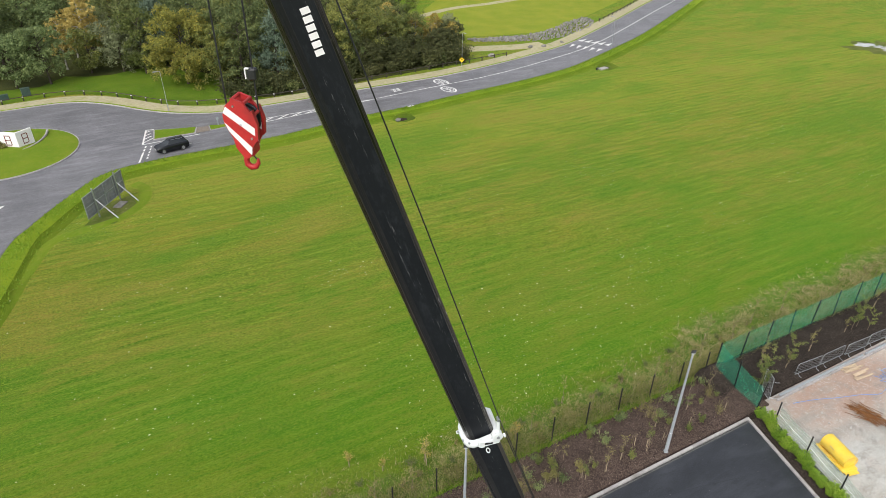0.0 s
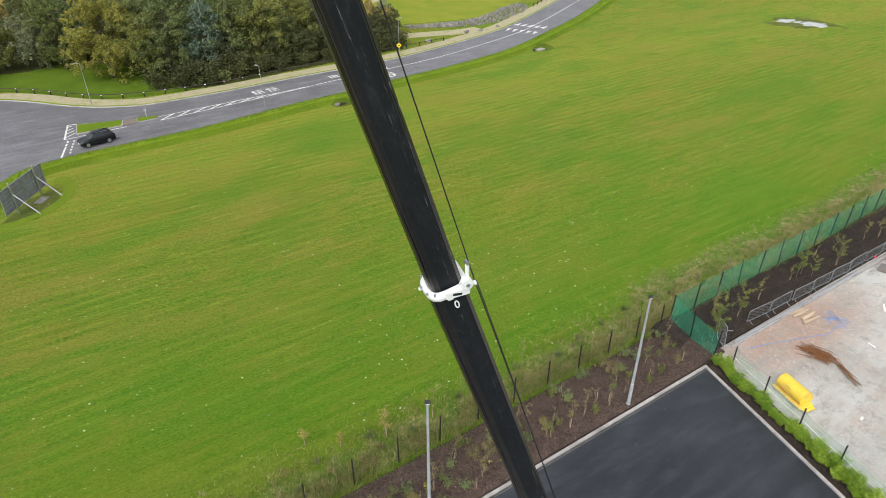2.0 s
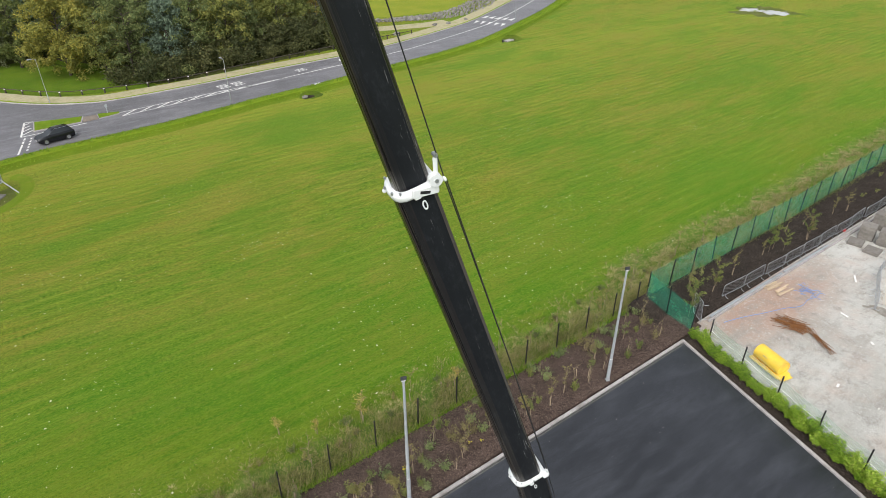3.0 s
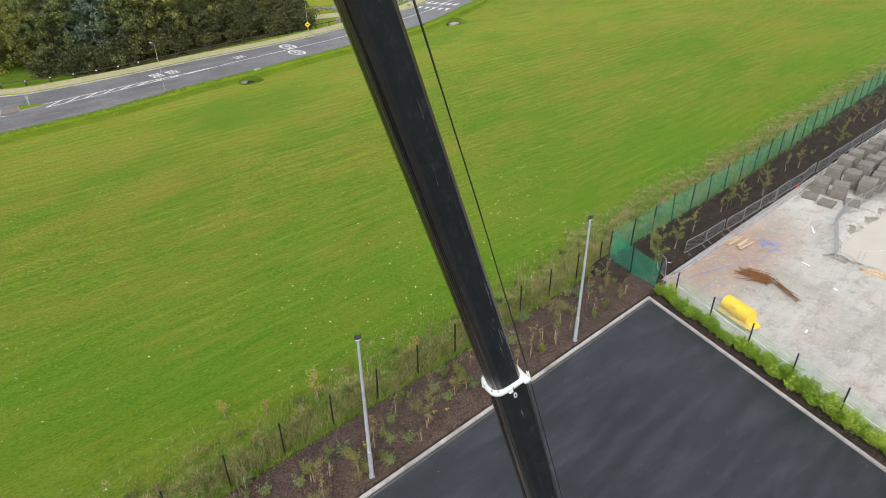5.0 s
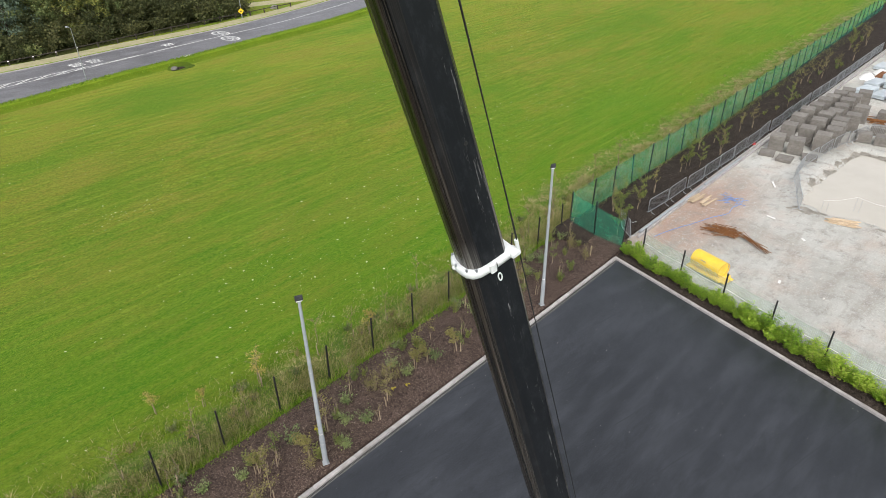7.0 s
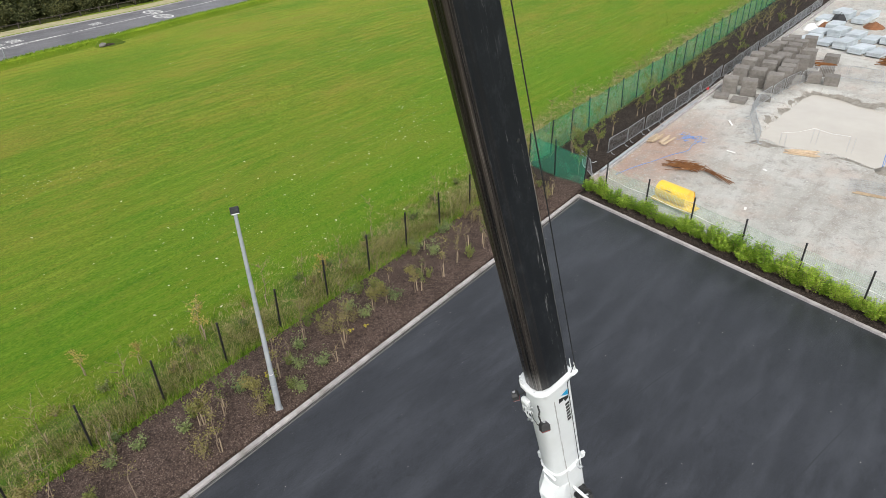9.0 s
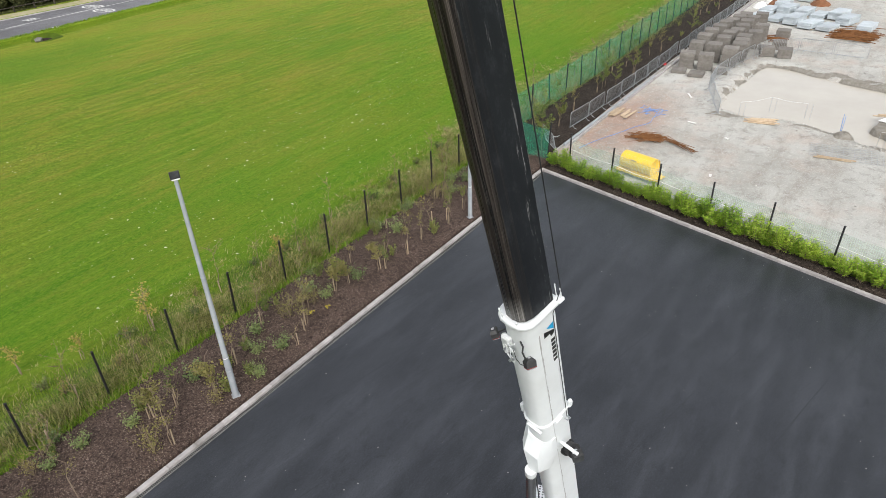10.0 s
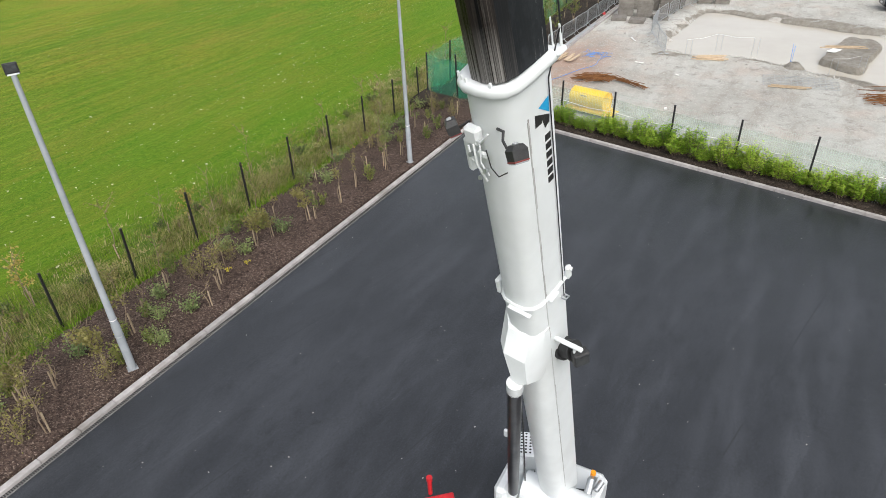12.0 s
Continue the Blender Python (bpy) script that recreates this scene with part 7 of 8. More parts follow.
def barrier():
    """A crowd barrier: bent tube frame, upright bars and two feet."""
    b = empty("crowd_barrier")
    w, h, r = 2.2, 1.05, 0.02
    loop = [(0.0, 0, 0.2), (0.0, 0, h - 0.12), (0.04, 0, h - 0.03), (0.13, 0, h), (w - 0.13, 0, h), (w - 0.04, 0, h - 0.03), (w, 0, h - 0.12), (w, 0, 0.2), (w, 0, 0.19), (0, 0, 0.19)]
    part("tube_frame", Geo().tube(loop, r, 6), GALV, b, "", 50)
    bar = Geo().tube([(0, 0, 0.19), (0, 0, h)], 0.008, 4, False).mesh("bar", GALV)
    for i in range(1, 18):
        o = new("bar", bar)
        o.parent = b
        o.matrix_basis = pose(w * i / 18, 0, 0)
    ft = Geo().tube([(0, -0.3, 0.02), (0, -0.12, 0.06), (0, 0, 0.2), (0, 0.12, 0.06), (0, 0.3, 0.02)], 0.018, 5).mesh("barrier_foot", GALV)
    for x in (0.3, w - 0.3):
        o = new("barrier_foot", ft)
        o.parent = b
        o.matrix_basis = pose(x, 0, 0)
    return tagged(b, "galvanised crowd barrier standing on the site", "barrier", "crowd barriers")


def chain(pts, gap=2.32):
    """Poses of barriers set end to end along a line."""
    out = []
    p = [Vector((x, y, 0)) for x, y in pts]
    i, pos = 0, p[0].copy()
    while i < len(p) - 1:
        d = p[i + 1] - pos
        if d.length < gap * 0.75:
            i += 1
            continue
        d.normalize()
        out.append(pose(pos.x, pos.y, site_height(pos.x, pos.y) + 0.02, 0, 0, math.degrees(math.atan2(d.y, d.x)) + r5.uniform(-3, 3)))
        pos = pos + d * gap
    return out


run1 = chain([(5.70, 1.02), (11.37, 0.65), (20.86, 0.49), (38.03, 0.36), (56.70, 0.27)])
run2 = chain([(12.01, -5.58), (12.77, -4.49), (16.53, -3.80), (19.76, -3.61), (24.24, -4.39), (28.03, -5.37), (29.19, -7.50), (28.81, -11.89)])
lying = [pose(2.35, 0.15, 0.05, -42, 0, 30)]
place_copies(barrier(), run1 + run2 + lying)

# edging between site and bed
setting(part("site_edging", Geo().box(60, 0.13, 0.2, pose(32.9, -0.1, 0.05, 0, 0, -0.4), 0.02).box(60, 0.05, 0.12, pose(32.9, 0.2, 0.03, 0, 0, -0.4), 0.01), KERB), "long pale edging kerb between site and soil bed", "kerb")
tagged(part("drain_pipe", Geo().tube([(3.3, 0.26, 0.15), (11.5, 0.18, 0.13)], 0.075, 12), GREYPAINT, smooth=40), "grey plastic pipe lying along the kerb", "pipe")
tagged(part("drain_pipe", Geo().tube([(11.8, 0.18, 0.13), (17.7, 0.11, 0.13)], 0.075, 12), GREYPAINT, smooth=40), "grey plastic pipe lying along the kerb", "pipe")


def block_pack(layers):
    """A strapped cube of concrete blocks, layer on layer."""
    pk = empty("block_pack")
    for k in range(layers):
        part("block_layer", Geo().box(1.04, 1.0, 0.213, pose(r5.uniform(-0.02, 0.02), r5.uniform(-0.02, 0.02), 0.11 + 0.216 * k, 0, 0, r5.uniform(-1.2, 1.2)), 0.012), BLOCK, pk)
    return tagged(pk, "stack of grey concrete blocks on the site" if layers > 1 else "single layer of grey concrete blocks", "concrete blocks", "block packs")


packs = {
    1: [(19.87, -0.88), (19.56, -2.19), (20.89, -3.42)],
    3: [(27.18, -5.27), (27.19, -6.52), (29.26, -5.76), (33.24, -5.34)],
    5: [(21.39, -0.94), (21.45, -2.24), (35.05, -1.38), (33.55, -1.18), (36.36, -1.67)],
    6: [(23.12, -3.47), (23.71, -0.93), (23.81, -2.16), (24.71, -3.70), (26.25, -0.80), (26.14, -2.25), (27.26, -3.46), (25.94, -3.61), (28.20, -0.79), (27.91, -2.24), (29.05, -2.53), (28.96, -3.90), (29.80, -0.99), (30.74, -2.54), (31.41, -3.91), (31.58, -1.07), (32.62, -2.49), (34.13, -2.64), (35.81, -3.03)],
}
for layers, spots_ in packs.items():
    place_copies(block_pack(layers), [at(x, y, 0.02, 8 + r5.uniform(-7, 7)) for x, y in spots_])


def board_pack(layers):
    pk = empty("board_pack")
    part("bearer", Geo().box(0.1, 1.1, 0.08, pose(-0.7, 0, 0.04), 0.01).box(0.1, 1.1, 0.08, pose(0.7, 0, 0.04), 0.01), TIMBER, pk)
    for k in range(layers):
        part("board_layer", Geo().box(2.3 + r5.uniform(-0.05, 0.05), 1.15, 0.15, pose(0, 0, 0.16 + 0.16 * k), 0.02), WRAP, pk)
    return tagged(pk, "pale wrapped pack of boards on timber bearers", "board pack", "board packs")


wp = [(39.54, -2.36), (39.52, -3.77), (38.97, -5.23), (37.97, -6.67), (37.79, -8.04), (40.60, -9.19), (38.75, -10.85), (43.05, -2.41), (43.25, -3.97), (43.07, -5.43), (42.43, -6.85), (42.63, -8.31), (46.22, -3.10), (49.63, -1.55), (51.21, -3.10), (50.17, -4.71), (53.97, -2.33), (52.46, -5.00)]
for k, layers in enumerate((3, 2, 4)):
    place_copies(board_pack(layers), [at(x, y, 0.02, -12 + r5.uniform(-7, 7)) for x, y in wp[k::3]])


def sheet_heap(x, y, sx, sy, h, mat, label, category):
    g, n = Geo(), 16
    vs = [(x + sx * u * math.cos(6.2832 * i / n), y + sy * u * math.sin(6.2832 * i / n), h * (1 - u * u) + 0.25 * h * noise.noise((i * 1.3, u * 4, x))) for u in (0.02, 0.4, 0.7, 1.0) for i in range(n)]
    fs = [(k * n + i, (k + 1) * n + i, (k + 1) * n + (i + 1) % n, k * n + (i + 1) % n) for k in range(3) for i in range(n)] + [tuple(range(n))]
    tagged(part(category.replace(" ", "_"), g.add(vs, fs), mat, smooth=80), label, category)


sheet_heap(45.00, -1.21, 1.1, 0.7, 0.5, WHITEBAG, "crumpled white sheet heap on the site", "white sheet")
sheet_heap(47.69, -1.74, 0.9, 0.6, 0.4, WHITEBAG, "crumpled white sheet heap on the site", "white sheet")
sheet_heap(46.58, -2.13, 1.3, 0.5, 0.45, REDSOIL, "small rust-brown spoil heap on the site", "spoil heap")
sheet_heap(50.29, -2.71, 1.4, 0.8, 0.7, BLACKPLASTIC, "dark covered heap on the site", "covered heap")
sheet_heap(21.15, 0.52, 0.16, 0.13, 0.2, RED, "small red marker bag by the blocks", "red bag")


def loose_bars(name, x, y, ang, n, length, spread, r, mat, label, category, fan=5):
    th = empty(name, pose(x, y, 0.03, 0, 0, ang))
    for i in range(n):
        p = Vector((r5.uniform(-0.35, 0.35), r5.gauss(0, spread), 0.02 + r5.uniform(0, 0.16)))
        a = radians(r5.gauss(0, fan))
        d = Vector((math.cos(a), math.sin(a), 0)) * length * r5.uniform(0.6, 1.0) / 2
        if r > 0:
            g = Geo().tube([p - d, p + Vector((0, 0, 0.03)), p + d], r, 5)
        else:
            g = Geo().box(d.length * 2, 0.11, 0.045, Matrix.Translation(p) @ Matrix.Rotation(a, 4, "Z"), 0.004)
        part("bar" if r > 0 else "plank", g, mat, th)
    return tagged(th, label, category)


loose_bars("rebar_pile", 6.62, -3.18, -78, 52, 1.9, 0.26, 0.016, RUST, "loose pile of rusty reinforcement bars on the ground", "rebar", 15)
loose_bars("rebar_pile", 6.42, -4.92, -118, 14, 2.3, 0.09, 0.015, RUST, "trailing rusty reinforcement bars on the ground", "rebar", 9)
loose_bars("plank_pile", 9.62, -0.42, -4, 10, 1.7, 0.34, 0, TIMBER, "short pale timber offcuts on red soil", "timber")
loose_bars("plank_pile", 12.35, -7.94, -75, 9, 1.7, 0.2, 0, TIMBER, "stack of pale timber planks beside the pit", "timber")
loose_bars("plank_pile", 8.60, -12.31, -85, 2, 2.6, 0.06, 0, TIMBER, "long pale timber plank on wire mats", "timber", 1)
loose_bars("plank_pile", 16.36, -14.49, -75, 3, 2.4, 0.12, 0, TIMBER, "timber planks lying on a mud slab", "timber", 5).location.z = 0.2
loose_bars("rebar_pile", 8.20, -16.21, -70, 40, 2.0, 0.5, 0.014, RUST, "flat heap of rusty reinforcement mats", "rebar", 20)
mat_ = empty("wire_mat", pose(9.59, -12.60, 0.06, 0, 0, 5))
for i in range(14):
    part("bar", Geo().tube([(-0.9, -1.6 + i * 0.25, 0), (0.9, -1.6 + i * 0.25, 0)], 0.008, 4), GALV, mat_)
for i in range(8):
    part("bar", Geo().tube([(-0.9 + i * 0.25, -1.7, 0.012), (-0.9 + i * 0.25, 1.7, 0.012)], 0.008, 4), GALV, mat_)
tagged(mat_, "flat steel wire reinforcement mat on the ground", "wire mat")
hose_pts = [(3.58, -0.52), (4.94, -0.93), (6.54, -1.54), (7.94, -2.00), (9.09, -2.50), (10.05, -2.41), (10.82, -2.61), (11.68, -2.37), (11.10, -2.02)]
tagged(part("water_pipe", Geo().tube([(p.x, p.y, site_height(p.x, p.y) + 0.04) for p in resample(hose_pts, 0.3)], 0.016, 6), BLUEPIPE, smooth=60), "blue plastic water pipe trailing over the ground", "pipe")
offcuts = empty("pipe_offcuts", at(11.00, -2.12, 0.06))
for i in range(14):
    p = Vector((r5.gauss(0, 0.6), r5.gauss(0, 0.35), 0))
    part("pipe_piece", Geo().tube([p, p + Vector((r5.gauss(0, 0.2), r5.gauss(0, 0.2), 0.06)), p + Vector((r5.gauss(0, 0.3), r5.gauss(0, 0.3), 0))], 0.014, 5), BLUEPIPE, offcuts, "", 60)
tagged(offcuts, "tangle of blue pipe offcuts on the ground", "pipe offcuts")
sheet_heap(12.05, -12.14, 0.62, 0.55, 0.34, MUD, "small mound of wet mud at the pit edge", "mud mound")
st = empty("marker_stakes", at(12.48, -11.99, -0.1))
for k in range(4):
    part("stake", Geo().tube([(0.07 * k, 0.05 * (k % 2), 0), (0.09 * k - 0.04, 0.1 * (k % 2), 0.95 + 0.08 * k)], 0.012, 5), BLUEPIPE, st)
tagged(st, "thin blue marker stakes pushed into the pit edge", "stakes")
rope = empty("rope_barrier", at(0, 0, 0))
line_ = [(12.91, -6.56), (14.71, -7.94), (14.49, -9.90), (11.53, -13.77), (12.58, -15.05)]
for x, y in line_:
    for o in (0.0, 0.28):
        part("post", Geo().tube([(x, y - o, -0.4), (x + 0.03, y - o, 0.78)], 0.008, 6), GALV, rope)
for (ax, ay), (bx, by) in ((line_[0], line_[1]), (line_[1], line_[2]), (line_[3], line_[4])):
    part("rope", Geo().tube([(ax, ay, 0.8), ((ax + bx) / 2, (ay + by) / 2, 0.72), (bx, by, 0.8)], 0.007, 5), WHITEBAG, rope)
tagged(rope, "thin posts and rope along the flooded pit", "rope barrier")
tagged(part("white_board", Geo().box(1.0, 0.45, 0.03, pose(15.39, -13.90, 0.24, 0, 3, -20), 0.004), WHITEBAG), "white board lying on the mud slab", "board")

for x, y, a, ln in ((15.0, -3.1, 30, 0.9), (10.3, -4.6, 80, 0.5), (3.6, -7.4, 10, 0.3), (8.8, -6.9, 50, 0.25)):
    tagged(part("offcut", Geo().box(ln, 0.12, 0.03, pose(x, y, site_height(x, y) + 0.035, 0, 0, a), 0.004), WHITEBAG), "small white board offcut lying on the ground", "offcut", "white offcuts")


def tank():
    """A yellow bunded fuel tank: lying drum with flat end, tray and label bar."""
    t = empty("fuel_tank", Matrix.Translation((1.9, -4.35, 0.12)) @ Matrix.Scale(0.88, 4) @ pose(0, 0, 0, 0, 0, math.degrees(math.atan2(EAST.y, EAST.x))))
    outline = [(0.5 * math.cos(a), 0.62 + 0.5 * math.sin(a)) for a in [6.2832 * i / 28 for i in range(28)]]
    outline = [(x, max(y, 0.2)) for x, y in outline]
    rings_ = [[(z, x * s, 0.62 + (y - 0.62) * s) for x, y in outline] for z, s in ((-0.95, 0.93), (-0.92, 1.0), (0.92, 1.0), (0.95, 0.93))]
    part("drum", Geo().loft(rings_), YELLOW, t, "yellow painted drum", 40)
    part("end_rim", Geo().loft([[(z, x, y) for x, y in outline] for z in (0.95, 1.02)], None, False), YELLOW, t, "", 40)
    part("tray", Geo().box(2.3, 1.1, 0.14, pose(0.05, 0, 0.12), 0.02).box(0.35, 0.9, 0.05, pose(1.3, 0, 0.1), 0.01), YELLOW, t, "yellow tray")
    part("label_bar", Geo().box(0.34, 0.006, 0.1, pose(-0.1, -0.46, 0.86, 30, 0, 0)), GREYPAINT, t, "grey label bar")
    part("skid", Geo().box(2.2, 0.12, 0.1, pose(0, 0.35, 0.02)).box(2.2, 0.12, 0.1, pose(0, -0.35, 0.02)), BLACK, t)
    return tagged(t, "yellow horizontal fuel tank behind the hedge", "fuel tank")


tank()

# ---- cars ----
def car(label):
    """A dark estate car: lofted shell, glasshouse, wheels and lamps. It faces +x."""
    c = empty("car")
    def ring_at(x, zs, ws):
        half = [(x, w / 2, z) for z, w in zip(zs, ws)]
        return half + [(x, -y, z) for x, y, z in half[::-1]]
    body = [(-2.33, (0.35, 0.6, 0.85, 0.95), (1.5, 1.66, 1.6, 1.4)), (-2.2, (0.25, 0.6, 0.95, 1.05), (1.6, 1.8, 1.76, 1.6)), (-1.0, (0.2, 0.6, 0.93, 1.03), (1.64, 1.84, 1.8, 1.66)), (0.6, (0.2, 0.6, 0.9, 1.0), (1.64, 1.84, 1.8, 1.66)), (1.1, (0.2, 0.58, 0.86, 0.97), (1.64, 1.84, 1.78, 1.62)), (2.0, (0.25, 0.52, 0.74, 0.84), (1.6, 1.76, 1.68, 1.5)), (2.33, (0.35, 0.5, 0.62, 0.68), (1.4, 1.56, 1.5, 1.34))]
    part("body", Geo().loft([ring_at(*b) for b in body]), CARBLACK, c, "glossy black bodywork", 35)
    glass = [(-2.1, (0.98, 1.02, 1.04), (1.58, 1.5, 1.4)), (-1.75, (0.98, 1.3, 1.42), (1.66, 1.44, 1.2)), (-0.9, (0.98, 1.32, 1.46), (1.68, 1.46, 1.24)), (0.2, (0.96, 1.3, 1.44), (1.68, 1.46, 1.22)), (1.05, (0.94, 0.97, 0.99), (1.6, 1.52, 1.44))]
    part("window", Geo().loft([ring_at(*b) for b in glass]), GLASSDARK, c, "dark tinted glass", 35)
    roof = [(-1.85, (1.4, 1.44), (1.2, 1.05)), (-0.9, (1.45, 1.5), (1.26, 1.12)), (0.15, (1.43, 1.48), (1.24, 1.08)), (0.4, (1.34, 1.37), (1.24, 1.08))]
    part("roof", Geo().loft([ring_at(*b) for b in roof]), CARBLACK, c, "", 35)
    for x in (-1.4, 1.42):
        for s in (-1, 1):
            w = part("wheel", Geo().tube([(x, s * 0.7, 0.33), (x, s * 0.91, 0.33)], 0.33, 22), TYRE, c, "", 40)
            part("rim", Geo().tube([(x, s * 0.8, 0.33), (x, s * 0.92, 0.33)], 0.22, 14), RIM, w, "silver wheel rim", 40)
    for s in (-1, 1):
        part("headlight", Geo().box(0.3, 0.3, 0.12, pose(2.12, s * 0.62, 0.66, 0, 12, s * -18), 0.03), LAMPGLASS, c, "clear headlight")
        part("tail_light", Geo().box(0.12, 0.26, 0.14, pose(-2.24, s * 0.66, 0.88), 0.02), RED, c, "red tail light")
        part("mirror", Geo().box(0.14, 0.2, 0.12, pose(0.75, s * 0.98, 1.0), 0.03), CARBLACK, c)
        part("roof_rail", Geo().tube([(-1.6, s * 0.56, 1.49), (0.1, s * 0.56, 1.5)], 0.015, 6), GALV, c)
    part("number_plate", Geo().box(0.01, 0.5, 0.11, pose(2.35, 0, 0.5)), WHITESTRIPE, c, "plain pale plate")
    return tagged(c, label, "car")


car("black compact car on the approach to the roundabout").matrix_basis = pose(-24.1, 60.3, RZ, 0, 0, 190) @ Matrix.Diagonal((0.78, 0.84, 0.92, 1))
car("dark parked car on the site").matrix_basis = pose(28.5, -18.75, 0.0, 0, 0, 100)

# ---- roadside furniture ----
def knee_rail(pts, label):
    fence = empty("knee_rail_fence")
    pm = Geo().box(0.15, 0.15, 0.75, pose(0, 0, 0.28), 0.02).mesh("post", RAILWOOD)
    bm_ = Geo().box(0.17, 0.17, 0.1, pose(0, 0, 0.5)).mesh("band", WHITESTRIPE)
    line_ = resample(pts, 2.6)
    for i, p in enumerate(line_):
        o = new("post", pm)
        o.parent = fence
        o.matrix_basis = pose(p.x, p.y, FIELD + 0.08, r5.uniform(-2, 2), r5.uniform(-2, 2), r5.uniform(0, 90))
        if p.x < 0:
            b_ = new("band", bm_)
            b_.parent = o
        if i + 1 < len(line_):
            q = line_[i + 1]
            part("rail", Geo().tube([(p.x, p.y, FIELD + 0.6), (q.x, q.y, FIELD + 0.6)], 0.06, 6), RAILWOOD, fence)
    return tagged(fence, label, "fence")


knee_rail(RAIL, "low dark timber knee rail along the footpath")
knee_rail(RAIL_EAST, "low dark timber knee rail beside the road")


def street_lamp(h):
    s = empty("street_lamp")
    part("column", Geo().tube([(0, 0, 0), (0, 0, 1.0), (0, 0, 1.05), (0, 0, h)], [0.055, 0.05, 0.04, 0.028], 10), GALV, s, "", 40)
    part("arm", Geo().tube([(0, 0, h - 0.02), (0.25, 0, h + 0.06), (0.5, 0, h + 0.08)], 0.025, 6), GALV, s)
    hd = part("lantern", Geo().box(0.46, 0.16, 0.08, pose(0.65, 0, h + 0.08), 0.02), GREYPAINT, s, "grey lantern")
    part("diffuser", Geo().box(0.4, 0.15, 0.02, pose(0.7, 0, h + 0.03)), LAMPGLASS, hd)
    return tagged(s, "slim galvanised street lamp beside the road", "street lamp", "street lamps")


place_copies(street_lamp(5.3), [at(-22.6, 74.2, FIELD + 0.1, 190), at(-4.9, 60.5, FIELD + 0.1, 100), at(22.9, 75.1, FIELD + 0.1, 280), at(52.8, 73.2, FIELD + 0.1, 120)])
sg = empty("warning_sign", at(22.8, 75.0, FIELD + 0.1, -15))
part("post", Geo().tube([(0, 0, 0), (0, 0, 1.3)], 0.03, 8), GALV, sg)
dm = part("sign_face", Geo().box(0.62, 0.02, 0.62, pose(0, -0.06, 1.1, 0, 45, 0), 0.004), SIGNYELLOW, sg, "yellow diamond plate")
part("symbol", Geo().box(0.3, 0.01, 0.12, pose(0, -0.075, 1.1), 0.0), LETTERBLACK, dm, "black bar symbol")
tagged(sg, "yellow diamond warning sign on a post", "road sign")
bol = empty("marker_post", at(-17.8, 65.8, RZ))
part("post", Geo().box(0.12, 0.06, 1.1, pose(0, 0, 0.55), 0.02), GREYPAINT, bol)
part("plate", Geo().box(0.3, 0.02, 0.3, pose(0, -0.05, 1.0), 0.005), GREYPAINT, bol)
tagged(bol, "grey marker post on the traffic island", "post")
for x, y, high in ((-39.5, 90.2, 1.15), (-42.2, 89.5, 0.75)):
    cab = empty("utility_cabinet", at(x, y, FIELD, 12))
    body = part("body", Geo().box(1.1, 0.5, high, pose(0, 0, high / 2), 0.02), CABINET, cab)
    part("roof", Geo().box(1.16, 0.56, 0.06, pose(0, 0, high + 0.03), 0.015), CABINET, cab)
    for dx in (-0.27, 0.27):
        part("door", Geo().box(0.5, 0.02, high - 0.16, pose(dx, -0.255, high / 2), 0.005), CABINET, body)
    tagged(cab, "dark green steel utility cabinet on the grass", "cabinet", "utility cabinets")

# monument sign on the roundabout: two white panels with dark letter-like bars
ms_ = empty("monument_sign", at(-39.75, 68.4, RZ + 0.35, 0))
for k, (x, a) in enumerate(((-0.75, -32), (0.85, 38))):
    p_ = part("panel", Geo().box(2.0, 0.18, 1.9, pose(x, 0, 0.95, 0, 0, a), 0.03), WHITESTRIPE, ms_, "white upright panel")
    m_ = pose(x, 0, 0.95, 0, 0, a)
    for bx, bz, bw, bh in ((-0.3, 0, 0.09, 1.2), (0, 0.55, 0.6, 0.09), (0, 0.0, 0.6, 0.09), (0, -0.55, 0.6, 0.09), (0.32, 0.27, 0.09, 0.5), (0.32, -0.27, 0.09, 0.5)):
        part("dark_bar", Geo().box(bw, 0.02, bh, m_ @ pose(bx, -0.1, bz)), DULLRED, p_, "dull red bar")
tagged(ms_, "white angled monument sign with dull red bars on grass", "sign")
for k in range(5):
    sh = shrub(70 + k, 0.9, 0.8, 300, SPARSE, 0.2, "low tan grass clump on the roundabout", "roundabout planting")
    sh.matrix_basis = at(-43.4 + 0.55 * k, 69.4 - 0.2 * k, RZ + 0.35)

# rusty mats stacked flat
loose_bars("rebar_pile", 36.13, -10.28, -100, 90, 3.6, 0.9, 0.03, RUST, "flat stack of rusty reinforcement mats", "rebar", 14)
loose_bars("rebar_pile", 32.08, -4.98, -60, 20, 1.6, 0.3, 0.03, RUST, "loose rusty bars beside the blocks", "rebar", 25)

# large roadside board seen from behind
bd = empty("roadside_board", pose(-31.7, 48.0, FIELD, 0, 0, math.degrees(math.atan2(5.4, 3.7))))
BW, BH = 6.3, 2.2
for i in range(4):
    for j in range(2):
        part("panel", Geo().box(BW / 4 - 0.02, 0.03, BH / 2 - 0.02, pose((i - 1.5) * BW / 4, 0, 0.5 + BH / 4 + j * BH / 2), 0.004), BOARDBACK, bd)
for z in (0.52, 0.88, 1.24, 1.6, 1.97, 2.33, 2.68):
    part("rail", Geo().box(BW, 0.06, 0.05, pose(0, -0.05, z), 0.006), BOARDBACK if z not in (0.52, 1.6, 2.68) else GALV, bd)
for x in (-BW / 2, -BW / 4, 0, BW / 4, BW / 2):
    part("stile", Geo().box(0.06, 0.07, BH, pose(x, -0.06, 0.5 + BH / 2), 0.006), GALV, bd)
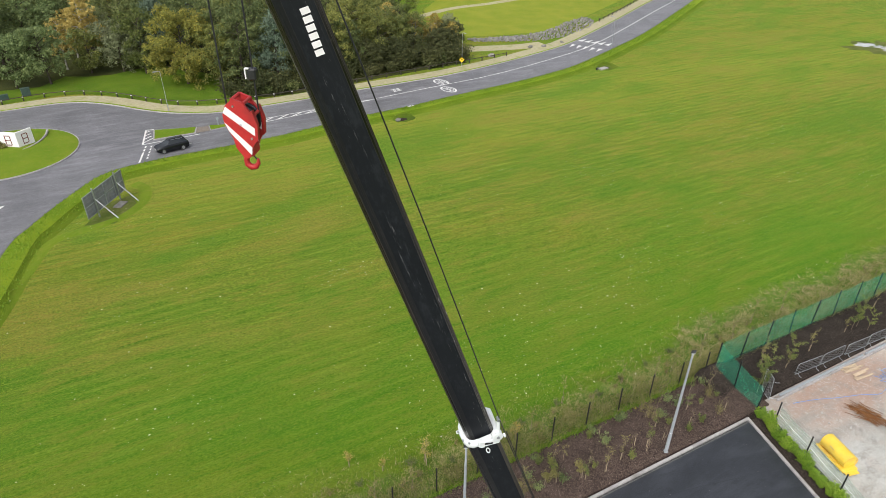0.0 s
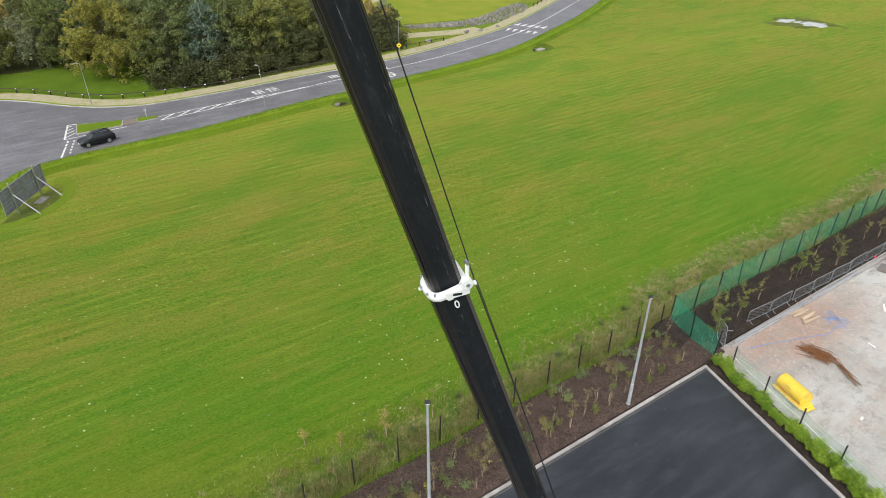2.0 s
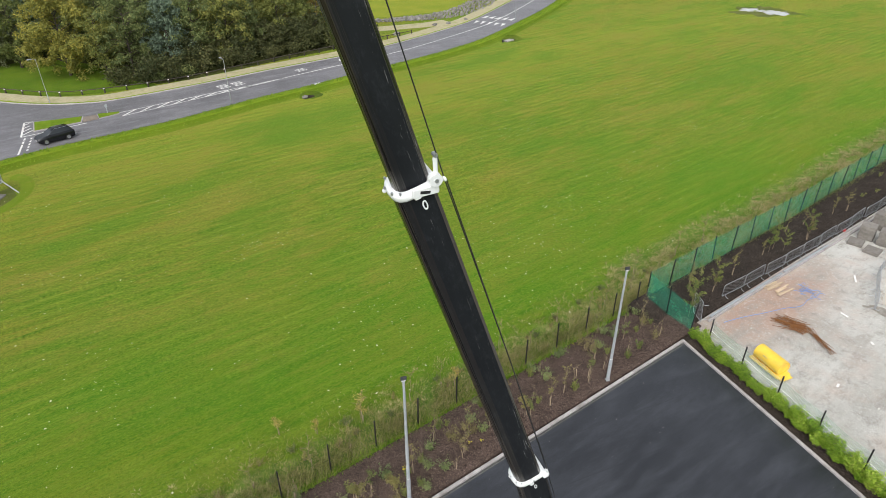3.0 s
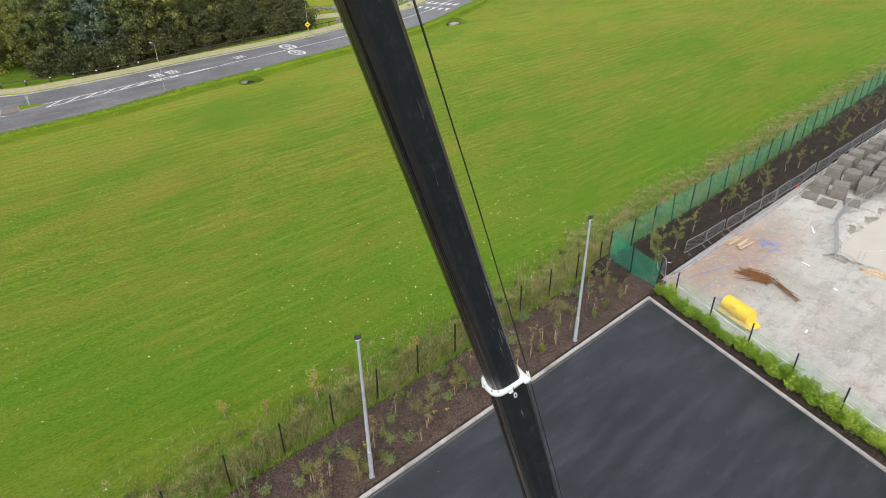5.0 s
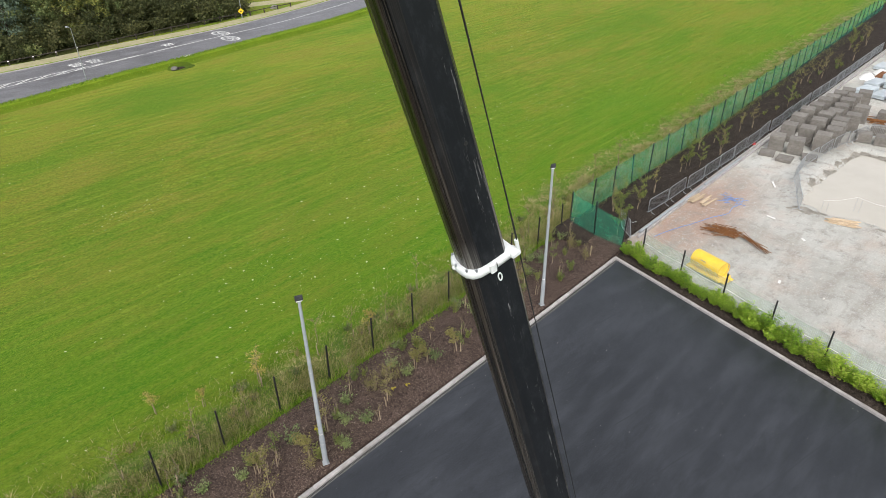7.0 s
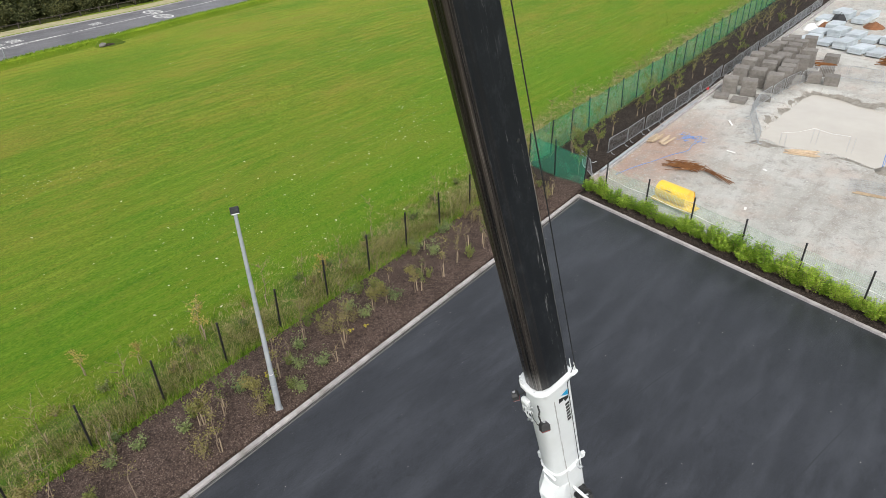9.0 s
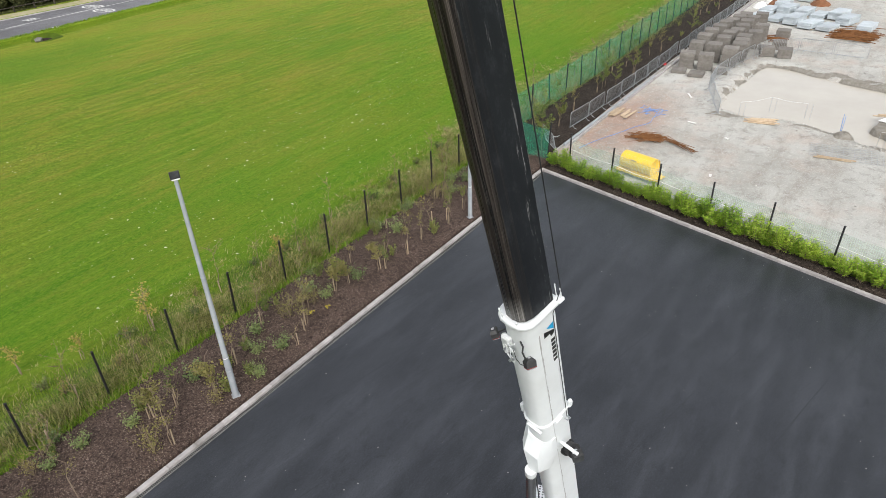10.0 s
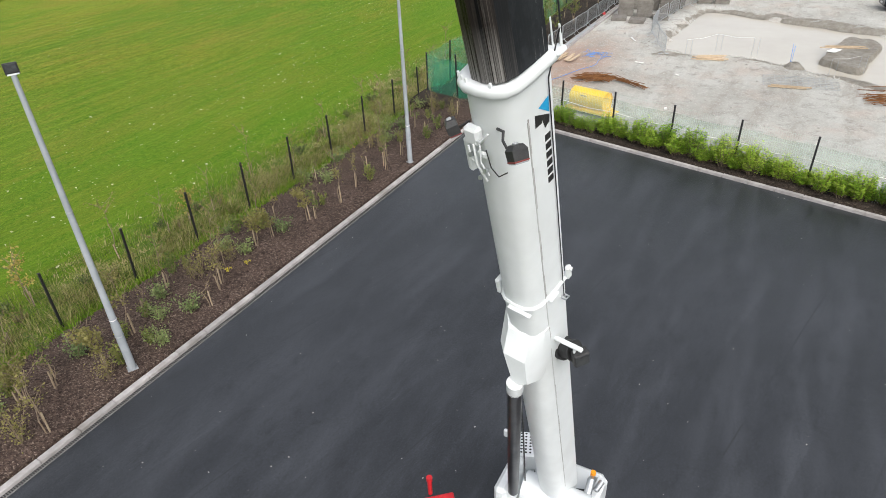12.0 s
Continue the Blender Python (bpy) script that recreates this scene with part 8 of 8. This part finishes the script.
for x in (-1.7, 1.9):
    part("leg", Geo().box(0.12, 0.12, 3.0, pose(x, -0.14, 1.5), 0.012), GALV, bd)
    part("strut", Geo().tube([(x, -0.2, 1.9), (x, -2.0, 0.02)], 0.055, 8), GALV, bd, "bright steel brace", 40)
part("footing", Geo().box(1.3, 0.8, 0.16, pose(0.8, -0.75, 0.05), 0.03), ROCK, bd, "pale concrete footing")
tagged(bd, "large grey board on steel braces seen from behind", "billboard")
wp_ = resample([(-41, 34.5), (-38.8, 38), (-36.8, 43.2), (-33.7, 44.5), (-30.9, 45.5), (-28.7, 47.9), (-28.1, 50.9), (-29.1, 53.0)], 0.6)
setting(part("worn_track", ribbon(wp_, [(-0.6, FIELD + 0.0), (-0.3, FIELD + 0.05), (0.3, FIELD + 0.05), (0.6, FIELD + 0.0)]), TRODDEN), "worn yellowish track in the grass", "grass")
setting(part("bare_earth", Geo().prism([(-33.9, 45.3), (-31.4, 44.5), (-29.1, 47.4), (-29.5, 50.1), (-31.6, 49.1)], FIELD - 0.1, FIELD + 0.03), ROUGHGRASS), "bare earth under the board", "ground")

# ---- stones, drains, puddle ----
def rock_mesh(seed, s):
    r = random.Random(seed)
    bm = bmesh.new()
    bmesh.ops.create_icosphere(bm, subdivisions=1, radius=s)
    for v in bm.verts:
        v.co *= 1 + r.uniform(-0.3, 0.25)
        v.co.z *= 0.7
    me = bpy.data.meshes.new("rock")
    bm.to_mesh(me)
    bm.free()
    me.materials.append(ROCK)
    return me


rocks = [rock_mesh(i, 0.5) for i in range(6)]
top = resample([(32.9, 90.4), (37.4, 89.3), (45.8, 88.2), (53.0, 90.5), (57.9, 93.4), (65.0, 96.2)], 0.72)
low = resample([(33.4, 88.6), (38.9, 85.9), (45.1, 84.0), (52.8, 85.2), (59.1, 88.1), (64.6, 92.5)], 0.72)
rb = empty("rock_bank")
for i in range(min(len(top), len(low))):
    for k in range(6):
        p = low[i].lerp(top[min(i, len(top) - 1)], (k + r5.uniform(-0.3, 0.3)) / 5.0)
        o = new("rock", rocks[(i + k) % 6])
        o.parent = rb
        o.matrix_basis = pose(p.x, p.y, FIELD + 0.06 + 0.12 * (2 - abs(k - 2.5) * 0.8), r5.uniform(0, 360), r5.uniform(0, 50), r5.uniform(0, 360)) @ Matrix.Scale(r5.uniform(0.36, 0.78), 4)
tagged(rb, "bank of loose grey rocks beside the road", "rock bank")
for x, y, s in ((42.5, 79.6, 1.0), (30.6, 78.4, 1.3), (39.9, 80.2, 1.0), (3.2, 57.0, 0.9), (47.2, 80.4, 0.7)):
    o = new("boulder", rocks[int(x) % 6])
    o.matrix_basis = pose(x, y, FIELD + 0.15, 10, 20, x * 30) @ Matrix.Scale(s, 4)
    tagged(o, "grey boulder lying on the grass", "boulder")
hw = empty("drain_headwall", at(42.5, 63.6, FIELD, 8))
part("slab", Geo().box(1.7, 0.9, 0.22, pose(0.3, 0, 0.08), 0.03), KERB, hw)
part("wing", Geo().box(0.7, 0.2, 0.5, pose(-0.8, 0.2, 0.1, 0, 0, 25), 0.02), BLACK, hw, "dark opening")
tagged(hw, "concrete drain headwall in the grass bank", "drain")


def hollow(name, cx, cy, rx, ry, turn, seed, label):
    """A scooped bank: trampled floor darkened for its shadow, a grown lip behind it."""
    vs, n, radii = [(cx, cy, FIELD + 0.03)], 40, (0.25, 0.5, 0.7, 0.85, 1.0, 1.15)
    for r in radii:
        for i in range(n):
            a = 6.2832 * i / n
            c, q = math.cos(a), math.sin(a)
            f = r * (1 + 0.25 * noise.noise((c * 1.6, q * 1.6, seed)))
            lip = max(0.0, math.sin(a)) ** 0.7 * 0.42 * math.exp(-((r - 0.85) / 0.2) ** 2)
            z = FIELD + 0.025 + lip + 0.05 * noise.noise((c * r * 5, q * r * 5, seed)) * (r < 1.1) - (0.1 if r > 1.1 else 0)
            x, y = rx * f * c, ry * f * q
            vs.append((cx + x * math.cos(turn) - y * math.sin(turn), cy + x * math.sin(turn) + y * math.cos(turn), z))
    fs = [(0, 1 + i, 1 + (i + 1) % n) for i in range(n)]
    fs += [(1 + k * n + i, 1 + (k + 1) * n + i, 1 + (k + 1) * n + (i + 1) % n, 1 + k * n + (i + 1) % n) for k in range(len(radii) - 1) for i in range(n)]
    return setting(part(name, Geo().add(vs, fs), HOLLOW, None, "", 60), label, "ground")


hollow("wet_hollow", 44.1, 64.3, 2.3, 1.3, 0.35, 3, "hollow in the grass bank, grass darkened for its shadow")
hollow("wet_hollow_west", 4.3, 57.4, 1.6, 0.95, 0.15, 8, "shallow trampled hollow in the grass")
for x, y, seed in ((3.9, 57.25, 4), (43.6, 63.95, 9)):
    n = 22
    vs = [(x + f * (0.75 + 0.25 * noise.noise((math.cos(6.2832 * i / n) * 2, math.sin(6.2832 * i / n) * 2, seed))) * math.cos(6.2832 * i / n), y + f * 0.5 * math.sin(6.2832 * i / n), FIELD + h) for f, h in ((1.0, 0.02), (0.6, 0.13), (0.1, 0.15)) for i in range(n)]
    fs = [(k * n + i, k * n + (i + 1) % n, (k + 1) * n + (i + 1) % n, (k + 1) * n + i) for k in range(2) for i in range(n)]
    setting(part("dug_earth", Geo().add(vs, fs + [tuple(range(2 * n, 3 * n))]), SOIL, None, "", 60), "dark dug earth in the hollow", "ground")
gr2 = Geo().box(0.9, 0.3, 0.06, pose(7.0, 61.1, RZ + 0.16, 0, 0, 10), 0.01)
tagged(part("marker_slab", gr2, WHITESTRIPE), "small white slab on the grass bank", "slab")


def blob(cx, cy, rx, ry, seed, n=72):
    """A ragged pool outline."""
    out = []
    for i in range(n):
        c, s = math.cos(6.2832 * i / n), math.sin(6.2832 * i / n)
        f = 1 + 0.45 * noise.noise((c * 1.5, s * 1.5, seed)) + 0.4 * noise.noise((c * 4.5, s * 4.5, seed + 5))
        out.append((cx + rx * f * c, cy + ry * f * s))
    return out


setting(part("puddle_rim", Geo().prism(blob(97.2, 51.0, 5.6, 5.2, 3), FIELD - 0.1, FIELD + 0.03), ROUGHGRASS), "trampled wet grass round standing water in the field", "grass")
for cx, cy, rx, ry, seed in ((96.5, 53.8, 1.9, 1.4, 4), (98.1, 49.0, 2.4, 2.1, 6), (97.5, 51.8, 1.1, 0.7, 11)):
    setting(part("puddle", Geo().prism(blob(cx, cy, rx, ry, seed), FIELD - 0.1, FIELD + 0.045), PUDDLE), "pale standing water in the field", "water")

# ---- trees ----
def crown_tree(seed, h, spread, leaves, mat, bark, label, bare=0.12, droop=0.0, size=0.31, top=1.0):
    """Tapered trunk, forking limbs and a crown of sprigs gathered in uneven clumps."""
    r = random.Random(seed)
    tree = empty("tree")
    lean = Vector((r.uniform(-0.05, 0.05), r.uniform(-0.05, 0.05), 1))
    tip = lean * h * 0.85
    trunk = Geo().tube([(0, 0, -0.1), tip * 0.06, tip * 0.35, tip * 0.7, tip], [0.024 * h, 0.016 * h, 0.012 * h, 0.007 * h, 0.002 * h], 8)
    limbs, crown = Geo(), Geo()
    clumps = []
    for i in range(26):
        t = bare + (1 - bare) * (i + r.random()) / 26
        a = i * 2.4 + r.uniform(-0.5, 0.5)
        reach = spread * (0.45 + 0.75 * math.sin(math.pi * min(1, (t - bare) / (1 - bare) * 0.8 + 0.15)) ** 0.8) * r.uniform(0.65, 1.1)
        if top < 1:
            reach = spread * max(0.02, 1 - t) ** top * r.uniform(0.7, 1.15) + 0.3
        p = tip * t * 0.95
        q = p + Vector((math.cos(a) * reach, math.sin(a) * reach, reach * r.uniform(0.15, 0.55) - droop * reach))
        limbs.tube([p, p.lerp(q, 0.4) + Vector((0, 0, 0.06 * reach)), p.lerp(q, 0.72)], [0.006 * h, 0.004 * h, 0.0015 * h], 4, False)
        clumps += [(q, 0.34 * spread), (p.lerp(q, 0.6) + Vector((r.gauss(0, 0.3), r.gauss(0, 0.3), 0.2)), 0.3 * spread)]
    clumps.append((tip, 0.3 * spread))
    # every clump is made of several twigs' worth of sprigs, each with its own lit and shaded side
    knots = []
    for c, rad in clumps:
        for j in range(5):
            d = Vector((r.gauss(0, 1), r.gauss(0, 1), r.gauss(0, 0.7) + 0.25)).normalized()
            knots.append((c + d * rad * r.uniform(0.45, 1.0), rad * r.uniform(0.34, 0.58)))
    for i in range(leaves):
        c, rad = knots[r.randrange(len(knots))]
        d = Vector((r.gauss(0, 1), r.gauss(0, 1), r.gauss(0, 0.8) + 0.3)).normalized()
        crown.facing_leaf(c + d * rad * (0.45 + 0.6 * r.random()), size * r.uniform(0.55, 1.25), d + Vector((0, 0, 0.35)), r)
    part("trunk", trunk, bark, tree, "", 60)
    part("limb", limbs, bark, tree)["kind"] = "stuff"
    part("crown", crown, mat, tree)["kind"] = "stuff"
    return tagged(tree, label, "tree", "trees beyond the road")


rnd = random.Random(77)

def grow(tree, spots_):
    """Copies of one tree at (x, y, size)."""
    place_copies(tree, [at(x, y, FIELD, rnd.uniform(0, 360), s) for x, y, s in spots_])


grow(crown_tree(101, 10.5, 3.4, 8600, OLIVE, BARK, "broad leafy tree turning yellow-green in the wood", 0.04), [(-14.0, 83.0, 0.9), (-23.1, 94.4, 1.0), (-30.7, 98.3, 0.7), (-0.3, 83.3, 1.0), (11.2, 82.4, 0.9), (17.4, 82.4, 0.8), (2.6, 79.7, 1.0), (-9.7, 95.9, 1.1), (12.6, 91.0, 1.0), (-32.8, 120.8, 1.1), (21.9, 96.9, 0.9), (-2.9, 107.1, 1.1), (7.4, 85.1, 1.05), (-27.8, 132.9, 1.1), (8.6, 118.5, 1.1)])
grow(crown_tree(110, 11.0, 4.3, 26000, GOLDEN, BARK, "broad low-branched tree turning golden on the lawn", 0.02), [(-18.2, 85.9, 1.0)])
grow(crown_tree(102, 11, 3.0, 8200, GREEN, BARK, "dense dark green tree in the wood"), [(-11.1, 80.7, 1.0), (-2.2, 79.7, 1.0), (-8.6, 85.0, 1.15), (-12.6, 88.3, 1.1), (5.0, 80.4, 0.85), (7.8, 90.5, 1.0), (-19.6, 101.0, 1.1), (-30.8, 114.3, 1.1), (-45.4, 120.5, 1.1), (-53.8, 113.0, 1.1), (-62.4, 118.1, 1.2), (16.3, 94.6, 0.95), (-14.6, 92.5, 1.1), (0.1, 89.1, 1.15), (-24.7, 105.6, 1.1), (14.5, 84.0, 0.85), (-43.2, 110.2, 1.05), (-5.8, 100.5, 1.2), (18.1, 107.0, 1.0), (-16.7, 112.6, 1.2), (4.9, 98.5, 1.1), (-39.0, 125.8, 1.1), (-8.9, 123.4, 1.1)])
grow(crown_tree(103, 7.5, 2.9, 6200, WILLOW, BARK, "grey-green willow at the edge of the wood", 0.1), [(-26.2, 97.2, 1.05), (-23.9, 100.0, 0.95), (-29.8, 110.2, 1.1), (28.0, 89.7, 0.7)])
grow(crown_tree(104, 8.5, 1.5, 3200, ORANGE, BIRCHBARK, "slender birch with yellow-orange autumn leaves", 0.24), [(-34.1, 102.1, 1.05), (-30.1, 101.2, 1.45), (15.0, 86.4, 1.15), (18.3, 83.3, 0.95), (23.4, 85.7, 0.85), (-46.4, 116.6, 1.1), (11.5, 101.8, 1.1), (21.1, 83.5, 0.75), (-32.3, 107.2, 1.1), (25.5, 83.6, 0.7)])
grow(crown_tree(109, 6.5, 2.7, 6000, UNDERLEAF, BARK, "low dense dark green tree behind the rail", 0.05), [(16.4, 79.8, 0.75), (13.1, 79.7, 0.75), (7.7, 79.3, 0.75), (20.6, 80.5, 0.75), (10.3, 79.5, 0.8), (22.8, 81.9, 0.75), (26.0, 85.0, 0.8), (24.4, 82.5, 0.7), (19.2, 87.5, 0.9), (3.6, 78.7, 0.7), (0.0, 78.3, 0.7), (-3.9, 77.9, 0.7)])
grow(crown_tree(105, 11.5, 3.3, 7600, PINE, BARK, "dark pine with layered boughs in the wood", 0.16, 0.25, 0.32, 0.7), [(-6.1, 80.0, 1.0), (-13.1, 100.3, 1.05), (3.0, 93.8, 1.1), (-20.6, 98.1, 1.05)])
grow(crown_tree(106, 8.0, 2.7, 6000, LIGHTGREEN, BARK, "round green tree on the lawn edge", 0.16), [(-36.4, 94.9, 1.12), (-40.9, 95.2, 1.0), (-45.4, 100.7, 1.1), (-47.9, 104.1, 1.1), (-51.6, 96.3, 1.0), (-34.4, 113.0, 1.2), (-58.0, 103.1, 1.1), (-39.5, 113.8, 1.1)])
# lighter leaf colours put the distance haze into these crowns
back_rows = [(crown_tree(107, 11, 3.6, 2200, GOLDEN, BARK, "leafy tree in the back of the wood", size=0.5), 22), (crown_tree(108, 12, 3.2, 2200, LIGHTGREEN, BARK, "green leafy tree in the back of the wood, paled for haze", size=0.5), 26)]
for ob, n in back_rows:
    poses = []
    while len(poses) < n:
        x, y = rnd.uniform(-75, 26), rnd.uniform(112, 158)
        poses.append(at(x, y, FIELD, rnd.uniform(0, 360), rnd.uniform(0.85, 1.2)))
    for k in range(6):
        poses.append(at(30.5 + 6 * k + rnd.uniform(-2, 2), 129.5 + 2.2 * k + rnd.uniform(-1, 3), FIELD, rnd.uniform(0, 360), rnd.uniform(0.6, 0.8)))
    place_copies(ob, poses)
under = [(shrub(120, 1.7, 1.9, 1100, UNDERLEAF, 0.26, "dense green undergrowth bush at the wood's edge", "undergrowth"), 34), (shrub(121, 1.9, 2.6, 1200, UNDERLEAF, 0.26, "tall olive undergrowth bush at the wood's edge", "undergrowth"), 34), (shrub(122, 1.6, 1.5, 900, GREEN, 0.26, "low tangled bush at the wood's edge", "undergrowth"), 22)]
rl = resample(RAIL, 1.0)
nr = sides(rl)
wood_line = [(p + s * 1.5) for p, s in zip(rl, nr) if p.x > -13 and p.x < 26]
for ob, n in under:
    poses = []
    while len(poses) < n:
        if len(poses) % 2:
            p = rnd.choice(wood_line) + Vector((rnd.gauss(0, 0.8), abs(rnd.gauss(0, 1.6)), 0))
        else:
            p = Vector((rnd.uniform(-24, 30), rnd.uniform(84, 104), 0))
            if p.x < -12 and p.y < 96:
                continue
        poses.append(at(p.x, p.y, FIELD, rnd.uniform(0, 360), rnd.uniform(0.7, 1.25)))
    place_copies(ob, poses)

# ---- kerb stones ----
kerb_run("kerb_west", Vector((0.05, 0, 0)) + Vector((0, -0.16, 0)), west, Vector((0, 1, 0)), 47, 0.16, 0.11, "pale concrete kerb stones between asphalt and mulch")
kerb_run("kerb_east", Vector((0.02, -0.02, 0)), EAST, OUT, 44, 0.15, 0.11, "pale concrete kerb stones between asphalt and hedge")
